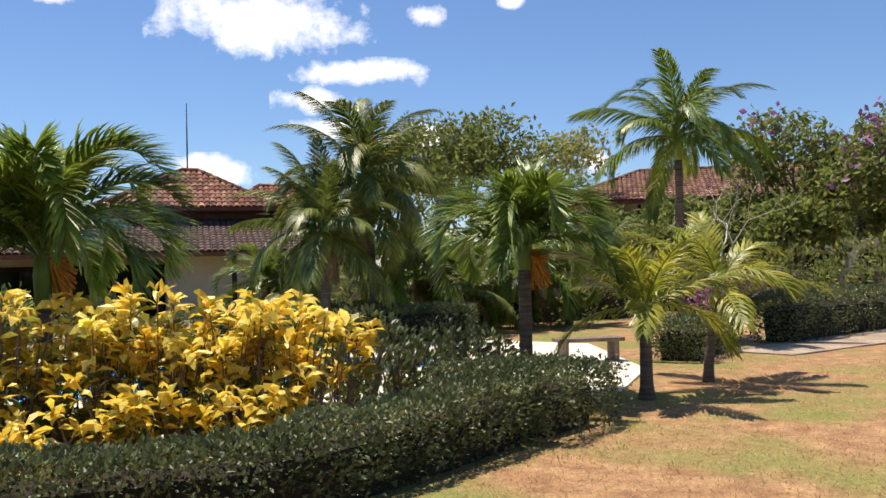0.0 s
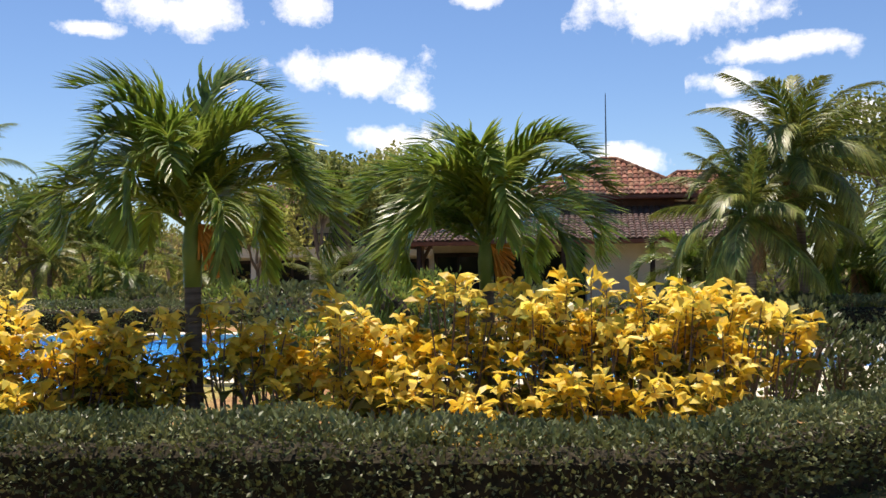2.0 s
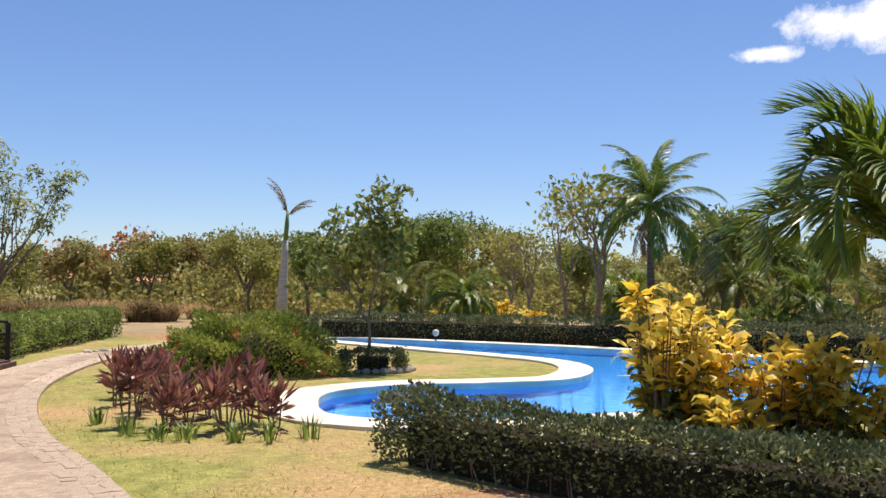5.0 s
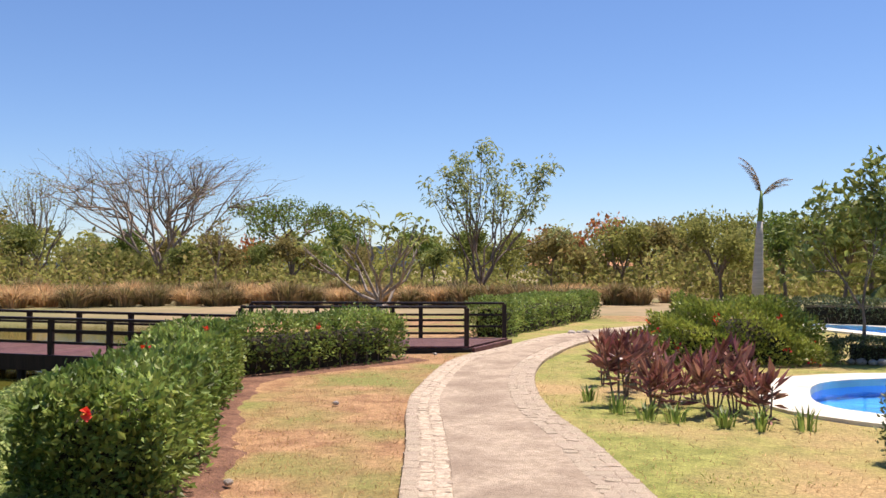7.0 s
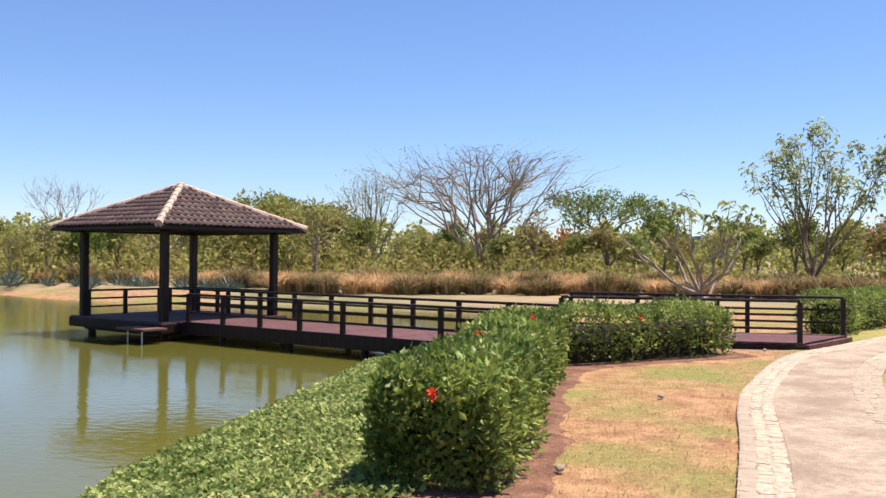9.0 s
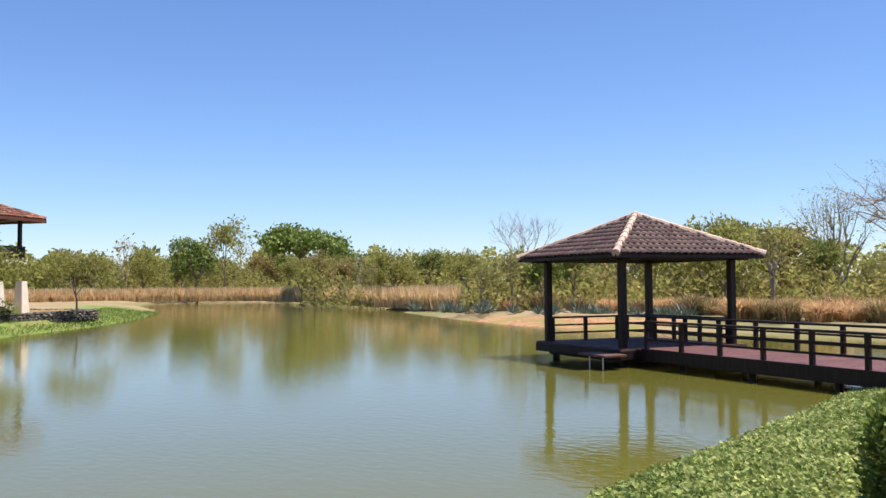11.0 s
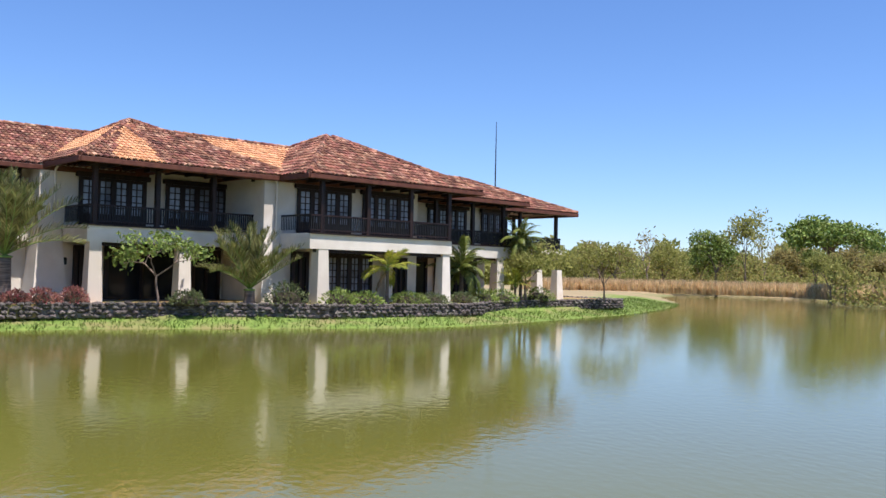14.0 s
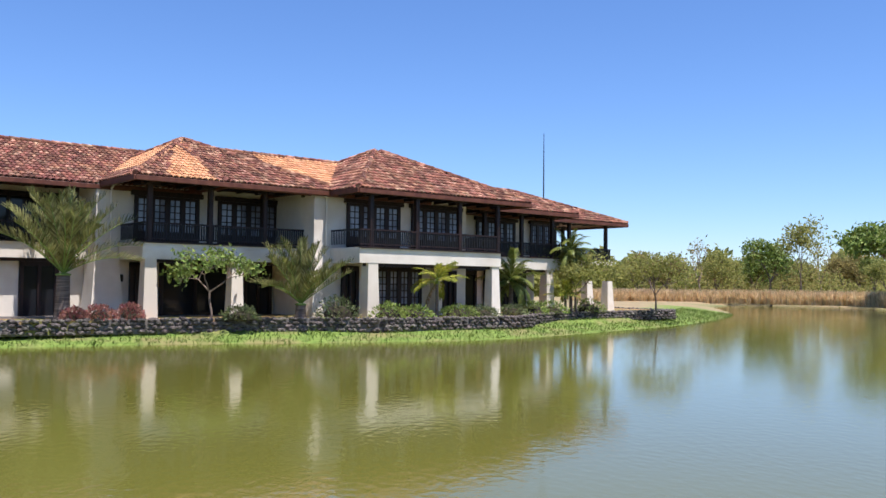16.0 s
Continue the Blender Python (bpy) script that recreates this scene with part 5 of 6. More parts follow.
tree("bare_tree", "thin leafless grey tree", pose(*polar(42.2, 66)), 7.4, 0.6, 0.10, 5, 3, L_wood, 0, 0.3, 0.3, 74, 0.3, M_twig, radius=2.6)
tree("round_green_tree", "broad bright green tree across the pond", pose(*polar(55.7, 112)), 8.6, 1.0, 0.4, 5, 3, L_bright, 22, 0.55, 0.8, 75, 0.2, radius=5.2, flat=0.55)

WOOD = []
for i, (lm, hh, sp, lv, per, ls, cl, first, lab) in enumerate((
        (L_wood, 5.2, 0.75, 4, 23, 0.29, 0.5, 0.25, "dusty green scrub tree"), (L_woodd, 4.8, 0.8, 4, 19, 0.29, 0.5, 0.22, "dull olive half-bare scrub tree"),
        (L_tree, 5.4, 0.7, 4, 23, 0.29, 0.5, 0.22, "leafy green woodland tree"), (L_wood, 4.8, 0.6, 4, 6, 0.24, 0.5, 0.3, "sparse grey-brown dry tree"),
        (L_bright, 5.0, 0.8, 4, 23, 0.29, 0.52, 0.22, "light green woodland tree"), (L_woodd, 6.0, 0.65, 5, 1, 0.35, 0.4, 0.28, "leafless twiggy dry tree"))):
    WOOD.append(tree("woodland_tree", lab, pose(0, 0, -60), hh, sp, 0.13, lv, 3 if lv == 4 else 2, lm, per, ls, cl, 80 + i, first, M_twig if i in (3, 5) else M_bark, group="woodland trees"))
FLAME = tree("flame_tree", "dry tree with orange blossom", pose(*polar(-10.6, 72)), 5.6, 0.7, 0.12, 4, 3, L_woodd, 4, 0.4, 0.5, 90, 0.3, group="flame trees", flowers=L_flame)
copy_thing(FLAME, yaw_m(-7.2, 66, 0, 80, 0.8))
copy_thing(FLAME, yaw_m(12.0, 74, 0, 200, 0.7))
used = set()
rw = np.random.default_rng(91)


def plant_wood(az, d, kind, s):
    m = yaw_m(az, d, -0.05, rw.uniform(0, 360), s)
    if kind not in used:
        used.add(kind)
        WOOD[kind].matrix_basis = m
    else:
        o = copy_thing(WOOD[kind], Matrix.Identity(4))
        o.matrix_basis = m


az = -61.0
while az < 70:
    far = az > 46
    low = 0.85 if 11 < az < 24 else (1.18 if 24 <= az < 36 else (0.8 if 38 < az < 52 else 1.0))
    d = (rw.uniform(132, 160) if az > 56 else rw.uniform(84, 118)) if far else rw.uniform(62, 76)
    plant_wood(az, d, int(rw.choice(6, p=[0.24, 0.2, 0.2, 0.12, 0.14, 0.10])), low * rw.uniform(0.62, 1.12) * ((1.65 if az > 56 else 1.25) if far else 1.0))
    if rw.uniform() < 0.6:
        plant_wood(az + 0.8, d + 12, int(rw.choice(6)), low * rw.uniform(0.9, 1.2))
    az += rw.uniform(1.5, 2.6) * (0.45 if far else 1.0)
for az, d, k, s in ((-38.2, 36, 3, 1.25), (-36.5, 40, 5, 0.95), (-34, 44, 3, 0.95), (-45.8, 40, 2, 0.95), (-48.5, 42, 4, 0.9), (-51.5, 44, 2, 0.85), (-53, 46, 5, 0.7), (-27.5, 50, 4, 1.05), (-30.2, 52, 0, 1.0), (-23.5, 56, 0, 1.0), (-20.5, 58, 4, 1.0), (-17, 60, 0, 0.95), (-25, 56, 4, 1.05), (-33, 48, 3, 0.95), (27.5, 52, 3, 1.0), (30, 60, 0, 1.05), (14, 62, 5, 0.9), (-62, 44, 2, 1.35), (-65.5, 50, 2, 1.4), (-58.5, 50, 0, 1.2)):
    plant_wood(az, d, k, s)

# undergrowth that closes the foot of the woods
r = np.random.default_rng(95)
for lm, cnt, lab in ((L_wood, 46000, "dense dusty green undergrowth"), (L_woodd, 30000, "dry brown undergrowth")):
    a = np.radians(r.uniform(-64, 70, cnt))
    far = np.degrees(a) > 46
    d = np.where(np.degrees(a) > 56, r.uniform(130, 150, cnt), np.where(far, r.uniform(82, 116, cnt), r.uniform(60, 84, cnt)))
    cl = np.floor(np.degrees(a) * 1.3) * 12.9898
    hmax = (1.2 + 2.3 * np.abs(np.sin(cl)) ** 1.3) * np.where(np.abs(np.degrees(a) - 2) < 8, 0.35, np.where(np.degrees(a) > 56, 1.7, 1.0)) + r.normal(0, 0.25, cnt)
    P = np.stack([-d * np.sin(a), d * np.cos(a), r.uniform(0, 1, cnt) ** 1.2 * np.maximum(hmax, 0.6)], 1)
    o = part("undergrowth", Geo().quads(leaves(P, 0.38, 0.6, None, 1, 0, 0.3, r)), lm, None, lab, kind="stuff")
    tagged(o, category="undergrowth")

a = np.radians(np.concatenate([r.uniform(-75, 50, 36000), r.uniform(50, 88, 30000)]))
d = r.uniform(165, 195, len(a))
hmax = 6.6 + 1.4 * np.sin(np.degrees(a) * 0.9) + 1.4 * np.sin(np.degrees(a) * 2.7 + 1)
P = np.stack([-d * np.sin(a), d * np.cos(a), r.uniform(0, 1, len(a)) * hmax], 1)
tagged(part("far_woods", Geo().quads(leaves(P, 1.1, 0.6, None, 1, 0, 0.3, r)), L_wood, None, "far line of dusty green woodland", kind="stuff"), category="woods")

# tussock grass and agaves on the far bank
TUS = []
for i, (lm, h) in enumerate(((L_tus, 1.05), (L_straw, 0.95), (L_tus, 0.85))):
    rq = np.random.default_rng(600 + i)
    root = thing("grass_tussock", "rounded dry brown grass tussock" if i != 1 else "straw-coloured dry grass tussock", "grass", pose(0, 0, -50), group="grass tussocks")
    part("foliage", Geo().quads(tuft(340, h * 1.25, 1.7, 0.05, rq, 0.7)), lm, root)
    TUS.append(root)
tus_used = set()
for row, (d0, a0, a1, st) in enumerate(((45.5, -9, 30, 1.55), (48.5, -12, 34, 1.7), (53, -14, 44, 1.9))):
    for az in np.arange(a0, a1, st):
        az = az + rw.uniform(-0.4, 0.4)
        d = d0 + rw.uniform(-0.8, 0.8) + (max(0, az - 28) * 0.6)
        k = int(rw.choice(3))
        m = yaw_m(az, d, 0, rw.uniform(0, 360), rw.uniform(0.85, 1.2))
        if k not in tus_used:
            tus_used.add(k)
            TUS[k].matrix_basis = m
        else:
            copy_thing(TUS[k], Matrix.Identity(4)).matrix_basis = m
r = np.random.default_rng(97)
ag = thing("agave", "blue-grey spiky agave rosette on the bank", "agave", yaw_m(40.5, 52), group="agaves")
q = Geo()
for i in range(26):
    a, e = i * 2.4, 0.25 + 1.1 * (1 - i / 26)
    q.quads(leaves(np.zeros((1, 3)), 0.72, 0.12, np.array([[math.cos(a), math.sin(a), math.tan(e) * 0.8]]), 0.02, 0, 0.2, r))
part("foliage", q, L_agave, ag)
for i in range(34):
    az = rw.uniform(31, 50)
    copy_thing(ag, Matrix.Identity(4)).matrix_basis = yaw_m(az, 50.5 + max(0, az - 34) * 0.75 + rw.uniform(-2, 2), 0, rw.uniform(0, 360), rw.uniform(0.8, 1.3))
# straw reeds at the pond's far end
r = np.random.default_rng(98)
T = []
for i in range(2800):
    a = r.uniform(46, 74)
    d = np.interp(a, [46, 52, 58, 64, 68, 74], [66, 84, 122, 126, 124, 118]) + r.uniform(0, 5)
    x, y, _ = polar(a, d)
    T.append(tuft(16, 1.9, 1.1, 0.08, r, 0.3) + np.array([x, y, -0.1]))
tagged(part("reeds", Geo().quads(np.concatenate(T)), L_reed, None, "pale straw-coloured reeds at the far shore", kind="stuff"), category="reeds")

# ground-cover on the near bank, and lawn blades
r = np.random.default_rng(99)
x, y = r.uniform(-8.2, -2.6, 80000), r.uniform(4.5, 19, 80000)
d = edge_dist(POND, x, y)
ok = ~inside(POND, x, y) & (d < 3.4)
x, y, d = x[ok], y[ok], d[ok]
P = np.stack([x, y, land(x, y) + r.uniform(0.0, 0.07, len(x))], 1)
tagged(part("ground_cover", Geo().quads(leaves(P, 0.065, 0.7, unit(np.stack([r.normal(size=len(x)), r.normal(size=len(x)), np.full(len(x), 0.35)], 1)), 0.25, 0, 0.3, r)), leafm("creeper_leaf", (0.20, 0.26, 0.06), (0.38, 0.43, 0.14), 0.6, 0.3, 0.4, spec=0.2), None, "leafy green creeper on the pond bank", kind="stuff"), category="ground cover")
x, y = r.uniform(-75, -30, 100000), r.uniform(-18, 36, 100000)
d = edge_dist(POND, x, y)
ok = ~inside(POND, x, y) & (d < 4.2)
x, y = x[ok], y[ok]
h = r.uniform(0.05, 0.17, len(x))
P = np.stack([x, y, land(x, y)], 1)
tip = P + np.stack([r.normal(0, 0.08, len(x)), r.normal(0, 0.08, len(x)), h], 1)
a = r.uniform(0, 3.14, len(x))
w = np.stack([np.cos(a), np.sin(a), 0 * a], 1) * 0.022
tagged(part("shore_grass", Geo().quads(np.stack([P - w, P + w, tip + w * 0.2, tip - w * 0.2], 1)), leafm("shore_blade", (0.095, 0.145, 0.02), (0.19, 0.25, 0.045), 0.7, 0.35, 0.3), None, "lush green grass on the shore", kind="stuff"), category="grass")
# short dry lawn blades
for lm, cnt, lab, sel in ((L_straw, 66000, "short dry straw-coloured lawn grass", 0), (L_grass, 36000, "patches of short green lawn grass", 1)):
    a = np.radians(r.uniform(-125, 25, cnt))
    d = 5.5 + 14 * r.uniform(0, 1, cnt) ** 1.3
    x, y = -d * np.sin(a), d * np.cos(a)
    patch = np.sin(x * 0.9 + 1.3 * np.sin(y * 0.7)) + np.sin(y * 1.1 + x * 0.4)
    ok = ~inside(POND, x, y) & (edge_dist(POND, x, y) > 2.6) & ~inside(POOL, x, y) & (edge_dist(POOL, x, y) > 0.85)
    ok &= ~inside(np.concatenate([PL, PR[::-1]]), x, y) & (x > -2.3) & ~((x > 12.4) & (y > -5.2))
    if not sel:
        ok &= (x < 1.6) | (y < 7.5) | (r.uniform(size=cnt) < 0.35)
    if sel:
        ok &= patch > np.where((x > 1.9) & (y > 8), 0.1, 1.25)
    x, y = x[ok], y[ok]
    P = np.stack([x, y, land(x, y) - 0.005], 1)
    tip = P + np.stack([r.normal(0, 0.025, len(x)), r.normal(0, 0.025, len(x)), r.uniform(0.012, 0.04, len(x))], 1)
    b = r.uniform(0, 3.14, len(x))
    w = np.stack([np.cos(b), np.sin(b), 0 * b], 1) * 0.006
    tagged(part("lawn_grass", Geo().quads(np.stack([P - w, P + w, tip + w * 0.3, tip - w * 0.3], 1)), lm, None, lab, kind="stuff"), category="grass")

# ---- buildings: builders ----
OUTM = Matrix(((BLD_N.x, BLD_U.x, 0, 0), (BLD_N.y, BLD_U.y, 0, 0), (0, 0, 1, 0.45), (0, 0, 0, 1)))  # x outward, y along, z up


def tile_face(geo, a, b, c, d, pick=None, other=None, w=0.24, l=0.42, r=None):
    """Barrel tiles over the roof face with eave a-b and upper edge d-c (d above a); pick(p) sends a tile to other."""
    r = r or np.random.default_rng(5)
    a, b, c, d = (np.array(p, float) for p in (a, b, c, d))
    e = unit(b - a)
    n = unit(np.cross(b - a, (c + d) / 2 - a))
    if n[2] < 0:
        n = -n
    up = unit(np.cross(n, e))
    if up[2] < 0:
        up = -up
    L = np.linalg.norm(b - a)
    H = (c - a) @ up
    dl, cl = (d - a) @ e, (c - a) @ e
    ang = np.linspace(0, math.pi, 5)
    prof = np.stack([np.cos(ang) * w * 0.5, np.sin(ang) * w * 0.33], 1)
    f = [(i, i + 1, 6 + i, 5 + i) for i in range(4)] + [(10 + i, i, i + 1, 11 + i)[::-1] for i in range(4)]
    for k in range(int(L / w)):
        u = (k + 0.5) * w
        for j in range(int(H / l) + 1):
            v = j * l
            lo, hi = dl * (v + l * 0.5) / H, L - (L - cl) * (v + l * 0.5) / H
            if v > H - 0.1 or u < lo - 0.05 or u > hi + 0.05:
                continue
            o = a + e * u + up * (v - 0.05) + n * (0.035 + r.uniform(0, 0.012))
            o2 = o + up * l * 1.08 - n * 0.03
            V = [o + e * x + n * y for x, y in prof] + [o2 + e * x * 0.85 + n * y * 0.85 for x, y in prof] + [o + e * x * 0.8 + n * y * 0.5 for x, y in prof]
            tgt = other if pick and pick(o) else geo
            tgt.add(V, f)


def hip_roof(parent, x0, x1, y0, y1, z0, z1, ry0, ry1, rx, faces=(1, 1, 1, 1), mat=None, pick=None, seed=5, fascia=True, w=0.24, cap=None):
    """A tiled hip roof: x is outward (x1 the front), y along, ridge at x=rx from ry0 to ry1."""
    r = np.random.default_rng(seed)
    A, B, C, D = (x1, y0, z0), (x1, y1, z0), (x0, y1, z0), (x0, y0, z0)
    R0, R1 = (rx, ry0, z1), (rx, ry1, z1)
    g = Geo()
    dz = np.array([0, 0, 0.12])
    pts = [A, B, C, D, R0, R1] + [np.array(p) - dz for p in (A, B, C, D, R0, R1)]
    g.add(pts, [(0, 1, 5, 4), (1, 2, 5), (2, 3, 4, 5), (3, 0, 4), (7, 6, 10, 11), (8, 7, 11), (9, 8, 11, 10), (6, 9, 10)])
    roof = part("roof", g, M_fascia, parent, "barrel-tiled hip roof")
    T, O = Geo(), Geo()
    for on, (p, q, s, t) in zip(faces, ((A, B, R1, R0), (B, C, R1, R1), (C, D, R0, R1), (D, A, R0, R0))):
        if on:
            tile_face(T, p, q, s, t, pick, O, w=w, r=r)
    part("tiles", T, mat or M_tile_red, roof, kind="stuff")
    if O.n:
        part("new_tiles", O, M_tile_new, roof, "bright orange replacement tiles", kind="stuff")
    for p, q in ((A, R0), (B, R1), (C, R1), (D, R0), (R0, R1)):
        p, q = Vector(p), Vector(q)
        if (p - q).length < 0.5:
            continue
        m = max(2, int((p - q).length / 0.45))
        gg = Geo()
        for i in range(m):
            gg.tube([p.lerp(q, i / m) + Vector((0, 0, 0.07)), p.lerp(q, (i + 1.1) / m) + Vector((0, 0, 0.06))], [0.13, 0.11], 7, True)
        part("ridge", gg, cap or mat or M_tile_red, roof, kind="stuff")
    if fascia:
        for p, q in ((A, B), (B, C), (D, A)):
            p, q = Vector(p), Vector(q)
            part("gutter", Geo().beam(p - Vector((0, 0, 0.1)), q - Vector((0, 0, 0.1)), 0.12, 0.2, 0.02), M_fascia, roof)
    return roof


def window(parent, x, y, z, w, h, leaves_n=4, rows=5):
    """French doors in the wall plane at x (outward), centred at y, foot at z: dark leaves, each with two columns of panes."""
    root = part("window", Geo().box((x + 0.03, y, z + h / 2), (0.06, w, h)), M_glass, parent, "dark glazed french doors with curtained panes")
    g = Geo()
    lw = w / leaves_n
    for i in range(leaves_n + 1):
        g.box((x + 0.09, y - w / 2 + i * lw, z + h / 2), (0.07, 0.17 if i in (0, leaves_n) else 0.24, h))
    for zz, hh in ((z + 0.25, 0.5), (z + h - 0.06, 0.14)):
        g.box((x + 0.085, y, zz), (0.06, w, hh))
    part("frame", g, M_darkwood, root)
    for i in range(leaves_n):
        c = y - w / 2 + (i + 0.5) * lw
        part("pane", Geo().box((x + 0.066, c, z + (h + 0.4) / 2), (0.012, lw - 0.2, h - 0.55)), M_curtain, root, "pane with a pale curtain behind it")
    g = Geo()
    for i in range(leaves_n):
        c = y - w / 2 + (i + 0.5) * lw
        g.box((x + 0.082, c, z + (h + 0.4) / 2), (0.02, 0.05, h - 0.5))
        for j in range(1, rows):
            g.box((x + 0.085, c, z + 0.5 + j * (h - 0.6) / rows), (0.02, lw - 0.2, 0.045))
    part("glazing_grid", g, M_darkwood, root, "dark glazing bars", kind="stuff")
    part("lintel", Geo().box((x + 0.12, y, z + h + 0.1), (0.2, w + 0.45, 0.2), 0, 0.02), M_darkwood, root)
    return root


def balcony(parent, x, y0, y1, z, h=0.78, ends=(), post=None):
    root = part("balcony_rail", Geo().box((x, (y0 + y1) / 2, z + h), (0.08, y1 - y0, 0.07)), M_darkwood, parent, "dark balcony balustrade")
    part("bottom_rail", Geo().box((x, (y0 + y1) / 2, z + 0.1), (0.06, y1 - y0, 0.06)), M_darkwood, root)
    g = Geo()
    for y in np.arange(y0 + 0.06, y1, 0.105):
        g.box((x, y, z + h / 2 + 0.05), (0.04, 0.05, h - 0.1))
    for e, xb in ends:
        g.box(((x + xb) / 2, e, z + h), (abs(x - xb), 0.07, 0.07))
        for xx in np.arange(min(x, xb), max(x, xb), 0.13):
            g.box((xx, e, z + h / 2 + 0.05), (0.03, 0.03, h - 0.1))
    part("baluster_infill", g, M_iron, root, kind="stuff")
    return root


def column(parent, x, y, h, w=0.72, top=0.5, lab="battered cream stucco column"):
    """A square column that widens to its foot."""
    g = Geo()
    a, b = w / 2, top / 2
    g.add([(x - a, y - a, -0.1), (x + a, y - a, -0.1), (x + a, y + a, -0.1), (x - a, y + a, -0.1), (x - b, y - b, h), (x + b, y - b, h), (x + b, y + b, h), (x - b, y + b, h)],
          [(3, 2, 1, 0), (4, 5, 6, 7), (0, 1, 5, 4), (1, 2, 6, 5), (2, 3, 7, 6), (3, 0, 4, 7)])
    return part("column", g, M_stucco, parent, lab)


def dark_bay(parent, x, y0, y1, h, z=0.0):
    """A dark timber-framed opening."""
    p = part("door", Geo().box((x, (y0 + y1) / 2, z + h / 2), (0.06, y1 - y0, h)), M_glass, parent, "dark glazed door in deep shade")
    part("door_frame", Geo().box((x + 0.06, (y0 + y1) / 2, z + h - 0.1), (0.1, y1 - y0, 0.22)).box((x + 0.06, y0 + 0.08, z + h / 2), (0.1, 0.16, h)).box((x + 0.06, y1 - 0.08, z + h / 2), (0.1, 0.16, h)).box((x + 0.06, (y0 + y1) / 2, z + h / 2), (0.1, 0.14, h)), M_darkwood, p)
    return p


def wall_box(parent, x0, x1, y0, y1, z0, z1, mat=None):
    return part("wall", Geo().box(((x0 + x1) / 2, (y0 + y1) / 2, (z0 + z1) / 2), (x1 - x0, y1 - y0, z1 - z0)), mat or M_stucco, parent)


# ---- hotel across the pond ----
def hotel():
    b = thing("hotel_building", "two-storey cream hotel with red tile roofs and dark balconies", "building", OUTM)
    part("plinth", Geo().box((-42, 16, -0.4), (11, 56, 0.8)), M_mortar, b)
    # walls: ground floor set back under the upper floor
    wall_box(b, -47, -37.4, 13.02, 38.2, 0, 5.45)
    wall_box(b, -47, -38.6, -12, 13.0, 0, 2.9)
    wall_box(b, -47, -41.0, -12, 13.0, 2.9, 5.4)
    wall_box(b, -38.6, -37.3, 13.02, 13.9, 0, 5.4)
    wall_box(b, -37.4, -34.0, 21.2, 22.0, 0, 5.45)
    wall_box(b, -37.4, -34.0, 22.0, 29.95, 0, 5.45)
    # floor slabs with cream edge beams
    for x0, x1, y0, y1 in ((-37.4, -34.75, 13.95, 21.4), (-37.4, -31.75, 22.05, 30.2), (-37.4, -35.0, 30.2, 38.0), (-41.0, -38.1, -12, 13.0)):
        part("slab", Geo().box(((x0 + x1) / 2, (y0 + y1) / 2, 2.86), (x1 - x0, y1 - y0, 0.2), 0, 0.01), M_stucco, b)
        part("edge_beam", Geo().box((x1 - 0.25, (y0 + y1) / 2, 2.53), (0.5, y1 - y0, 0.46)), M_stucco, b, "cream edge beam over the arcade")
        part("slab_trim", Geo().box((x1 + 0.03, (y0 + y1) / 2, 2.96), (0.1, y1 - y0 + 0.1, 0.07)), M_darkwood, b)
        part("header", Geo().box((x1 - 0.3, (y0 + y1) / 2, 2.23), (0.24, y1 - y0 - 0.9, 0.13)), M_darkwood, b, "dark timber header under the edge beam")
    part("side_beam", Geo().box((-36.1, 14.2, 2.53), (2.2, 0.5, 0.46)), M_stucco, b)
    part("side_beam", Geo().box((-33.0, 22.3, 2.53), (2.0, 0.5, 0.46)), M_stucco, b)
    for x, y, w in ((-35.0, 14.3, 0.52), (-35.0, 18.0, 0.52), (-32.02, 22.77, 0.56), (-32.02, 29.9, 0.5), (-33.4, 27.55, 0.4), (-35.3, 37.1, 0.55), (-38.4, 9.0, 0.6), (-38.4, 5.0, 0.6)):
        column(b, x, y, 2.32, w + 0.08, w - 0.06)
    column(b, -37.65, 13.45, 2.9, 1.36, 0.86, "broad battered corner buttress")
    column(b, -34.3, 21.6, 2.6, 1.4, 0.8, "broad battered corner buttress")
    for x, y in ((-36.3, 41.6), (-36.3, 43.45)):
        column(b, x, y, 1.75, 0.62, 0.42)
    # ground floor openings
    for x, y0, y1 in ((-38.55, 10.5, 12.0), (-38.55, 6.0, 9.0), (-37.3, 14.42, 15.0), (-37.3, 15.7, 18.9), (-37.3, 19.6, 21.0), (-33.95, 22.6, 23.5), (-37.3, 31, 33.6), (-37.3, 34.2, 37.4)):
        dark_bay(b, x, y0, y1, 2.2)
    for y0, y1 in ((0.5, 4.2), (4.6, 8.2), (8.6, 12.7)):
        dark_bay(b, -40.95, y0, y1, 2.15, 3.0)
    window(b, -33.97, 25.75, 0.02, 2.5, 2.1, 4, 5)
    dark_bay(b, -33.95, 28.45, 29.25, 2.1)
    # added dark panel in place of the arcade's inner shade
    part("interior_shade", Geo().box((-37.33, 30.3, 1.1), (0.08, 0.9, 2.2)), M_darkwood, b, "dark panel standing for shade inside the arcade")
    part("wall_lamp", Geo().box((-37.3, 14.1, 1.55), (0.14, 0.14, 0.3), 0, 0.03), M_iron, b)
    part("downpipe", Geo().tube([(-37.22, 13.6, 1.4), (-37.22, 13.6, 5.2), (-37.0, 13.6, 5.3)], 0.05, 6), M_stucco, b, "pale rain downpipe")
    part("downpipe", Geo().tube([(-33.85, 21.75, 2.6), (-33.85, 21.75, 5.1), (-33.7, 21.5, 5.3)], 0.05, 6), M_stucco, b, "pale rain downpipe")
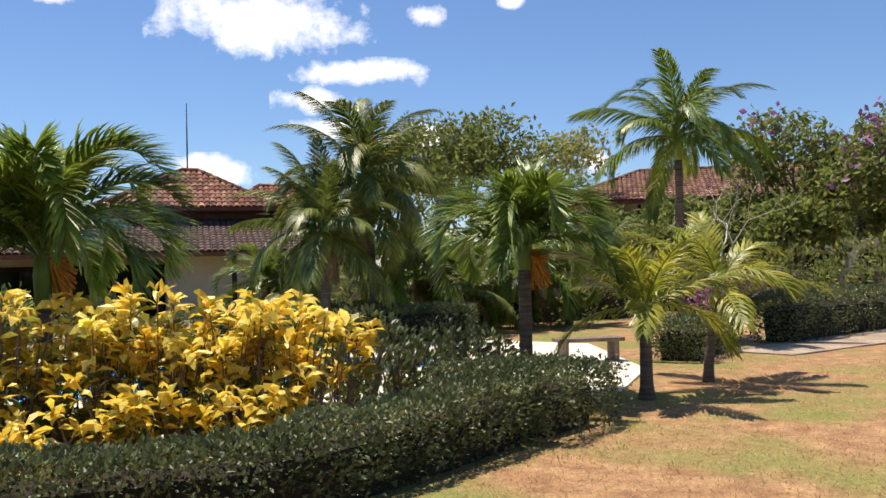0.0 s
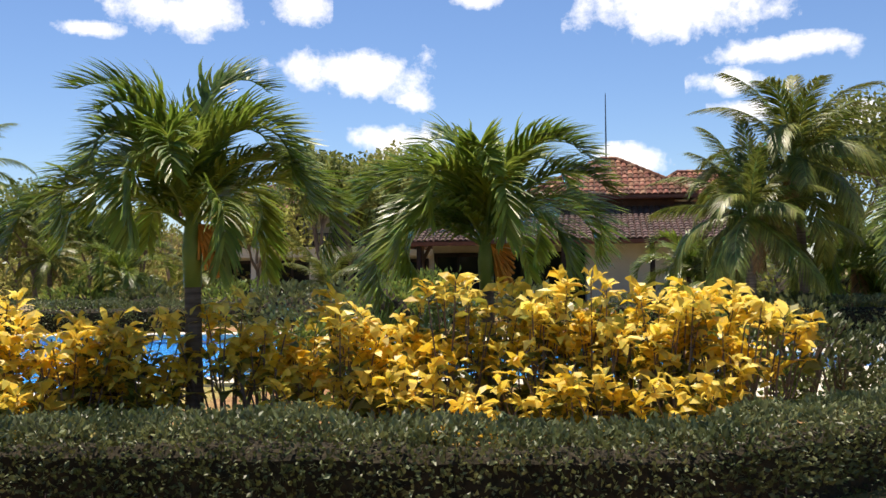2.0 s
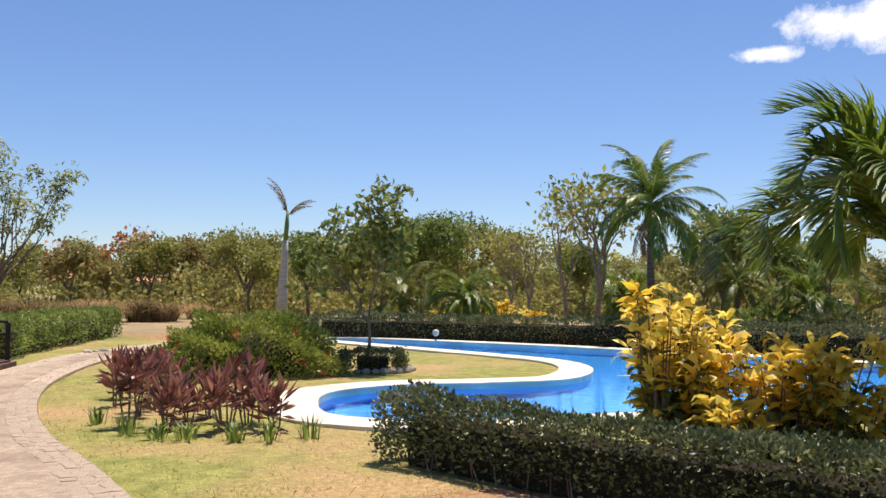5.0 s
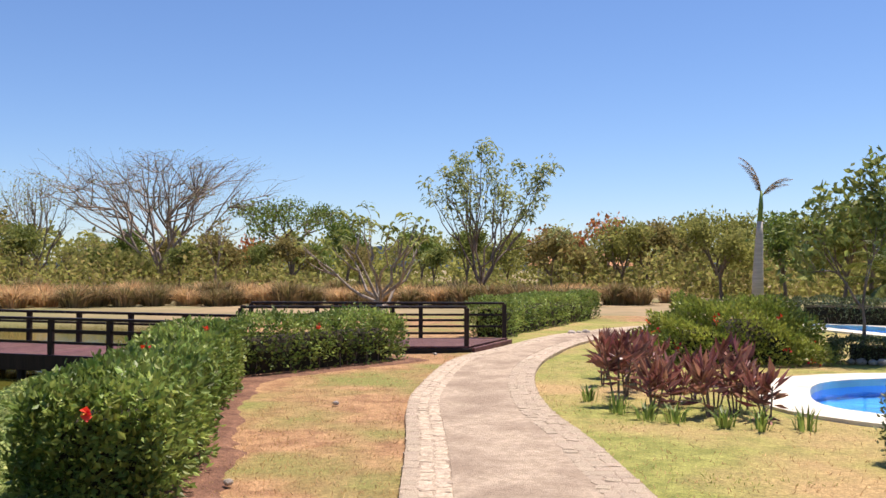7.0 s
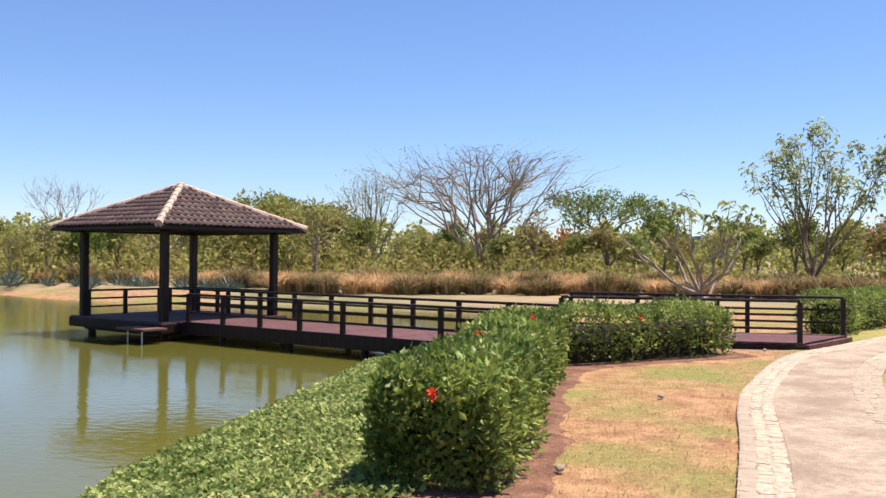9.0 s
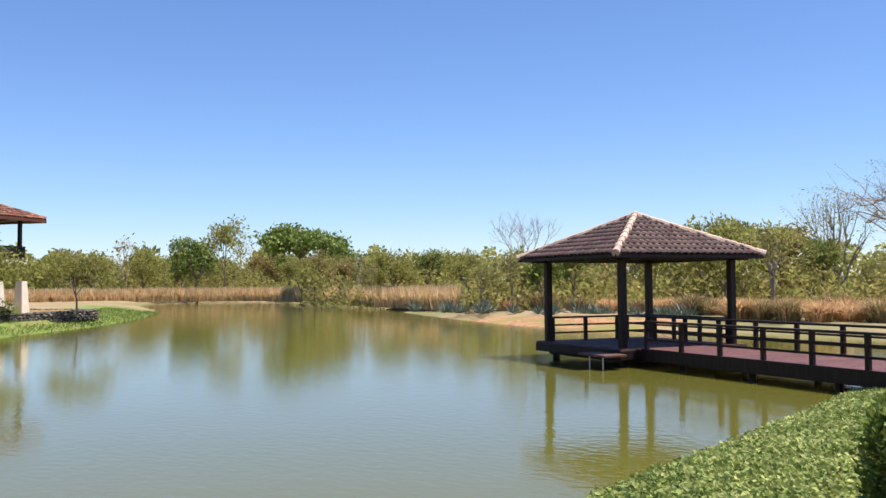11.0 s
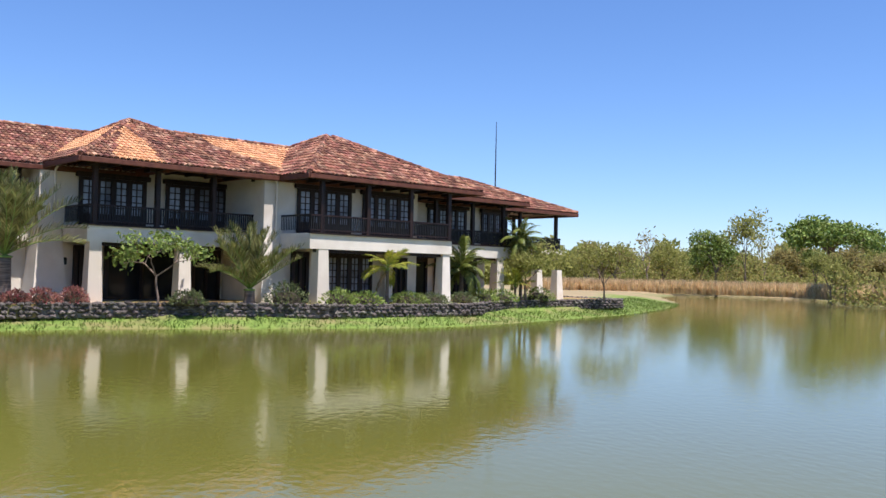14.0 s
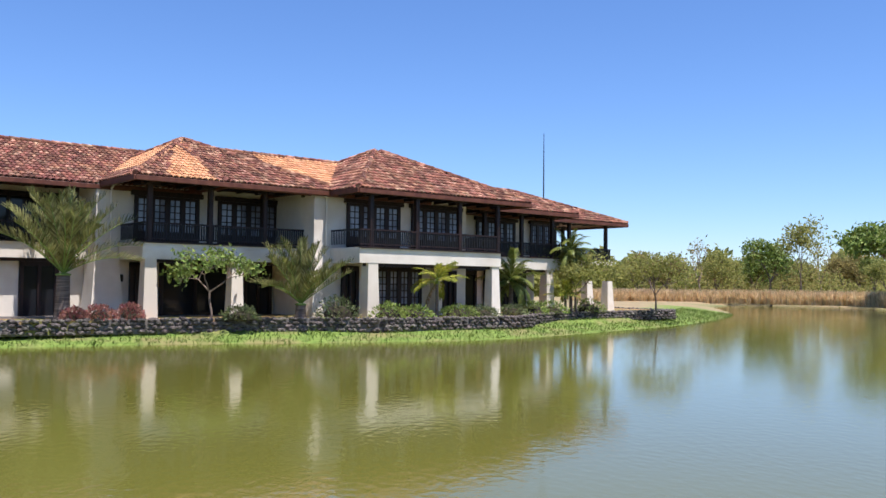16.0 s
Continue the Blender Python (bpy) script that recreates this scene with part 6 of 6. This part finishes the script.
    # upper doors
    for x, y, w in ((-37.38, 16.0, 2.7), (-37.38, 19.8, 2.8), (-33.98, 24.3, 2.8), (-33.98, 27.95, 2.8), (-37.38, 35.1, 2.8), (-37.38, 38.9, 2.0)):
        window(b, x, y, 3.02, w, 1.98)
    balcony(b, -34.85, 14.05, 21.4, 3.0, 0.72, ends=((14.05, -37.3),))
    balcony(b, -31.85, 22.1, 30.15, 3.0, 0.72, ends=((22.1, -34.0), (30.15, -35.1)))
    balcony(b, -35.1, 30.2, 38.0, 3.0, 0.72)
    balcony(b, -38.2, -11, 12.6, 3.0, 0.72)
    # dark posts from balcony to eave
    for x, y in ((-34.9, 14.25), (-34.9, 16.8), (-34.9, 19.3), (-34.9, 21.55), (-31.9, 22.72), (-31.9, 25.2), (-31.9, 27.7), (-31.9, 30.1), (-35.1, 32.2), (-35.1, 34.9), (-35.1, 37.3), (-37.2, 41.0), (-37.4, 44.6), (-38.2, 12.5), (-38.2, 8.4), (-38.2, 4.2), (-41, 44.6)):
        part("post", Geo().box((x, y, 4.15), (0.2, 0.2, 2.4), 0, 0.02).box((x, y, 5.26), (0.22, 0.8, 0.13)), M_darkwood, b)
    # open terrace at the end
    part("terrace_slab", Geo().box((-41, 41.6, 2.86), (7.8, 6.6, 0.22)), M_stucco, b)
    balcony(b, -37.2, 38.3, 44.8, 3.0, 0.72)
    part("terrace_wall", Geo().box((-45, 42, 1.4), (1.0, 7, 2.8)), M_stucco, b)
    # rafters and boarding under the eaves
    g = Geo()
    for x, y0, y1 in ((-34.4, 14, 21.2), (-32.1, 22.2, 31.4), (-34.9, 31, 38.2), (-37.3, 38.6, 44.4), (-38.0, 0, 12.4)):
        for y in np.arange(y0, y1, 0.9):
            g.box((x - 0.6, y, 5.30), (1.8, 0.1, 0.14))
    part("eave_framing", g, M_darkwood, b, kind="stuff")
    # roofs: long rear wing, joining saddle, far wings, then the two hipped fronts
    hip_roof(b, -48, -37.3, -14, 17.5, 5.33, 7.6, -14, 17.5, -43.3, (1, 0, 0, 0), seed=1)
    hip_roof(b, -44, -33.75, 17.0, 27.5, 5.39, 7.40, 17.0, 27.5, -38.7, (1, 0, 0, 0), pick=lambda p: p[1] > 20.35 + (p[2] - 5.4) * 0.15, seed=7)
    hip_roof(b, -48, -34.3, 20.5, 38.6, 5.42, 7.45, 26, 33.5, -40.2, (1, 1, 0, 0), seed=2)
    hip_roof(b, -47, -36.6, 32, 45.8, 5.36, 7.35, 34, 40.4, -41.5, (1, 1, 0, 0), seed=6)
    hip_roof(b, -46, -33.7, 13.2, 22.6, 5.42, 7.93, 17.75, 17.85, -40.0, (1, 1, 0, 1), pick=lambda p: (p[1] - 13.2 < (-33.7 - p[0]) * 0.72 and p[2] > 5.95 and p[0] < -34.6) or (p[1] - 13.2 >= (-33.7 - p[0]) * 0.72 and 14.5 + (p[2] - 5.42) * 1.2 < p[1] < 16.5 + (p[2] - 5.42) * 0.45), seed=3)
    hip_roof(b, -44, -31.5, 21.8, 32.0, 5.42, 7.98, 26.5, 26.9, -37.0, (1, 1, 0, 1), seed=4)
    return b


hotel()
mast = thing("lightning_mast", "thin grey lightning mast behind the roof", "mast", pose(*polar(75.8, 62.0)))
part("pole", Geo().tube([(0, 0, 0), (0, 0, 9), (0, 0, 12.2)], [0.06, 0.045, 0.02], 6), M_iron, mast)


def lava_wall():
    """Dry-laid black stone retaining wall before the hotel."""
    root = thing("stone_wall", "low retaining wall of black lava stone", "wall", kind="structure")
    line = []
    for s, d in ((-8, -34.3), (6, -34.2), (14, -33.7), (20, -32.2), (23, -30.7), (30.5, -30.6), (33, -32.2), (38, -34.0), (44, -34.6), (48.5, -35.2), (49.8, -37), (49.6, -41)):
        p = BLD_N * d + BLD_U * s
        line.append((p.x, p.y))
    line = smooth_line(line, 6)
    g = Geo()
    k = len(line)
    back = offset(line, 0.5)
    V = [(x, y, -0.1) for x, y in line] + [(x, y, 0.44) for x, y in line] + [(x, y, 0.44) for x, y in back] + [(x, y, -0.1) for x, y in back]
    g.add(V, [(i, i + 1, k + i + 1, k + i)[::-1] for i in range(k - 1)] + [(k + i, k + i + 1, 2 * k + i + 1, 2 * k + i)[::-1] for i in range(k - 1)])
    part("mortar_core", g, M_mortar, root)
    r = np.random.default_rng(31)
    seg = np.hypot(*np.diff(line, axis=0).T)
    cum = np.concatenate([[0], np.cumsum(seg)])
    bm = bmesh.new()
    bmesh.ops.create_icosphere(bm, subdivisions=1, radius=1.0)
    for v in bm.verts:
        v.co *= 1 + 0.2 * noise.noise(v.co * 2.1 + Vector((3, 1, 7)))
    me = bpy.data.meshes.new("stone")
    bm.to_mesh(me)
    bm.free()
    me.materials.append(M_lava)
    rest = Geo()
    vs, fs = np.array([v.co for v in me.vertices]), [tuple(p.vertices) for p in me.polygons]
    count = 0
    for row in range(4):
        u = r.uniform(0, 0.3)
        while u < cum[-1]:
            w = r.uniform(0.2, 0.42)
            x, y = np.interp(u, cum, line[:, 0]), np.interp(u, cum, line[:, 1])
            h = 0.085 + r.uniform(-0.01, 0.02)
            m = pose(x + r.normal(0, 0.03), y + r.normal(0, 0.03), -0.02 + row * 0.145 + r.normal(0, 0.015), r.uniform(-15, 15), r.uniform(-15, 15), math.degrees(math.atan2(BLD_U.y, BLD_U.x)) + r.uniform(-25, 25)) @ Matrix.Diagonal((w * 0.58, 0.15, h, 1))
            if row >= 2 and 18 < u < 50 and count < 290:
                o = part("stone", me, None, root)
                o.matrix_basis = m
                count += 1
            else:
                rest.add(vs @ np.array(m.to_3x3()).T + np.array(m.translation), fs)
            u += w * 0.98
    part("stones", rest, surf("black_lava_stone_rest", (0.06, 0.05, 0.044), (0.17, 0.145, 0.12), 7.0, 0.95, 0.8, 25, rand="island", vary=0.4), root, kind="stuff")


lava_wall()


def hp(s, d, z=0.42):
    p = BLD_N * d + BLD_U * s
    return (p.x, p.y, z)


# terrace soil behind the stone wall
g = Geo()
pts = [(-8, -34.4), (6, -34.3), (14, -33.8), (20, -32.4), (23, -30.9), (30.5, -30.8), (33, -32.4), (38, -34.2), (44, -34.8), (48.3, -35.5), (49, -40), (-8, -40)]
g.sheet([hp(*q)[:2] for q in pts][::-1], 0.43, 0.5)
tagged(part("terrace", g, M_lawn, None, "planted terrace behind the stone wall", kind="structure"), category="terrace")
# plants before the hotel
palm("date_palm", "grey-green date palm before the hotel", hp(11.15, -35.2, 0.4), 1.75, (0.30, 0.24), None, F_date, 34, (89, 34), (0, 0), None, 0.1, 1.22, seed=31, group="date palms")
palm("date_palm", "grey-green date palm beside the arcade", hp(20.0, -33.0, 0.4), 0.65, (0.25, 0.2), None, F_date, 30, (89, 34), (0, 0), None, 0.1, 1.02, seed=32, group="date palms")
palm("young_coconut_palm", "small bright green palm before the hotel", hp(25.9, -31.3, 0.4), 1.65, (0.09, 0.07), None, F_young, 11, (75, -5), (0, 0), None, 0.15, 0.72, seed=33, dead=F_dead, ndead=1)
palm("garden_palm", "bushy green palm at the hotel corner", hp(32.4, -33.3, 0.4), 1.75, (0.12, 0.1), None, F_coco, 26, (87, -30), (0, 0), None, 0.1, 0.56, seed=34, group="garden palms")
palm("garden_palm", "yellow-green small palm at the hotel corner", hp(37.2, -34.0, 0.4), 0.9, (0.08, 0.07), None, F_young, 10, (80, 5), (0, 0), None, 0.1, 0.7, seed=35, group="garden palms")
palm("garden_palm", "tall leafy palm against the hotel balcony", hp(38.3, -34.6, 0.4), 3.5, (0.10, 0.08), None, F_coco, 22, (87, -35), (0, 0), None, 0.2, 0.5, seed=36, group="garden palms")
tree("young_shade_tree", "small flat-topped bright green tree", pose(*hp(16.3, -33.6, 0.4)), 2.75, 1.0, 0.05, 4, 3, L_bright, 9, 0.20, 0.2, 37, 0.34, radius=1.7, flat=0.8)
tree("young_shade_tree", "bushy olive tree at the hotel corner", pose(*hp(38.4, -34.3, 0.4)), 3.4, 0.8, 0.08, 4, 3, L_wood, 26, 0.2, 0.3, 38, 0.3, radius=1.7)
tree("young_shade_tree", "small olive-leaved tree on the shore", pose(*hp(45.5, -34.2, 0.4)), 3.3, 0.9, 0.07, 4, 3, L_wood, 12, 0.22, 0.3, 39, 0.35)
for i, (s, d, rx, h, lm) in enumerate(((12.2, -34.3, 0.55, 0.5, L_cord), (11.3, -34.4, 0.45, 0.42, L_cord), (13.3, -34.2, 0.5, 0.55, L_cord), (21.3, -32.2, 0.9, 0.85, L_hedge), (23.3, -31.4, 0.8, 0.6, L_hib), (24.6, -31.2, 0.8, 0.5, L_hib), (27.2, -31.3, 0.9, 0.5, L_hib), (28.6, -31.3, 0.8, 0.45, L_hedge), (33.8, -33.2, 0.9, 0.6, L_hib), (35.6, -33.7, 1.0, 0.6, L_hib), (39.8, -34.6, 0.9, 0.7, L_hib), (17.2, -32.9, 0.7, 0.5, L_hedge), (31.2, -32.0, 0.7, 0.5, L_hedge))):
    shrub("low_shrub", "low clipped green shrub behind the stone wall" if lm is not L_cord else "reddish ti shrubs behind the stone wall", Matrix.Translation(hp(s, d)), rx, rx, h, lm, 500, 0.14, 700 + i, group="terrace shrubs", width=0.4)

# ---- poolside buildings ----


def facing(az, d, turn=0.0, z=0.0):
    """Local x points to the camera, y to the right of the view reversed."""
    return Matrix.Translation(polar(az, d, z)) @ Matrix.Rotation(radians(az - 90 + turn), 4, "Z")


def pavilion():
    b = thing("poolside_building", "low beige building with grey and red tile roofs", "building", facing(-79, 43, 0))
    wall_box(b, -9, -1.6, -0.4, 8.5, 0, 3.0, M_stucco)
    wall_box(b, -9, -5.2, -8.5, -0.4, 0, 3.0, M_stucco)
    wall_box(b, -9, -4.2, -2.6, 4.0, 3.0, 5.4, M_fascia)
    for y in (-8.2, -4.4, -1.4, 2.6, 6.0, 9.0):
        part("post", Geo().box((0.2, y, 1.4), (0.22, 0.22, 2.9), 0, 0.02), M_darkwood, b)
    for x, y0, y1 in ((-5.15, -8.4, -5.8), (-5.15, -5.6, -3.0), (-5.15, -2.8, -0.5), (-1.55, 4.6, 6.6)):
        dark_bay(b, x, y0, y1, 2.5)
    hip_roof(b, -10, 1.0, -9.6, 9.8, 2.95, 4.75, -5, 5.2, -4.5, (1, 1, 0, 1), M_tile_dark_i, seed=11, w=0.28, cap=M_tile_dark)
    hip_roof(b, -10, -3.2, -3.6, 5.0, 5.25, 7.35, 0.4, 1.2, -6.4, (1, 1, 0, 1), M_tile_red, seed=12, w=0.28)
    hip_roof(b, -13, -5.4, 2.5, 8.6, 5.3, 6.75, 4.5, 6.5, -8.5, (1, 1, 0, 0), M_tile_red, seed=13, w=0.28)
    m = thing("lightning_mast", "thin grey lightning mast behind the roof", "mast", pose(*polar(-79.8, 52)))
    part("pole", Geo().tube([(0, 0, 0), (0, 0, 9), (0, 0, 11.4)], [0.05, 0.04, 0.02], 6), M_iron, m)


pavilion()


def wing(m, length, label, floors=5.4, roofmat=None):
    b = thing("hotel_wing", label, "building", m)
    h = length / 2
    wall_box(b, -8, -1.8, -h, h, 0, floors)
    part("slab", Geo().box((-0.9, 0, 3.0), (1.9, 2 * h, 0.24)), M_stucco, b)
    part("edge_beam", Geo().box((-0.2, 0, 2.7), (0.45, 2 * h, 0.42)), M_stucco, b)
    n = int(length / 3.6)
    for i in range(n + 1):
        y = -h + i * 2 * h / n
        column(b, -0.25, y, 2.5, 0.6, 0.5)
        part("post", Geo().box((-0.2, y, 4.2), (0.2, 0.2, 2.4), 0, 0.02), M_darkwood, b)
        if i < n:
            dark_bay(b, -1.75, y + 0.7, y + 3.0, 2.3)
            window(b, -1.78, y + 1.8, 3.15, 2.0, 1.8)
    balcony(b, -0.1, -h, h, 3.15)
    hip_roof(b, -9.5, 0.9, -h - 1, h + 1, floors, floors + 2.1, -h + 4, h - 4, -4.3, (1, 1, 0, 1), roofmat or M_tile_shaded, seed=21, w=0.28)
    return b


wing(facing(-113.5, 54, 8), 19, "two-storey hotel wing with red tiles behind trees", 5.6)
wing(facing(-61.6, 58, -22), 16, "two-storey hotel wing shaded by trees", 5.4)

# ---- trees round the pool buildings ----
for i, (az, d, h, sp, lm, per, lab) in enumerate(((-97.5, 46, 9.6, 0.8, L_tree, 12, "tall leafy tree behind the pool buildings"), (-101.5, 52, 9.8, 0.75, L_wood, 9, "tall thin-leaved tree behind the palms"), (-93.5, 56, 8.8, 0.8, L_tree, 10, "leafy green tree beyond the pool buildings"),
                                     (-118.5, 44, 8.2, 0.85, L_tree, 13, "dense green tree beside the hotel wing"), (-122.5, 40, 7.6, 0.9, L_tree, 13, "dense green tree beside the hotel wing"), (-116.2, 40, 4.2, 0.8, L_tree, 12, "leafy green tree before the hotel wing"), (-68.2, 50, 7.9, 0.8, L_wood, 12, "green tree between the buildings"), (-63.8, 46, 6.8, 0.8, L_tree, 12, "green tree between the buildings"), (-110.2, 45, 4.6, 0.9, L_tree, 13, "low leafy tree before the hotel wing"), (-113.6, 44, 5.0, 0.9, L_tree, 13, "low leafy tree before the hotel wing"), (-107.2, 42, 4.0, 0.9, L_tree, 13, "low leafy tree before the hotel wing"))):
    tree("garden_tree", lab, pose(*polar(az, d)), h, sp, 0.2, 5, 3, lm, 24 if per > 12 else (20 if per > 11 else 15), 0.32, 0.55, 800 + i, 0.25, group="garden trees", flowers=L_purple if i == 3 or i == 4 else None)
tree("bare_shrub_tree", "bare white-branched small tree", pose(*polar(-111.8, 34)), 5.0, 1.0, 0.09, 5, 2, L_wood, 0, 0.3, 0.3, 830, 0.3, M_white)
for i, (az, d, rx, h, lm) in enumerate(((-66, 28, 1.4, 1.5, L_hib), (-69, 30, 1.6, 1.6, L_hib), (-60, 30, 1.5, 1.3, L_hedge), (-57, 32, 1.6, 1.3, L_hib), (-75, 30, 1.4, 1.2, L_hedge), (-86, 34, 1.4, 1.3, L_hedge), (-94, 31, 1.8, 2.2, L_hib), (-91.5, 33, 2.0, 2.6, L_tree), (-96.5, 32, 1.9, 2.4, L_tree), (-89.5, 36, 2.0, 2.2, L_tree), (-101.5, 33, 1.9, 2.3, L_hib), (-99, 34, 1.6, 1.6, L_hib), (-104.5, 34, 1.8, 2.6, L_bright), (-106.8, 38, 1.8, 3.0, L_wood), (-113, 36, 1.8, 1.8, L_purple), (-116, 34, 1.8, 2.4, L_tree), (-120, 32, 2.0, 2.6, L_tree), (-123, 30, 2.2, 3.0, L_tree), (-52, 34, 1.6, 1.2, L_hedge), (-48, 36, 1.6, 1.2, L_hib), (-109, 40, 2.0, 2.6, L_tree))):
    shrub("garden_shrub", "leafy garden shrub with purple bracts" if lm is L_purple else "leafy green garden shrub by the buildings", yaw_m(az, d), rx, rx, h, lm, 900, 0.2, 900 + i, group="garden shrubs")
# trees that close the view behind the pool, out of the walk's sight
for i, az in enumerate((-128, -135, -142, 125, 135, 145, 155, 165, 175, -175, -165, -155)):
    m = yaw_m(az, 48 + (i % 3) * 5, 0, i * 70, 1.3)
    copy_thing(WOOD[i % 3], Matrix.Identity(4)).matrix_basis = m

# small bench by the pool and far red roof
bench = thing("pool_bench", "low weathered wooden bench on the pool deck", "bench", facing(-104.0, 18.0, 20, 0.035))
part("seat", Geo().box((0, 0, 0.42), (0.5, 1.3, 0.07), 0, 0.01), M_bark, bench)
for y in (-0.5, 0.5):
    part("leg", Geo().box((0, y, 0.2), (0.42, 0.09, 0.4), 0, 0.01), M_bark, bench)
for az_, d_ in ((-28.4, 31.4), (-21.0, 31.8)):
    gl = thing("garden_light", "small pale globe garden light by the pool", "garden light", pose(*polar(az_, d_)), group="garden lights")
    part("stake", Geo().tube([(0, 0, -0.05), (0, 0, 0.22)], 0.03, 6), M_iron, gl)
    part("globe", Geo().tube([(0, 0, 0.2), (0, 0, 0.24), (0, 0, 0.32), (0, 0, 0.40), (0, 0, 0.43)], [0.04, 0.09, 0.12, 0.09, 0.02], 10), M_white, gl, smooth=True)
cot = thing("far_cottage", "distant cottage with a pale red roof", "house", facing(-8.6, 88))
wall_box(cot, -3, 3, -4, 4, 0, 2.2)
part("roof", Geo().add([(-4, -5, 2.2), (4, -5, 2.2), (4, 5, 2.2), (-4, 5, 2.2), (0, -2, 3.7), (0, 2, 3.7)], [(1, 2, 5, 4), (2, 3, 5), (3, 0, 4, 5), (0, 1, 4), (3, 2, 1, 0)]), M_tile_new, cot)

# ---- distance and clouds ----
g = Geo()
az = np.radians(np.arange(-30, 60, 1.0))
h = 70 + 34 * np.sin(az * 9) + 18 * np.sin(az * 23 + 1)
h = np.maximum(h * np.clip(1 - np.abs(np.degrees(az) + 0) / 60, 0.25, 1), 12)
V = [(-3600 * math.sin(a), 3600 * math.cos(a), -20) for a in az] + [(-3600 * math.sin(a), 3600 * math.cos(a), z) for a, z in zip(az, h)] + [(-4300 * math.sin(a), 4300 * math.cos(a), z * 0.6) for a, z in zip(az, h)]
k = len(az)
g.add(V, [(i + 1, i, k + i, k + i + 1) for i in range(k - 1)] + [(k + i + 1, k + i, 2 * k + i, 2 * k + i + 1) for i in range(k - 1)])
# the air's blue haze is painted into the hills' base colour
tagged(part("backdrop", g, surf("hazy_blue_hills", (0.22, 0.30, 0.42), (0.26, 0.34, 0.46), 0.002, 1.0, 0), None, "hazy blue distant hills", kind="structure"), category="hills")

# flat cloud cards: sunlit white is given by emission, masked with noise
M_cloud = bpy.data.materials.new("white_cloud")
M_cloud.use_nodes = True
N_, L_ = M_cloud.node_tree.nodes, M_cloud.node_tree.links
N_.remove(N_["Principled BSDF"])
tc = N_.new("ShaderNodeTexCoord")
mp = N_.new("ShaderNodeMapping")
mp.inputs["Location"].default_value = (-1, -1, 0)
mp.inputs["Scale"].default_value = (2, 2, 0)
ln = N_.new("ShaderNodeVectorMath")
ln.operation = "LENGTH"
oi = N_.new("ShaderNodeObjectInfo")
va = N_.new("ShaderNodeVectorMath")
va.operation = "ADD"
sc = N_.new("ShaderNodeVectorMath")
sc.operation = "SCALE"
cb = N_.new("ShaderNodeCombineXYZ")
no = N_.new("ShaderNodeTexNoise")
no.inputs["Scale"].default_value, no.inputs["Detail"].default_value, no.inputs["Roughness"].default_value = 0.010, 9.0, 0.64
mu = N_.new("ShaderNodeMath")
mu.operation = "MULTIPLY_ADD"
mu.inputs[1].default_value = 2.3
ad = N_.new("ShaderNodeMath")
ad.operation = "SUBTRACT"
rp = N_.new("ShaderNodeMapRange")
em = N_.new("ShaderNodeEmission")
em.inputs["Color"].default_value, em.inputs["Strength"].default_value = (1.0, 0.99, 0.97, 1), 1.05
tp = N_.new("ShaderNodeBsdfTransparent")
mx = N_.new("ShaderNodeMixShader")
L_.new(tc.outputs["Generated"], mp.inputs["Vector"])
L_.new(mp.outputs["Vector"], ln.inputs[0])
L_.new(oi.outputs["Random"], cb.inputs["X"])
L_.new(cb.outputs[0], sc.inputs[0])
sc.inputs["Scale"].default_value = 9000.0
L_.new(tc.outputs["Object"], va.inputs[0])
L_.new(sc.outputs[0], va.inputs[1])
L_.new(va.outputs[0], no.inputs["Vector"])
L_.new(no.outputs["Fac"], mu.inputs[0])
mu.inputs[2].default_value = -0.55
L_.new(mu.outputs[0], ad.inputs[0])
L_.new(ln.outputs["Value"], ad.inputs[1])
L_.new(ad.outputs[0], rp.inputs["Value"])
rp.inputs["From Min"].default_value, rp.inputs["From Max"].default_value = -0.32, 0.30
L_.new(rp.outputs["Result"], mx.inputs["Fac"])
L_.new(tp.outputs[0], mx.inputs[1])
L_.new(em.outputs[0], mx.inputs[2])
L_.new(mx.outputs[0], N_["Material Output"].inputs["Surface"])
CLOUDS = [(-63.8, 12.0, 420, 140), (-68.0, 10.4, 103, 73), (-84.3, 15.6, 531, 192), (-53.7, 15.2, 369, 132), (-60.7, 15.9, 162, 132), (-71.9, 16.5, 132, 66), (-90.6, 12.5, 398, 73), (-87.4, 10.8, 207, 73), (-88.2, 9.1, 177, 66), (-81.3, 6.3, 266, 103), (-67.0, 7.8, 280, 111), (-94.6, 8.4, 118, 103), (-94.6, 15.8, 96, 66), (-48.4, 14.0, 162, 44), (-100.0, 16.5, 89, 44), (-105.0, 6.5, 89, 73)]
for az, el, w, h in CLOUDS:
    D = 2200.0
    me = Geo().add([(-w / 2, -h / 2, 0), (w / 2, -h / 2, 0), (w / 2, h / 2, 0), (-w / 2, h / 2, 0)], [(0, 1, 2, 3)]).mesh("cloud", M_cloud)
    o = tagged(new("cloud", me), "small white fair-weather cloud", "cloud", "clouds", "structure")
    p = Vector(polar(az, D * math.cos(radians(el)), 1.8 + D * math.sin(radians(el))))
    o.matrix_basis = look(p, p * 2)
    o.visible_shadow = False
